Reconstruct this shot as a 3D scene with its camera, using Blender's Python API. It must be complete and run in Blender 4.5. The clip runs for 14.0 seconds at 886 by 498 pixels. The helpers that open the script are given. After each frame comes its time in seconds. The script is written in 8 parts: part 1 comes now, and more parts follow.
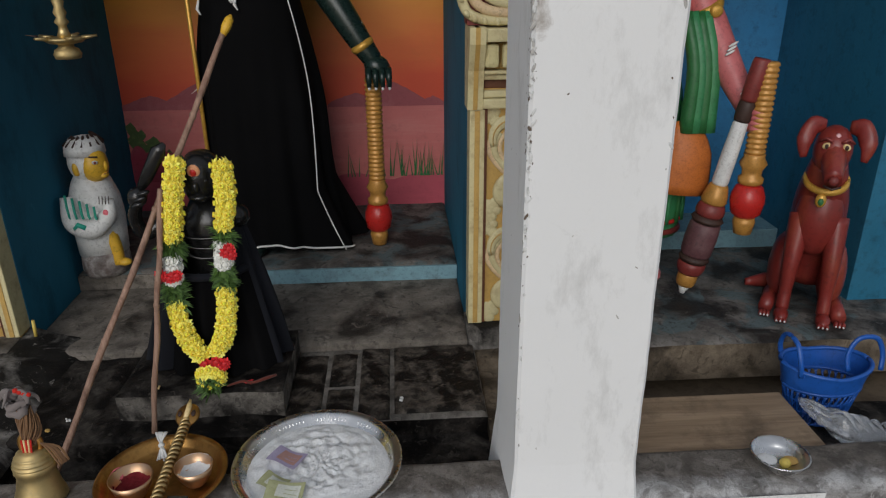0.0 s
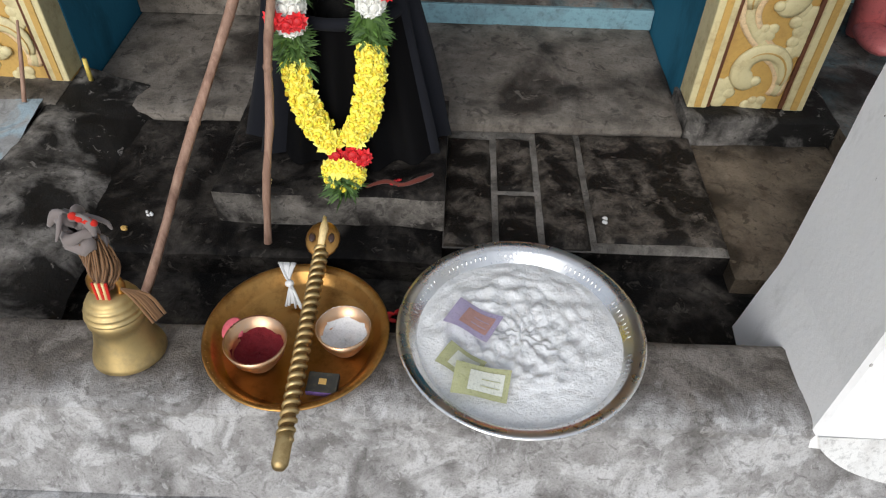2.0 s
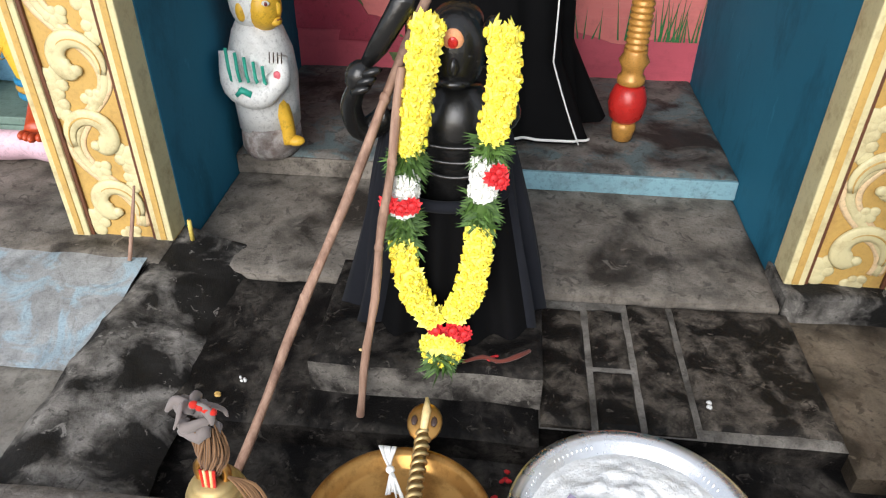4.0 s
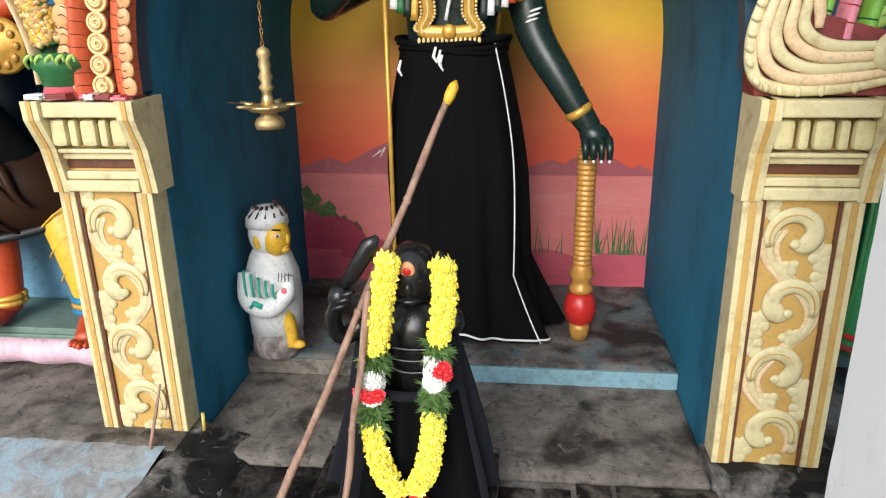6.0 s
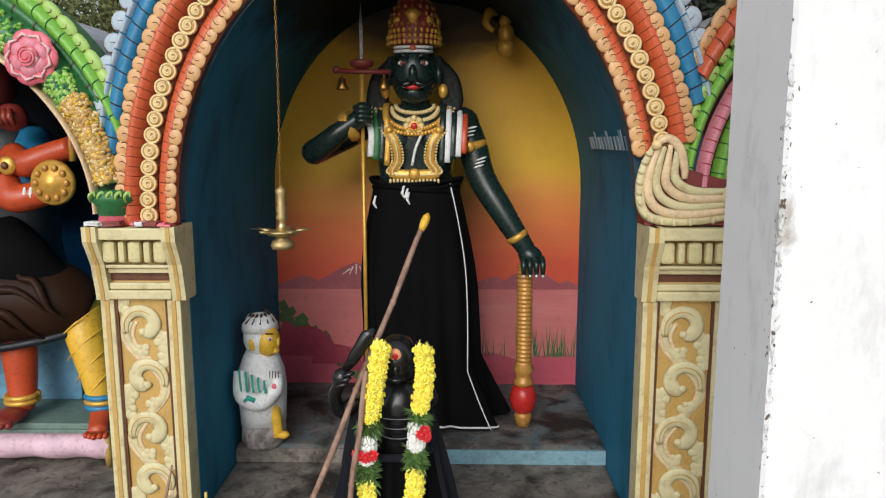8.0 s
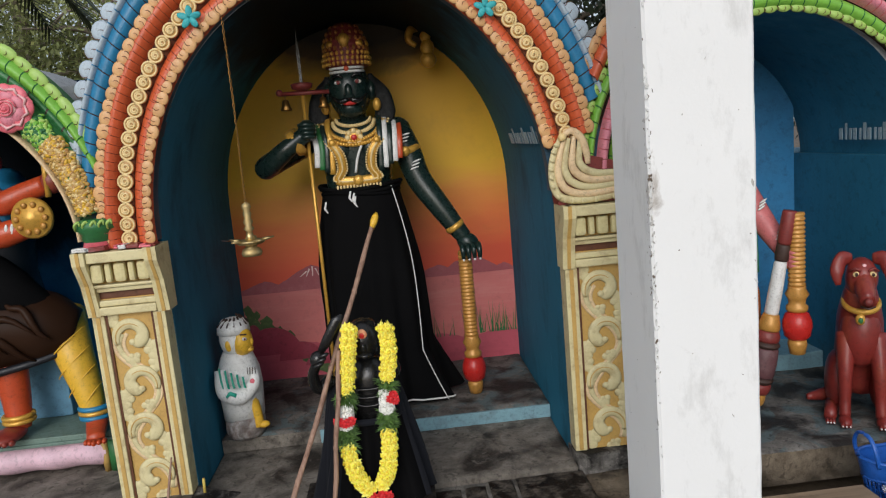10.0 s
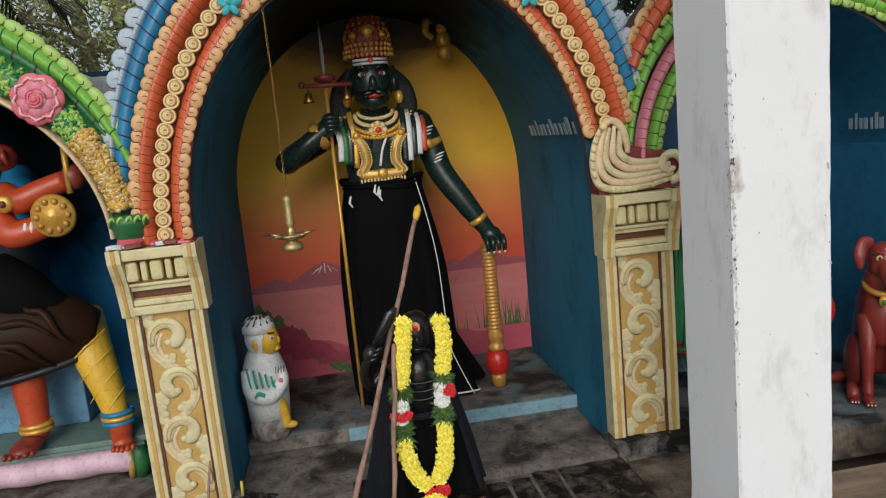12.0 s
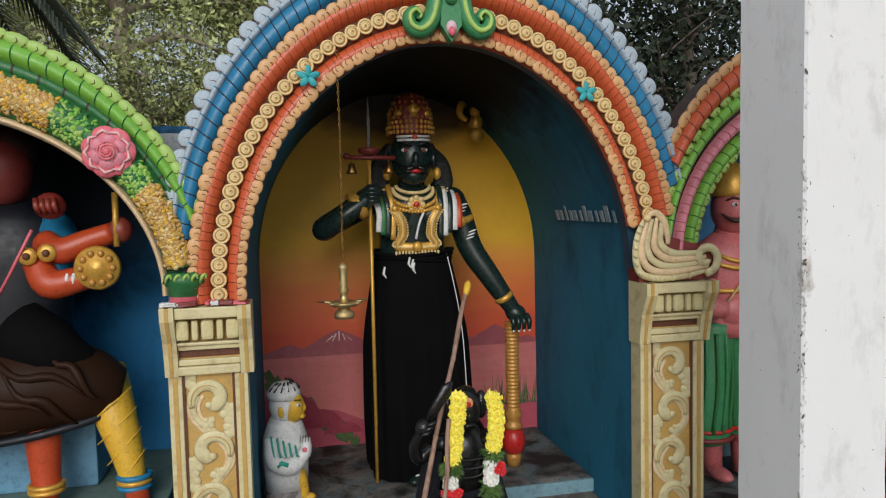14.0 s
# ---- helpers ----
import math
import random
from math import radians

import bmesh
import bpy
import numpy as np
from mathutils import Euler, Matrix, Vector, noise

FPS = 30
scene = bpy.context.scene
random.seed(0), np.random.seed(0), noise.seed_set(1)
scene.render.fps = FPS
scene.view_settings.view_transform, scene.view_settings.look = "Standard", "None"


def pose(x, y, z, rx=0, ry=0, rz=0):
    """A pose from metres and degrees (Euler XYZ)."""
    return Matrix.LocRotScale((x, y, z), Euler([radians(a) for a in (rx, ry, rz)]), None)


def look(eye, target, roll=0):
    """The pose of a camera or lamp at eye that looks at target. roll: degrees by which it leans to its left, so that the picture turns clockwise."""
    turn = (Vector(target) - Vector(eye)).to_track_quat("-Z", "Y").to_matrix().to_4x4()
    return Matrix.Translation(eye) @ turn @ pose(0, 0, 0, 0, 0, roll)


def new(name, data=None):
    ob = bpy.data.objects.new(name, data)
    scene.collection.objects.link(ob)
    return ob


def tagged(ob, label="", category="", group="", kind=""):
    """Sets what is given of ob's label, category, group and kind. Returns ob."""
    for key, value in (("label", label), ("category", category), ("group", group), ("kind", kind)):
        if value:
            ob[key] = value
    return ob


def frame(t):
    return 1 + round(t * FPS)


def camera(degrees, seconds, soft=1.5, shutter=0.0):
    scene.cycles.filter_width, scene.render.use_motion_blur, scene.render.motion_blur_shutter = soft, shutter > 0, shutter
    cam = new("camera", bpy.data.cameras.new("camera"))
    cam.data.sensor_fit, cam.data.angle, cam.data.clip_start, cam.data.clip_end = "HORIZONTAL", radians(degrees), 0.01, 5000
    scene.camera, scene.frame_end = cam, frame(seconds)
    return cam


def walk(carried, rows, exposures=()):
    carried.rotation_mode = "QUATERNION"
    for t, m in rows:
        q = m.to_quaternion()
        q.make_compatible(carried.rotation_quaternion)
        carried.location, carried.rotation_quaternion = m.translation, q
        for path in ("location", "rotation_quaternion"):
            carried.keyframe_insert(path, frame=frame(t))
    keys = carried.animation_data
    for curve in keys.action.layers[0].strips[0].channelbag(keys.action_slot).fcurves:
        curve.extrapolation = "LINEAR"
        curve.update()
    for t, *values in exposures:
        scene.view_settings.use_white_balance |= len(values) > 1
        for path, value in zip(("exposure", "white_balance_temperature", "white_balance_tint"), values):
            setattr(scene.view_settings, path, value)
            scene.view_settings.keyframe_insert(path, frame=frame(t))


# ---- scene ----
cam = camera(64.3, 14.0, soft=1.2)
PATH = [
    (0, (0.218, 0.238, 1.596), (0.335, 2.083, 0.833), -0.4),
    (0.5, (0.093, 0.424, 1.524), (0.016, 2.167, 0.546), -2.4),
    (1, (0.014, 0.61, 1.474), (-0.165, 2.226, 0.31), 0.6),
    (1.5, (-0.057, 0.77, 1.41), (-0.19, 2.248, 0.069), 1.0),
    (2, (-0.126, 0.918, 1.381), (-0.142, 2.331, -0.035), 1.7),
    (2.5, (-0.177, 1.069, 1.368), (-0.259, 2.461, -0.066), 0.6),
    (3, (-0.206, 1.125, 1.352), (-0.324, 2.534, -0.062), 1.6),
    (3.5, (-0.235, 1.076, 1.392), (-0.409, 2.588, 0.094), 0.4),
    (4, (-0.244, 0.984, 1.441), (-0.398, 2.621, 0.303), 0.6),
    (4.2, (-0.24, 0.943, 1.458), (-0.368, 2.633, 0.395), 0.7),
    (6.3, (-0.075, 0.607, 1.625), (-0.308, 2.506, 1.043), -1.0),
    (6.5, (-0.075, 0.550, 1.633), (-0.257, 2.467, 1.093), -0.5),
    (7.0, (-0.096, 0.401, 1.656), (-0.217, 2.343, 1.195), -0.4),
    (7.5, (-0.139, 0.250, 1.675), (-0.214, 2.210, 1.285), -0.4),
    (7.7, (-0.159, 0.214, 1.674), (-0.206, 2.189, 1.361), 0.1),
    (9.8, (-0.152, -0.196, 1.705), (-0.092, 1.783, 1.422), -3.2),
    (10, (-0.183, -0.22, 1.705), (-0.059, 1.751, 1.392), -5.1),
    (10.5, (-0.273, -0.289, 1.697), (-0.124, 1.675, 1.351), -6.2),
    (11, (-0.345, -0.28, 1.697), (-0.136, 1.681, 1.365), -4.4),
    (11.5, (-0.454, -0.203, 1.7), (-0.207, 1.747, 1.329), -9.9),
    (12, (-0.527, -0.165, 1.701), (-0.263, 1.791, 1.376), -5.5),
    (12.5, (-0.613, -0.166, 1.718), (-0.271, 1.789, 1.464), -4.0),
    (13, (-0.751, -0.167, 1.749), (-0.25, 1.763, 1.597), -2.5),
    (13.5, (-0.849, -0.195, 1.744), (-0.363, 1.737, 1.573), -1.4),
    (14, (-0.906, -0.143, 1.741), (-0.481, 1.807, 1.611), -1.3),
]
EXPOSURES = [(0, -0.68), (0.5, -0.48), (1.0, -0.05), (1.5, 0.12), (2.0, 0.18), (3.0, 0.66), (4.0, 0.75), (4.2, 0.75), (6.3, 0.74), (6.5, 0.70), (7.0, 0.42), (7.5, 0.26), (10.0, -0.13), (11.0, -0.17), (12.5, -0.24), (14.0, -0.24)]
walk(cam, [(t, look(eye, target, roll)) for t, eye, target, roll in PATH], EXPOSURES)

# ---- daylight: an overcast sky with a soft, high sun in front of the shrine ----
world = bpy.data.worlds.new("sky")
scene.world = world
world.use_nodes = True
wn = world.node_tree.nodes
sky = wn.new("ShaderNodeTexSky")
sky.sky_type = "NISHITA"
sky.sun_disc = False
sky.sun_elevation = radians(23)
sky.sun_rotation = radians(194)
sky.dust_density = 1.0
sky.air_density = 1.0
wn["Background"].inputs["Strength"].default_value = 0.11
# thin white cloud over the whole sky
veil = wn.new("ShaderNodeMix")
veil.data_type = "RGBA"
veil.inputs[0].default_value = 0.6
veil.inputs[7].default_value = (6.5, 6.8, 7.4, 1)
world.node_tree.links.new(sky.outputs[0], veil.inputs[6])
world.node_tree.links.new(veil.outputs[2], wn["Background"].inputs["Color"])
sun = new("sun", bpy.data.lights.new("sun", "SUN"))
sun.data.energy, sun.data.angle, sun.data.color = 2.1, radians(38), (1.0, 0.99, 0.985)
sun.matrix_world = look((-0.75, -2.9, 1.45), (0, 0, 0))

# ---- materials ----


def node_mat(name):
    m = bpy.data.materials.new(name)
    m.use_nodes = True
    nt = m.node_tree
    return m, nt, nt.nodes["Principled BSDF"], nt.nodes.new("ShaderNodeTexCoord")


def noise_node(nt, tc, scale, detail=4.0, rough=0.6, stretch=None, dist=0.0):
    n = nt.nodes.new("ShaderNodeTexNoise")
    n.inputs["Scale"].default_value = scale
    n.inputs["Detail"].default_value = detail
    n.inputs["Roughness"].default_value = rough
    n.inputs["Distortion"].default_value = dist
    if stretch:
        mp = nt.nodes.new("ShaderNodeMapping")
        mp.inputs["Scale"].default_value = stretch
        nt.links.new(tc.outputs["Object"], mp.inputs["Vector"])
        nt.links.new(mp.outputs[0], n.inputs["Vector"])
    else:
        nt.links.new(tc.outputs["Object"], n.inputs["Vector"])
    return n.outputs[0]


def ramp_node(nt, fac, stops):
    r = nt.nodes.new("ShaderNodeValToRGB")
    e = r.color_ramp.elements
    while len(e) < len(stops):
        e.new(0.5)
    for el, (p, c) in zip(e, stops):
        el.position = p
        el.color = (*c, 1) if len(c) == 3 else c
    nt.links.new(fac, r.inputs[0])
    return r.outputs[0]


def mix_node(nt, fac, a, b, kind="MIX"):
    n = nt.nodes.new("ShaderNodeMix")
    n.data_type, n.blend_type = "RGBA", kind
    for sock, v in ((n.inputs[0], fac), (n.inputs[6], a), (n.inputs[7], b)):
        if isinstance(v, (int, float)):
            sock.default_value = v
        elif isinstance(v, tuple):
            sock.default_value = (*v, 1)
        else:
            nt.links.new(v, sock)
    return n.outputs[2]


def bump_node(nt, height, strength, distance, bsdf):
    b = nt.nodes.new("ShaderNodeBump")
    b.inputs["Strength"].default_value = strength
    b.inputs["Distance"].default_value = distance
    nt.links.new(height, b.inputs["Height"])
    nt.links.new(b.outputs[0], bsdf.inputs["Normal"])


def band(lo, hi):
    """Ramp stops that give a mask from lo to hi."""
    return [(lo, (0, 0, 0)), (hi, (1, 1, 1))]


def paint(name, col, dirt=0.35, dirt_col=None, rough=0.45, metal=0.0, scale=14.0, bump=0.25, tone=0.18, rnd=0.0, streak=None, grain=0.4):
    """Enamel or lime paint with uneven tone, fine grain and grime."""
    m, nt, b, tc = node_mat(name)
    d = dirt_col or tuple(c * 0.25 + 0.01 for c in col)
    c = mix_node(nt, noise_node(nt, tc, scale * 0.35, 3), tuple(x * (1 - tone) for x in col), tuple(min(1, x * (1 + tone)) for x in col))
    if rnd:
        oi = nt.nodes.new("ShaderNodeObjectInfo")
        c = mix_node(nt, ramp_node(nt, oi.outputs["Random"], [(0, (0, 0, 0)), (1, (rnd, rnd, rnd))]), c, tuple(x * 0.55 for x in col))
    mask = ramp_node(nt, noise_node(nt, tc, scale, 8, 0.7, streak), [(0.5, (0, 0, 0)), (0.75, (dirt, dirt, dirt))])
    c = mix_node(nt, mask, c, d)
    c = mix_node(nt, 1.0, c, ramp_node(nt, noise_node(nt, tc, scale * 4.5, 8, 0.75), [(0.34, (1 - 0.9 * grain,) * 3), (0.5, (1, 1, 1)), (0.68, (1 - 0.25 * grain,) * 3)]), "MULTIPLY")
    nt.links.new(c, b.inputs["Base Color"])
    b.inputs["Metallic"].default_value = metal
    r = ramp_node(nt, noise_node(nt, tc, scale * 2, 4), [(0.3, (rough * 0.8,) * 3), (0.7, (min(1, rough * 1.25),) * 3)])
    nt.links.new(r, b.inputs["Roughness"])
    bump_node(nt, noise_node(nt, tc, scale * 5, 6, 0.65), bump, 0.003, b)
    return m


def concrete(name, c_light, c_mid, soot=0.5, soot_col=(0.012, 0.011, 0.01), tint=None, lo=0.42, hi=0.62, rough=0.85, bump=0.5, scale=3.0, flake=0.4, flake_at=0.62, speck_low=0.7, gloss=0.3, tread=None):
    """Old cement: wide soft stains, scuffs with ragged edges and a fine gritty face."""
    m, nt, b, tc = node_mat(name)
    big = noise_node(nt, tc, scale, 7, 0.55, None, 0.5)
    mid = noise_node(nt, tc, scale * 2.6, 6, 0.6, None, 0.3)
    fine = noise_node(nt, tc, scale * 30, 5, 0.7)
    c = mix_node(nt, ramp_node(nt, mid, band(0.34, 0.66)), c_mid, c_light)
    if tint:
        c = mix_node(nt, ramp_node(nt, noise_node(nt, tc, scale * 1.4, 6, 0.65, None, 0.8), band(0.50, 0.58)), c, tint)
    s = ramp_node(nt, big, [(lo, (0, 0, 0)), (hi, (soot,) * 3)])
    c = mix_node(nt, s, c, soot_col)
    blot = ramp_node(nt, noise_node(nt, tc, scale * 5.2, 7, 0.62, None, 1.0), [(0.55, (0, 0, 0)), (0.64, (soot * 0.6,) * 3)])
    c = mix_node(nt, blot, c, soot_col)
    scuff = ramp_node(nt, noise_node(nt, tc, scale * 4, 8, 0.68, None, 0.9), [(flake_at, (0, 0, 0)), (flake_at + 0.05, (flake,) * 3)])
    c = mix_node(nt, scuff, c, c_light)
    speck = ramp_node(nt, fine, [(0.34, (speck_low,) * 3), (0.52, (1, 1, 1))])
    c = mix_node(nt, 1.0, c, speck, "MULTIPLY")
    if tread:
        # trodden dirt behind a worn pale rim, with a ragged border
        sep = nt.nodes.new("ShaderNodeSeparateXYZ")
        nt.links.new(tc.outputs["Object"], sep.inputs[0])
        add = nt.nodes.new("ShaderNodeMath")
        add.operation = "MULTIPLY_ADD"
        nt.links.new(noise_node(nt, tc, 7, 8, 0.7, None, 0.6), add.inputs[0])
        add.inputs[1].default_value = 0.22
        nt.links.new(sep.outputs["Y"], add.inputs[2])
        mr = nt.nodes.new("ShaderNodeMapRange")
        mr.inputs["From Min"].default_value = 1.625
        mr.inputs["From Max"].default_value = 1.685
        nt.links.new(add.outputs[0], mr.inputs["Value"])
        c = mix_node(nt, mr.outputs[0], c, mix_node(nt, 1.0, c, tread, "MULTIPLY"))
    nt.links.new(c, b.inputs["Base Color"])
    b.inputs["Specular IOR Level"].default_value = gloss
    nt.links.new(ramp_node(nt, big, [(0.35, (rough,) * 3), (0.65, (rough * 0.72,) * 3)]), b.inputs["Roughness"])
    h = mix_node(nt, 0.4, mid, fine)
    bump_node(nt, h, bump, 0.010, b)
    return m


def metal(name, col, rough, grime=0.3, grime_col=(0.05, 0.03, 0.015), scale=30.0):
    m, nt, b, tc = node_mat(name)
    mask = ramp_node(nt, noise_node(nt, tc, scale, 7, 0.7), [(0.48, (0, 0, 0)), (0.72, (grime,) * 3)])
    nt.links.new(mix_node(nt, mask, col, grime_col), b.inputs["Base Color"])
    b.inputs["Metallic"].default_value = 1.0
    nt.links.new(ramp_node(nt, noise_node(nt, tc, scale * 0.6, 5), [(0.3, (rough * 0.75,) * 3), (0.7, (min(1, rough * 1.5),) * 3)]), b.inputs["Roughness"])
    bump_node(nt, noise_node(nt, tc, scale * 3, 5), 0.12, 0.002, b)
    return m


def leafy(name, a, bcol, rough=0.6, through_light=0.25):
    m, nt, b, tc = node_mat(name)
    g = nt.nodes.new("ShaderNodeNewGeometry")
    c = ramp_node(nt, g.outputs["Random Per Island"], [(0.0, a), (0.6, bcol), (1.0, tuple(min(1, x * 1.5) for x in bcol))])
    nt.links.new(c, b.inputs["Base Color"])
    b.inputs["Roughness"].default_value = rough
    b.inputs["Transmission Weight"].default_value = 0.0
    return m


def cloth(name, col, fold=0.15, weave=260.0, rough=0.9, sheen=0.15):
    m, nt, b, tc = node_mat(name)
    c = mix_node(nt, noise_node(nt, tc, 5, 5), tuple(x * 0.7 for x in col), tuple(min(1, x * 1.35 + 0.002) for x in col))
    nt.links.new(c, b.inputs["Base Color"])
    b.inputs["Roughness"].default_value = rough
    b.inputs["Sheen Weight"].default_value = sheen
    b.inputs["Specular IOR Level"].default_value = 0.1
    bump_node(nt, noise_node(nt, tc, weave, 2), fold, 0.001, b)
    return m


def wood(name, a, bcol, stretch=(1, 1, 0.06), scale=60.0, rough=0.7):
    m, nt, b, tc = node_mat(name)
    g = noise_node(nt, tc, scale, 6, 0.65, stretch, 0.4)
    c = ramp_node(nt, g, [(0.3, a), (0.7, bcol)])
    st = ramp_node(nt, noise_node(nt, tc, 9, 6, 0.7), [(0.5, (0, 0, 0)), (0.7, (0.55,) * 3)])
    c = mix_node(nt, st, c, tuple(x * 0.3 for x in a))
    nt.links.new(c, b.inputs["Base Color"])
    b.inputs["Roughness"].default_value = rough
    bump_node(nt, g, 0.4, 0.003, b)
    return m


def mural_mat(name):
    """Sunset painted on the back wall: red over the hills, orange, then yellow."""
    m, nt, b, tc = node_mat(name)
    sep = nt.nodes.new("ShaderNodeSeparateXYZ")
    nt.links.new(tc.outputs["Object"], sep.inputs[0])
    n = noise_node(nt, tc, 3.2, 5, 0.6, (0.5, 1, 2.2))
    add = nt.nodes.new("ShaderNodeMath")
    add.operation = "MULTIPLY_ADD"
    nt.links.new(n, add.inputs[0])
    add.inputs[1].default_value = 0.22
    nt.links.new(sep.outputs["Z"], add.inputs[2])
    mr = nt.nodes.new("ShaderNodeMapRange")
    mr.inputs["From Min"].default_value = 0.95
    mr.inputs["From Max"].default_value = 2.35
    nt.links.new(add.outputs[0], mr.inputs["Value"])
    c = ramp_node(nt, mr.outputs[0], [(0.0, (0.62, 0.07, 0.035)), (0.16, (0.70, 0.095, 0.04)), (0.30, (0.80, 0.19, 0.045)), (0.43, (0.90, 0.36, 0.05)), (0.52, (0.94, 0.53, 0.028)), (0.8, (0.94, 0.51, 0.022)), (1.0, (0.82, 0.40, 0.02))])
    soot = ramp_node(nt, noise_node(nt, tc, 2.4, 7, 0.7), [(0.56, (0, 0, 0)), (0.8, (0.3,) * 3)])
    c = mix_node(nt, soot, c, (0.40, 0.17, 0.03))
    # the black top is smoke plus the vault's shade, put into the colour
    c = smoke_and_shade(nt, tc, c, (-0.30, 3.6, 2.42), (0.85, 2.0, 0.46), 0.35)
    nt.links.new(c, b.inputs["Base Color"])
    b.inputs["Roughness"].default_value = 0.5
    bump_node(nt, noise_node(nt, tc, 60, 6), 0.2, 0.003, b)
    return m


def smoke_and_shade(nt, tc, c, centre, reach, ragged=0.5):
    """Paints lamp smoke and shade together round a centre, with a ragged, streaky rim."""
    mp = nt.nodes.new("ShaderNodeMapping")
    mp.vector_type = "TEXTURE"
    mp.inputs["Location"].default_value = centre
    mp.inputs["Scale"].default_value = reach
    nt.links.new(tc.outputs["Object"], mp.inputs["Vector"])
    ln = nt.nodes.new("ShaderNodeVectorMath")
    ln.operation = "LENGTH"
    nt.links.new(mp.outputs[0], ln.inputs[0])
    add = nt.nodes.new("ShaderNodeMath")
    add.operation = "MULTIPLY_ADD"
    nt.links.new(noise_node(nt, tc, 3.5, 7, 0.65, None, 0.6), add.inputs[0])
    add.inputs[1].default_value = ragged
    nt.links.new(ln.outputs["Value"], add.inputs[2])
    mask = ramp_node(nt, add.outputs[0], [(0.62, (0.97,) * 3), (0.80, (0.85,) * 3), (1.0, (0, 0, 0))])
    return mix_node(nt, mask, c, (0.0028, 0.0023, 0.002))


def limewash(name):
    """Brushed limewash with thin grey runs and one brown rubbed patch on the front edge."""
    m, nt, b, tc = node_mat(name)
    c = mix_node(nt, noise_node(nt, tc, 3, 4), (0.83, 0.83, 0.82), (0.88, 0.88, 0.87))
    runs = ramp_node(nt, noise_node(nt, tc, 9, 8, 0.72, (1, 1, 0.4)), [(0.54, (0, 0, 0)), (0.74, (0.55,) * 3)])
    c = mix_node(nt, runs, c, (0.48, 0.47, 0.45))
    blot = ramp_node(nt, noise_node(nt, tc, 3.2, 9, 0.75, None, 0.8), [(0.60, (0, 0, 0)), (0.68, (0.35,) * 3)])
    c = mix_node(nt, blot, c, (0.55, 0.54, 0.52))
    mp = nt.nodes.new("ShaderNodeMapping")
    mp.vector_type = "TEXTURE"
    mp.inputs["Location"].default_value = (-0.125, -0.14, 1.10)
    mp.inputs["Scale"].default_value = (0.10, 0.10, 0.48)
    nt.links.new(tc.outputs["Object"], mp.inputs["Vector"])
    ln = nt.nodes.new("ShaderNodeVectorMath")
    ln.operation = "LENGTH"
    nt.links.new(mp.outputs[0], ln.inputs[0])
    add = nt.nodes.new("ShaderNodeMath")
    add.operation = "MULTIPLY_ADD"
    nt.links.new(noise_node(nt, tc, 14, 9, 0.75, (1, 1, 0.5), 0.4), add.inputs[0])
    add.inputs[1].default_value = 1.6
    nt.links.new(ln.outputs["Value"], add.inputs[2])
    c = mix_node(nt, ramp_node(nt, add.outputs[0], [(0.72, (0.75,) * 3), (1.0, (0.0,) * 3)]), c, (0.30, 0.25, 0.20))
    nt.links.new(c, b.inputs["Base Color"])
    b.inputs["Roughness"].default_value = 0.85
    bump_node(nt, mix_node(nt, 0.5, noise_node(nt, tc, 12, 6, 0.6), noise_node(nt, tc, 60, 5, 0.7)), 0.4, 0.004, b)
    return m


def smoke_shade_paint(name, col, centre, reach):
    m, nt, b, tc = node_mat(name)
    c = mix_node(nt, noise_node(nt, tc, 2.0, 4), tuple(x * 0.7 for x in col), tuple(x * 1.25 for x in col))
    st = ramp_node(nt, noise_node(nt, tc, 5, 9, 0.7, (1, 1, 0.5)), [(0.5, (0, 0, 0)), (0.72, (0.6,) * 3)])
    c = mix_node(nt, st, c, tuple(x * 0.22 for x in col))
    rub = ramp_node(nt, noise_node(nt, tc, 11, 9, 0.75, (1, 1, 0.5), 0.5), [(0.62, (0, 0, 0)), (0.70, (0.35,) * 3)])
    c = mix_node(nt, rub, c, tuple(min(1, x * 1.6 + 0.03) for x in col))
    # shade under the vault is painted in here together with the smoke
    c = smoke_and_shade(nt, tc, c, centre, reach)
    nt.links.new(c, b.inputs["Base Color"])
    b.inputs["Roughness"].default_value = 0.7
    b.inputs["Specular IOR Level"].default_value = 0.12
    bump_node(nt, noise_node(nt, tc, 24, 6, 0.65), 0.25, 0.003, b)
    return m


M = {}
M["floor"] = concrete("floor_cement", (0.32, 0.30, 0.265), (0.17, 0.155, 0.135), 0.7)
M["ledge"] = concrete("ledge_cement", (0.47, 0.46, 0.45), (0.27, 0.26, 0.25), 0.75, (0.07, 0.063, 0.056), (0.56, 0.555, 0.55), 0.50, 0.68, bump=0.8, scale=9.0, flake=0.75, flake_at=0.58, speck_low=0.7, tread=(0.46, 0.42, 0.38))
M["soot"] = concrete("soot_floor", (0.085, 0.075, 0.064), (0.012, 0.010, 0.009), 0.95, (0.0035, 0.003, 0.003), None, 0.40, 0.56, rough=0.8, scale=9.0, flake=0.8, flake_at=0.59, speck_low=0.75, gloss=0.15)
M["tile"] = concrete("tile_stone", (0.15, 0.128, 0.105), (0.030, 0.025, 0.020), 0.95, (0.006, 0.005, 0.004), None, 0.43, 0.55, rough=0.75, bump=0.4, scale=13.0, flake=0.7, flake_at=0.60, speck_low=0.7, gloss=0.2)
M["joint"] = concrete("mortar_joint", (0.34, 0.315, 0.28), (0.17, 0.155, 0.135), 0.7, (0.03, 0.026, 0.022), scale=9.0)
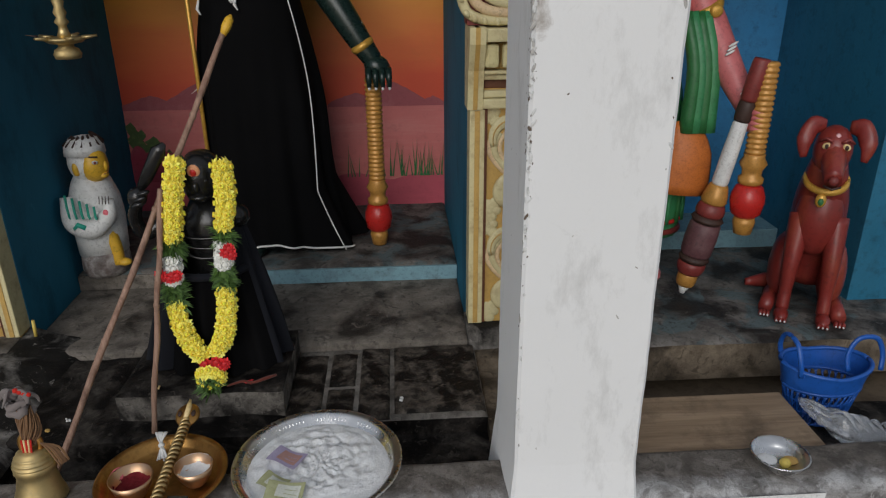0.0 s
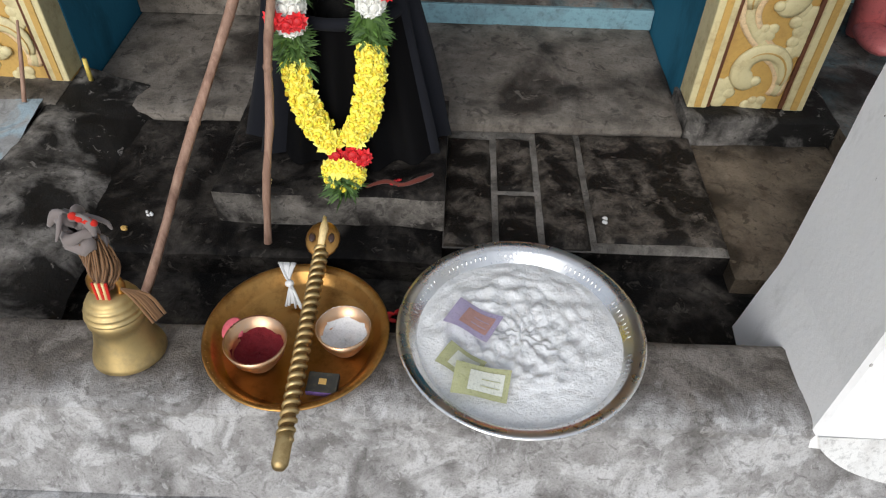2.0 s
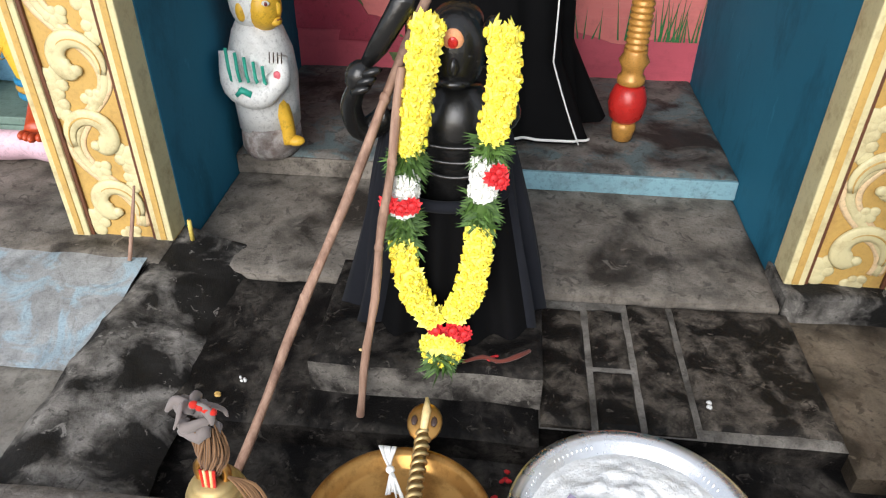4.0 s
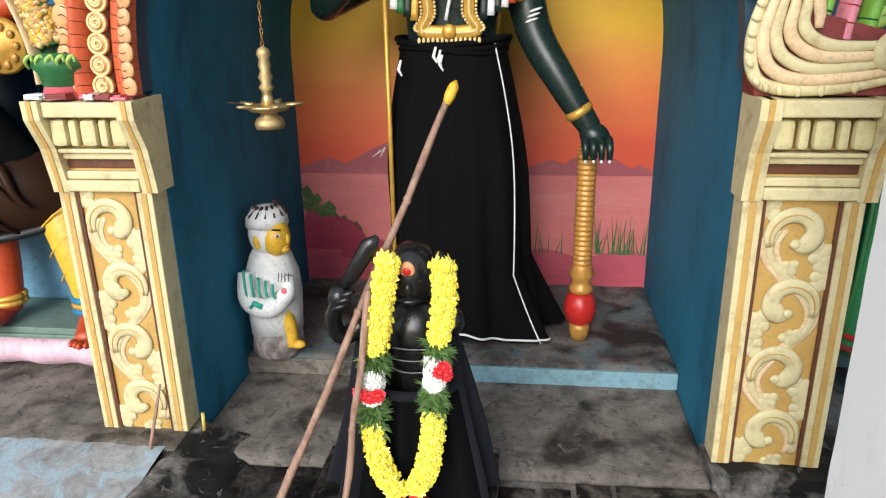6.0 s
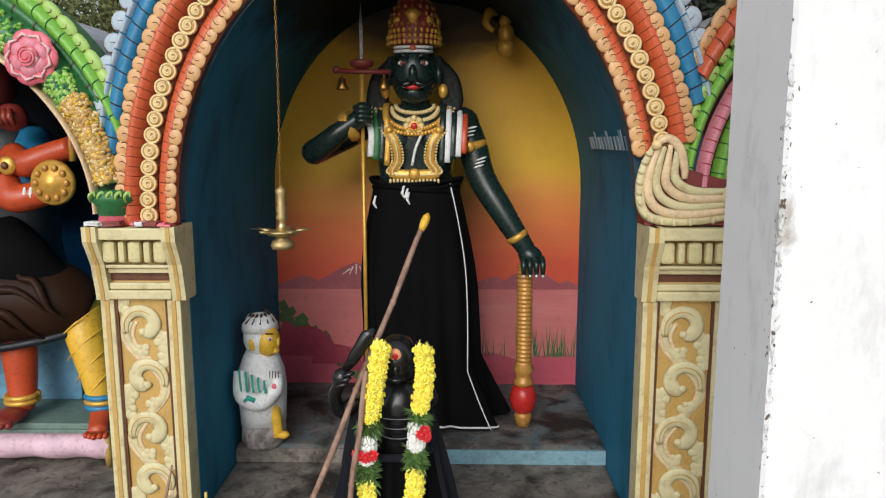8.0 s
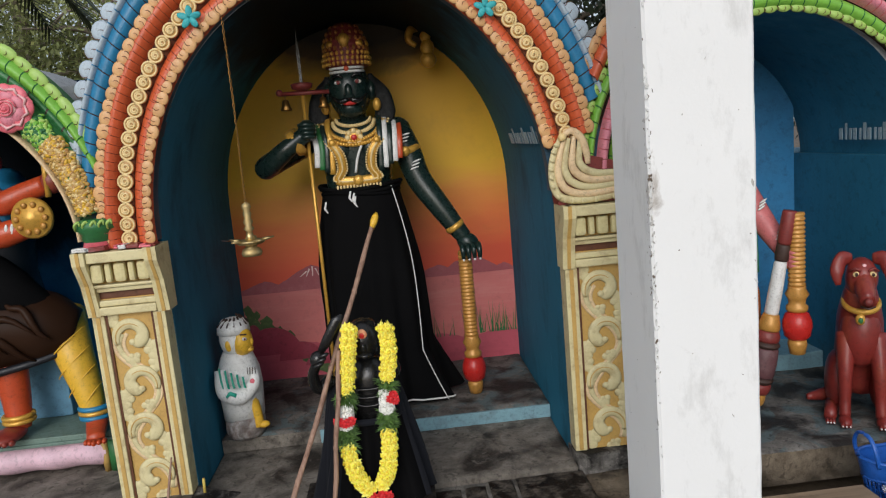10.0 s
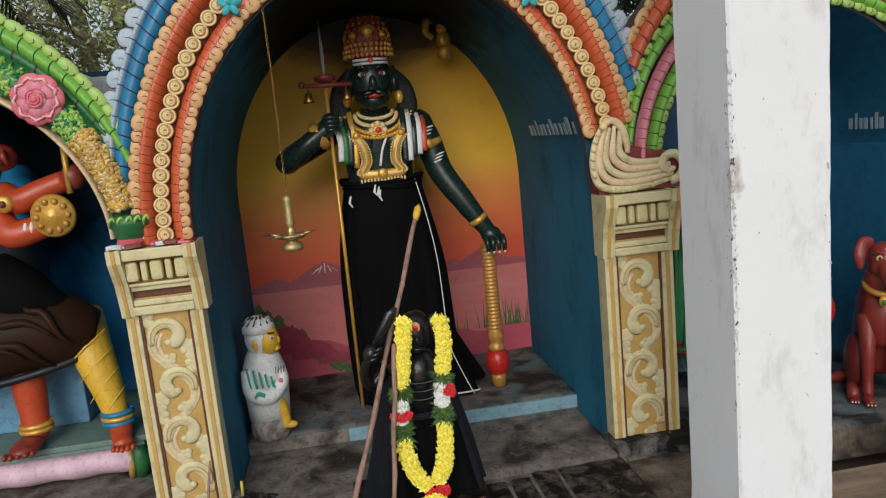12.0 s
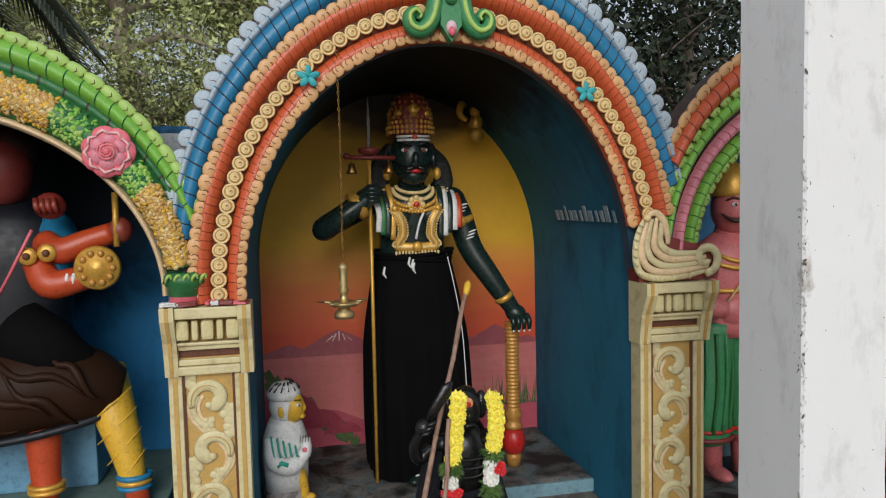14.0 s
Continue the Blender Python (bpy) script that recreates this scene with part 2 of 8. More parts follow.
M["niche_floor"] = concrete("niche_floor_cement", (0.27, 0.24, 0.205), (0.13, 0.113, 0.094), 0.9, (0.020, 0.017, 0.014), None, 0.48, 0.64, scale=5.0, flake=0.45, flake_at=0.60, speck_low=0.72, gloss=0.25)
M["niche_floor_blue"] = concrete("niche_floor_worn_paint", (0.23, 0.215, 0.195), (0.11, 0.10, 0.09), 0.92, (0.018, 0.015, 0.013), (0.13, 0.17, 0.175), 0.46, 0.60, scale=5.0, flake=0.4, speck_low=0.72, gloss=0.25)
M["curb"] = concrete("curb_cement", (0.30, 0.28, 0.255), (0.10, 0.092, 0.082), 0.97, (0.010, 0.009, 0.008), None, 0.40, 0.53, scale=8.0, flake=0.65, flake_at=0.60, speck_low=0.7, gloss=0.2)
M["slope"] = concrete("slope_blue_cement", (0.40, 0.41, 0.41), (0.24, 0.245, 0.245), 0.5, (0.05, 0.048, 0.045), (0.34, 0.44, 0.50), 0.5, 0.7, scale=5.0, speck_low=0.8)
M["brown"] = concrete("brown_cement", (0.25, 0.20, 0.145), (0.12, 0.092, 0.064), 0.85, (0.018, 0.013, 0.008), None, 0.44, 0.62, scale=6.0, speck_low=0.75, gloss=0.25)
M["blue_edge"] = paint("pale_blue_paint", (0.20, 0.36, 0.42), 0.6, (0.10, 0.11, 0.11), 0.6, scale=18)
M["block_blue"] = paint("pale_block_blue_paint", (0.13, 0.30, 0.44), 0.4, (0.05, 0.12, 0.18), 0.5, scale=8)
M["blue_wall"] = paint("teal_blue_paint", (0.022, 0.15, 0.25), 0.5, (0.012, 0.035, 0.055), 0.42, scale=5, tone=0.25, streak=(1, 1, 0.35))
# a darker, near-black mottled version of the wall blue
M["blue_wall_dark"] = paint("deep_blue_paint", (0.013, 0.062, 0.11), 0.85, (0.004, 0.008, 0.012), 0.5, scale=4, tone=0.3, streak=(1, 1, 0.35), grain=0.25)
M["blue_light"] = paint("bright_blue_paint", (0.03, 0.19, 0.40), 0.4, (0.01, 0.05, 0.09), 0.45, scale=5)
# crown painted black for shade as well as lamp smoke
M["blue_vault"] = smoke_shade_paint("smoke_shade_blue_paint", (0.026, 0.165, 0.262), (-0.36, 3.1, 2.40), (1.0, 2.2, 0.74))
# the left niche's deep shade, painted black over the upper blue
M["blue_shaded"] = smoke_shade_paint("shaded_bright_blue_paint", (0.03, 0.19, 0.40), (-2.0, 3.2, 1.85), (1.1, 1.6, 0.95))
M["mural"] = mural_mat("mural_paint")
M["white_post"] = limewash("whitewash")
M["cream"] = paint("cream_paint", (0.67, 0.59, 0.33), 0.8, (0.34, 0.23, 0.10), 0.48, scale=16, tone=0.08, grain=0.15)
M["cream_dull"] = paint("dull_cream_paint", (0.66, 0.58, 0.30), 0.6, (0.40, 0.28, 0.10), 0.5, scale=22, tone=0.1, grain=0.2)
M["ochre"] = paint("ochre_paint", (0.56, 0.35, 0.10), 0.5, (0.32, 0.17, 0.045), 0.5, scale=18, grain=0.2)
M["brown_line"] = paint("brown_line_paint", (0.13, 0.045, 0.018), 0.4, None, 0.6, scale=20)
M["dark_line"] = paint("dark_line_paint", (0.05, 0.025, 0.018), 0.3, None, 0.6, scale=20)
M["orange"] = paint("orange_paint", (0.60, 0.105, 0.034), 0.5, (0.30, 0.05, 0.02), 0.34, scale=26, grain=0.2)
M["peach"] = paint("peach_paint", (0.74, 0.42, 0.18), 0.9, (0.46, 0.14, 0.04), 0.4, scale=26, rnd=0.35, grain=0.2)
M["gold_bead"] = paint("gold_bead_paint", (0.56, 0.31, 0.09), 0.6, (0.30, 0.11, 0.02), 0.38, scale=30, rnd=0.4, grain=0.3)
M["gold_pale"] = paint("pale_gold_paint", (0.80, 0.61, 0.29), 0.45, (0.42, 0.22, 0.06), 0.4, scale=30, grain=0.3)
M["blue_band"] = paint("blue_band_paint", (0.02, 0.20, 0.38), 0.4, (0.01, 0.07, 0.13), 0.36, scale=20, grain=0.2)
M["lace"] = paint("pale_blue_lace_paint", (0.46, 0.55, 0.62), 0.45, (0.25, 0.30, 0.34), 0.5, scale=20, rnd=0.2)
M["green_band"] = paint("green_band_paint", (0.20, 0.48, 0.06), 0.4, (0.08, 0.22, 0.03), 0.4, scale=20, grain=0.2)
M["green_pale"] = paint("pale_green_paint", (0.40, 0.60, 0.14), 0.45, (0.16, 0.30, 0.05), 0.42, scale=20, rnd=0.2, grain=0.2)
M["green_dark"] = paint("dark_green_paint", (0.03, 0.17, 0.05), 0.35, None, 0.45, scale=20)
M["pink"] = paint("pink_paint", (0.72, 0.24, 0.30), 0.3, (0.4, 0.08, 0.10), 0.45, scale=24)
M["rose"] = paint("rose_paint", (0.78, 0.16, 0.20), 0.3, (0.4, 0.04, 0.06), 0.42, scale=24)
M["rose_pale"] = paint("pale_rose_paint", (0.86, 0.50, 0.50), 0.3, (0.6, 0.15, 0.2), 0.42, scale=24)
M["green_cloth"] = paint("green_cloth_paint", (0.05, 0.26, 0.10), 0.4, (0.01, 0.07, 0.03), 0.42, scale=16)
M["red"] = paint("red_paint", (0.55, 0.025, 0.02), 0.25, None, 0.3, scale=20)
M["maroon"] = paint("maroon_paint", (0.22, 0.035, 0.03), 0.4, None, 0.45, scale=20)
M["white"] = paint("white_paint", (0.78, 0.78, 0.76), 0.35, (0.35, 0.33, 0.3), 0.55, scale=20, tone=0.06)
M["statue_black"] = paint("black_green_paint", (0.012, 0.026, 0.022), 0.2, (0.004, 0.006, 0.006), 0.28, scale=20, bump=0.12)
M["hair_black"] = paint("matt_black_paint", (0.008, 0.009, 0.009), 0.2, None, 0.75, scale=30)
M["stone_black"] = paint("oiled_black_stone", (0.010, 0.010, 0.010), 0.5, (0.03, 0.028, 0.026), 0.22, scale=20, bump=0.3)
M["gold"] = paint("gold_paint", (0.72, 0.40, 0.07), 0.5, (0.20, 0.08, 0.015), 0.32, 0.35, scale=60)
M["crown_gold"] = paint("dull_gold_on_red_paint", (0.40, 0.16, 0.035), 0.7, (0.16, 0.02, 0.015), 0.36, 0.15, scale=60)
M["yellow"] = paint("yellow_paint", (0.78, 0.46, 0.04), 0.35, (0.35, 0.16, 0.02), 0.42, scale=18)
M["skin_red"] = paint("red_brown_paint", (0.22, 0.028, 0.022), 0.55, (0.40, 0.11, 0.045), 0.36, scale=9, tone=0.35, streak=(1, 1, 0.4))
M["skin_orange"] = paint("orange_red_paint", (0.52, 0.07, 0.02), 0.3, (0.3, 0.04, 0.015), 0.36, scale=14)
M["skin_pink"] = paint("pink_skin_paint", (0.62, 0.17, 0.17), 0.35, (0.3, 0.06, 0.05), 0.4, scale=14)
M["mace_gold"] = paint("mace_gold_paint", (0.55, 0.27, 0.06), 0.5, (0.14, 0.05, 0.01), 0.35, 0.2, scale=40)
M["black_cloth"] = cloth("black_cotton", (0.0024, 0.0024, 0.0028), sheen=0.0)
M["navy_cloth"] = cloth("faded_black_cotton", (0.011, 0.012, 0.016), sheen=0.03)
M["brown_cloth"] = cloth("brown_silk", (0.028, 0.012, 0.006), rough=0.42, sheen=0.0)
M["white_cloth"] = cloth("white_cotton", (0.75, 0.74, 0.72))
M["rag"] = cloth("dirty_rag", (0.22, 0.19, 0.18), 0.4)
M["jute"] = cloth("brown_fibre", (0.22, 0.12, 0.06), 0.8, 120)
M["red_thread"] = cloth("red_thread", (0.55, 0.03, 0.02))
M["lilac"] = paint("lilac_cushion_paint", (0.74, 0.50, 0.58), 0.3, (0.4, 0.25, 0.32), 0.5, scale=12)
M["brass"] = metal("old_brass", (0.48, 0.26, 0.08), 0.36, 0.6, (0.12, 0.06, 0.02))
M["brass_bright"] = metal("worn_brass", (0.60, 0.46, 0.22), 0.50, 0.8, (0.40, 0.32, 0.18))
M["copper"] = metal("pale_copper", (0.66, 0.42, 0.25), 0.34, 0.6, (0.5, 0.4, 0.33))
M["staff_brass"] = metal("staff_brass", (0.52, 0.39, 0.19), 0.46, 0.7, (0.24, 0.15, 0.06), 60.0)
M["steel"] = metal("stainless_steel", (0.80, 0.80, 0.79), 0.24, 0.2, (0.45, 0.45, 0.45))
M["ash"] = paint("white_ash", (0.86, 0.87, 0.87), 0.5, (0.60, 0.61, 0.61), 0.95, scale=40, tone=0.08, bump=1.0, grain=0.22)
M["kumkum"] = paint("red_powder", (0.19, 0.005, 0.012), 0.6, (0.06, 0.003, 0.006), 0.9, scale=50, bump=1.0)
M["stick"] = wood("stick_wood", (0.20, 0.105, 0.07), (0.44, 0.28, 0.20))
M["plank"] = wood("plank_wood", (0.19, 0.13, 0.08), (0.36, 0.26, 0.17), (0.06, 1, 1), 40)
M["petal_yellow"] = leafy("yellow_petals", (0.92, 0.74, 0.05), (0.97, 0.88, 0.17), 0.7)
M["petal_centre"] = leafy("orange_yellow_centres", (0.86, 0.60, 0.04), (0.92, 0.70, 0.06), 0.7)
M["petal_white"] = leafy("white_petals", (0.70, 0.70, 0.64), (0.86, 0.86, 0.80))
M["petal_red"] = leafy("red_petals", (0.45, 0.01, 0.015), (0.62, 0.02, 0.025))
M["garland_green"] = leafy("garland_leaves", (0.03, 0.075, 0.012), (0.07, 0.14, 0.025))
M["leaf_olive"] = leafy("olive_leaves", (0.13, 0.16, 0.05), (0.40, 0.44, 0.18))
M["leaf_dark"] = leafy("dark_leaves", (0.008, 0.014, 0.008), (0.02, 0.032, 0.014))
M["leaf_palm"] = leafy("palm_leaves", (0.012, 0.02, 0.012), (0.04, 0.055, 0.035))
M["bark"] = paint("bark", (0.15, 0.12, 0.09), 0.5, (0.05, 0.04, 0.03), 0.9, scale=12, bump=0.8)
M["twig"] = paint("dry_twig", (0.36, 0.30, 0.24), 0.4, None, 0.9, scale=12)
M["earth"] = concrete("earth", (0.20, 0.15, 0.10), (0.12, 0.09, 0.06), 0.3, scale=1.0)
M["basket"] = paint("blue_plastic", (0.015, 0.10, 0.42), 0.2, (0.01, 0.04, 0.15), 0.35, scale=20)
M["turquoise"] = paint("turquoise_paper", (0.04, 0.42, 0.45), 0.3, None, 0.6, scale=30)
M["candle"] = paint("yellow_wax", (0.72, 0.55, 0.12), 0.2, None, 0.5, scale=30)
M["lilac_paper"] = paint("lilac_note_paper", (0.46, 0.40, 0.58), 0.4, (0.6, 0.55, 0.6), 0.7, scale=60)
M["peach_paper"] = paint("peach_note_paper", (0.52, 0.30, 0.26), 0.4, (0.4, 0.3, 0.36), 0.7, scale=60)
M["olive_paper"] = paint("olive_note_paper", (0.40, 0.41, 0.22), 0.4, (0.6, 0.6, 0.45), 0.7, scale=60)
M["pale_paper"] = paint("pale_note_paper", (0.66, 0.68, 0.60), 0.3, (0.4, 0.42, 0.36), 0.7, scale=60)
M["purple_box"] = paint("purple_card", (0.24, 0.14, 0.42), 0.3, None, 0.6, scale=60)
M["black_card"] = paint("black_card", (0.03, 0.03, 0.025), 0.4, (0.25, 0.2, 0.1), 0.6, scale=80)
M["mtn"] = paint("maroon_hill_paint", (0.36, 0.085, 0.10), 0.5, (0.50, 0.19, 0.20), 0.5, scale=12, grain=0.15)
M["field"] = paint("pink_field_paint", (0.60, 0.17, 0.16), 0.55, (0.68, 0.32, 0.28), 0.5, scale=5, tone=0.25, streak=(0.25, 1, 2.5), grain=0.15)
M["field_low"] = paint("magenta_ground_paint", (0.50, 0.085, 0.12), 0.5, (0.30, 0.045, 0.07), 0.5, scale=6, streak=(0.3, 1, 2), grain=0.15)
M["bush"] = paint("painted_bush", (0.07, 0.12, 0.035), 0.7, (0.20, 0.27, 0.08), 0.55, scale=40)
M["crimson_rock"] = paint("painted_rock", (0.34, 0.035, 0.065), 0.4, (0.50, 0.14, 0.18), 0.5, scale=8)
M["pale_sky"] = paint("snow_paint", (0.80, 0.62, 0.60), 0.2, None, 0.6, scale=20)
M["rim_cream"] = paint("rim_cream_paint", (0.78, 0.58, 0.34), 0.4, (0.35, 0.12, 0.05), 0.45, scale=20)
plastic = bpy.data.materials.new("clear_plastic")
plastic.use_nodes = True
pb = plastic.node_tree.nodes["Principled BSDF"]
pb.inputs["Base Color"].default_value = (0.75, 0.78, 0.82, 1)
pb.inputs["Roughness"].default_value = 0.22
pb.inputs["Transmission Weight"].default_value = 0.8
M["plastic"] = plastic

# ---- mesh tools ----
OFFSET = {}


class Shape:
    """Gathers faces with a material each, in world metres."""

    def __init__(self):
        self.v, self.f, self.m, self.s, self.mats = [], [], [], [], []

    def slot(self, mat):
        if mat not in self.mats:
            self.mats.append(mat)
        return self.mats.index(mat)

    def add(self, verts, faces, mat, smooth=True):
        n, k = len(self.v), self.slot(mat)
        self.v += [tuple(p) for p in verts]
        self.f += [tuple(i + n for i in f) for f in faces]
        self.m += [k] * len(faces)
        self.s += [smooth] * len(faces)
        return self

    def ball(self, c, r, mat, rot=(0, 0, 0), seg=14, ring=9):
        r = (r, r, r) if isinstance(r, (int, float)) else r
        q = Euler([radians(a) for a in rot]).to_matrix()
        vs = [Vector((0, 0, 1))]
        for i in range(1, ring):
            a = math.pi * i / ring
            for j in range(seg):
                b = 2 * math.pi * j / seg
                vs.append(Vector((math.sin(a) * math.cos(b), math.sin(a) * math.sin(b), math.cos(a))))
        vs.append(Vector((0, 0, -1)))
        vs = [q @ Vector((p.x * r[0], p.y * r[1], p.z * r[2])) + Vector(c) for p in vs]
        fs = [(0, 1 + j, 1 + (j + 1) % seg) for j in range(seg)]
        for i in range(ring - 2):
            for j in range(seg):
                a, b = 1 + i * seg + j, 1 + i * seg + (j + 1) % seg
                fs.append((a, a + seg, b + seg, b))
        e = len(vs) - 1
        fs += [(e, e - seg + (j + 1) % seg, e - seg + j) for j in range(seg)]
        return self.add(vs, fs, mat)

    def tube(self, pts, radii, mat, seg=10, flat=1.0, up=(0, -1, 0), smooth=True):
        """A swept tube; flat squashes it along up."""
        pts = [Vector(p) for p in pts]
        if isinstance(radii, (int, float)):
            radii = [radii] * len(pts)
        up, vs, fs = Vector(up), [], []
        for i, p in enumerate(pts):
            t = (pts[min(i + 1, len(pts) - 1)] - pts[max(i - 1, 0)]).normalized()
            s = t.cross(up)
            s = s.normalized() if s.length > 0.05 else t.orthogonal().normalized()
            n = s.cross(t)
            for j in range(seg):
                a = 2 * math.pi * j / seg
                vs.append(p + s * (math.cos(a) * radii[i]) + n * (math.sin(a) * radii[i] * flat))
        for i in range(len(pts) - 1):
            for j in range(seg):
                a, b = i * seg + j, i * seg + (j + 1) % seg
                fs.append((a, b, b + seg, a + seg))
        fs += [tuple(range(seg - 1, -1, -1)), tuple(range(len(vs) - seg, len(vs)))]
        return self.add(vs, fs, mat, smooth)

    def lathe(self, profile, c, mat, seg=32, tilt=None, smooth=True, wave=None, caps=True):
        """Turns a (radius, height) profile about the upright through c. wave(j, r, z) scales the radius."""
        q = tilt.to_3x3() if tilt else Matrix.Identity(3)
        vs, fs = [], []
        for k, (r, z) in enumerate(profile):
            for j in range(seg):
                a = 2 * math.pi * j / seg
                w = wave(a, r, z) if wave else 1.0
                vs.append(q @ Vector((r * w * math.cos(a), r * w * math.sin(a), z)) + Vector(c))
        for k in range(len(profile) - 1):
            for j in range(seg):
                a, b = k * seg + j, k * seg + (j + 1) % seg
                fs.append((a, b, b + seg, a + seg))
        if caps and profile[0][0] > 0:
            fs.append(tuple(range(seg - 1, -1, -1)))
        if caps and profile[-1][0] > 0:
            fs.append(tuple(range(len(vs) - seg, len(vs))))
        return self.add(vs, fs, mat, smooth)

    def box(self, lo, hi, mat, bevel=0.004, jitter=0.0):
        """A box with chamfered edges."""
        lo, hi = Vector(lo), Vector(hi)
        b = min(bevel, *(0.45 * (hi[i] - lo[i]) for i in range(3)))
        bm = bmesh.new()
        bmesh.ops.create_cube(bm, size=1.0)
        c, d = (lo + hi) / 2, hi - lo
        for v in bm.verts:
            v.co = Vector((c[i] + v.co[i] * d[i] for i in range(3)))
        if b > 0:
            bmesh.ops.bevel(bm, geom=list(bm.edges), offset=b, segments=2, affect="EDGES", profile=0.6)
        bm.verts.index_update()
        vs = [v.co.copy() for v in bm.verts]
        if jitter:
            vs = [v + Vector(random.uniform(-jitter, jitter) for _ in range(3)) for v in vs]
        fs = [tuple(v.index for v in f.verts) for f in bm.faces]
        bm.free()
        return self.add(vs, fs, mat, False)

    def prism(self, outline, y0, y1, mat, side=None):
        """A polygon of (x, z) points carried from y0 to y1."""
        n = len(outline)
        vs = [(x, y0, z) for x, z in outline] + [(x, y1, z) for x, z in outline]
        self.add(vs, [tuple(range(n)), tuple(range(2 * n - 1, n - 1, -1))], mat, False)
        return self.add(vs, [(i, i + n, (i + 1) % n + n, (i + 1) % n) for i in range(n)], side or mat, False)

    def grid(self, fn, nu, nv, mat, smooth=True, close=False):
        vs = [fn(i / (nu if close else nu - 1), j / (nv - 1)) for i in range(nu) for j in range(nv)]
        fs = []
        for i in range(nu if close else nu - 1):
            for j in range(nv - 1):
                a, b = i * nv + j, ((i + 1) % nu) * nv + j
                fs.append((a, b, b + 1, a + 1))
        return self.add(vs, fs, mat, smooth)

    def move(self, m):
        self.v = [tuple(m @ Vector(p)) for p in self.v]
        return self

    def mesh(self, name, off=Vector()):
        me = bpy.data.meshes.new(name)
        me.from_pydata([Vector(p) - off for p in self.v], [], self.f)
        for mat in self.mats:
            me.materials.append(M[mat])
        me.polygons.foreach_set("material_index", self.m)
        me.polygons.foreach_set("use_smooth", self.s)
        me.validate()
        bm = bmesh.new()
        bm.from_mesh(me)
        bmesh.ops.recalc_face_normals(bm, faces=bm.faces)
        bm.to_mesh(me)
        bm.free()
        return me


def thing(name, base, label, category, group="", kind=""):
    """An empty at a thing's base, to carry its parts."""
    ob = new(name)
    ob.location = base
    OFFSET[ob.name] = Vector(base)
    return tagged(ob, label, category, group, kind)


def part(name, shape, parent, label=""):
    off = OFFSET[parent.name]
    ob = new(name, shape.mesh(name, off))
    ob.parent = parent
    OFFSET[ob.name] = off
    if label:
        ob["label"] = label
    return ob


def solid(name, shape, label, category, kind="", base=(0, 0, 0), group=""):
    """A thing of one mesh."""
    ob = new(name, shape.mesh(name, Vector(base)))
    ob.location = base
    OFFSET[ob.name] = Vector(base)
    return tagged(ob, label, category, group, kind)


def piece(name, me, parent, m):
    """One of many alike pieces on a shared mesh."""
    ob = new(name, me)
    ob.parent = parent
    ob.matrix_basis = Matrix.Translation(-OFFSET[parent.name]) @ m
    return ob


def spline(pts, n=8):
    """Points along a smooth curve through pts."""
    P = [Vector(p) for p in pts]
    P = [P[0] * 2 - P[1]] + P + [P[-1] * 2 - P[-2]]
    out = []
    for i in range(1, len(P) - 2):
        a, b, c, d = P[i - 1:i + 3]
        for k in range(n):
            t = k / n
            out.append(0.5 * ((2 * b) + (c - a) * t + (2 * a - 5 * b + 4 * c - d) * t * t + (3 * b - a - 3 * c + d) * t ** 3))
    out.append(P[-2])
    return out


def lerps(vals, n):
    """n values spread evenly along the list vals."""
    out = []
    for i in range(n):
        x = i / (n - 1) * (len(vals) - 1)
        k = min(int(x), len(vals) - 2)
        out.append(vals[k] + (vals[k + 1] - vals[k]) * (x - k))
    return out


def rough_slab(x0, x1, y0, y1, ztop, zbot, mat, nx=24, ny=12, amp=0.004, side=None, scale=9.0, dz=None):
    """A slab with an uneven top and softened upper edges."""
    s = Shape()
    e = 0.012

    def top(u, v):
        x, y = x0 + (x1 - x0) * u, y0 + (y1 - y0) * v
        z = ztop + amp * noise.noise(Vector((x * scale, y * scale, ztop * 7))) + 0.5 * amp * noise.noise(Vector((x * scale * 3.1, y * scale * 3.1, 2)))
        if dz:
            z += dz(x, y)
        d = min(x - x0, x1 - x, y - y0, y1 - y)
        return (x, y, z - (e * 0.6 if d < 1e-6 else 0))

    us = sorted({0, min(0.4, e / (x1 - x0)), 1 - min(0.4, e / (x1 - x0)), 1, *[i / nx for i in range(1, nx)]})
    vs_ = sorted({0, min(0.4, e / (y1 - y0)), 1 - min(0.4, e / (y1 - y0)), 1, *[i / ny for i in range(1, ny)]})
    verts = [top(u, v) for u in us for v in vs_]
    nv, nu = len(vs_), len(us)
    s.add(verts, [(i * nv + j, (i + 1) * nv + j, (i + 1) * nv + j + 1, i * nv + j + 1) for i in range(nu - 1) for j in range(nv - 1)], mat)
    ring = [i * nv for i in range(nu)] + [(nu - 1) * nv + j for j in range(1, nv)] + [i * nv + nv - 1 for i in range(nu - 2, -1, -1)] + [j for j in range(nv - 2, 0, -1)]
    up = [verts[i] for i in ring]
    lo = [(p[0], p[1], zbot) for p in up]
    n = len(ring)
    s.add(up + lo, [(i, i + n, (i + 1) % n + n, (i + 1) % n) for i in range(n)] + [tuple(range(n, 2 * n))], side or mat, False)
    return s

# ---- the setting: ground, ledge, pit and the three niches ----
FLOOR, PIT, LEDGE = 0.25, 0.30, 0.43
ground = Shape()
ground.grid(lambda u, v: (-60 + 120 * u, -40 + 120 * v, FLOOR - 0.03 + 0.01 * math.sin(u * 40)), 12, 12, "earth")
solid("ground", ground, "brown earth ground round the shrine", "ground", "structure")
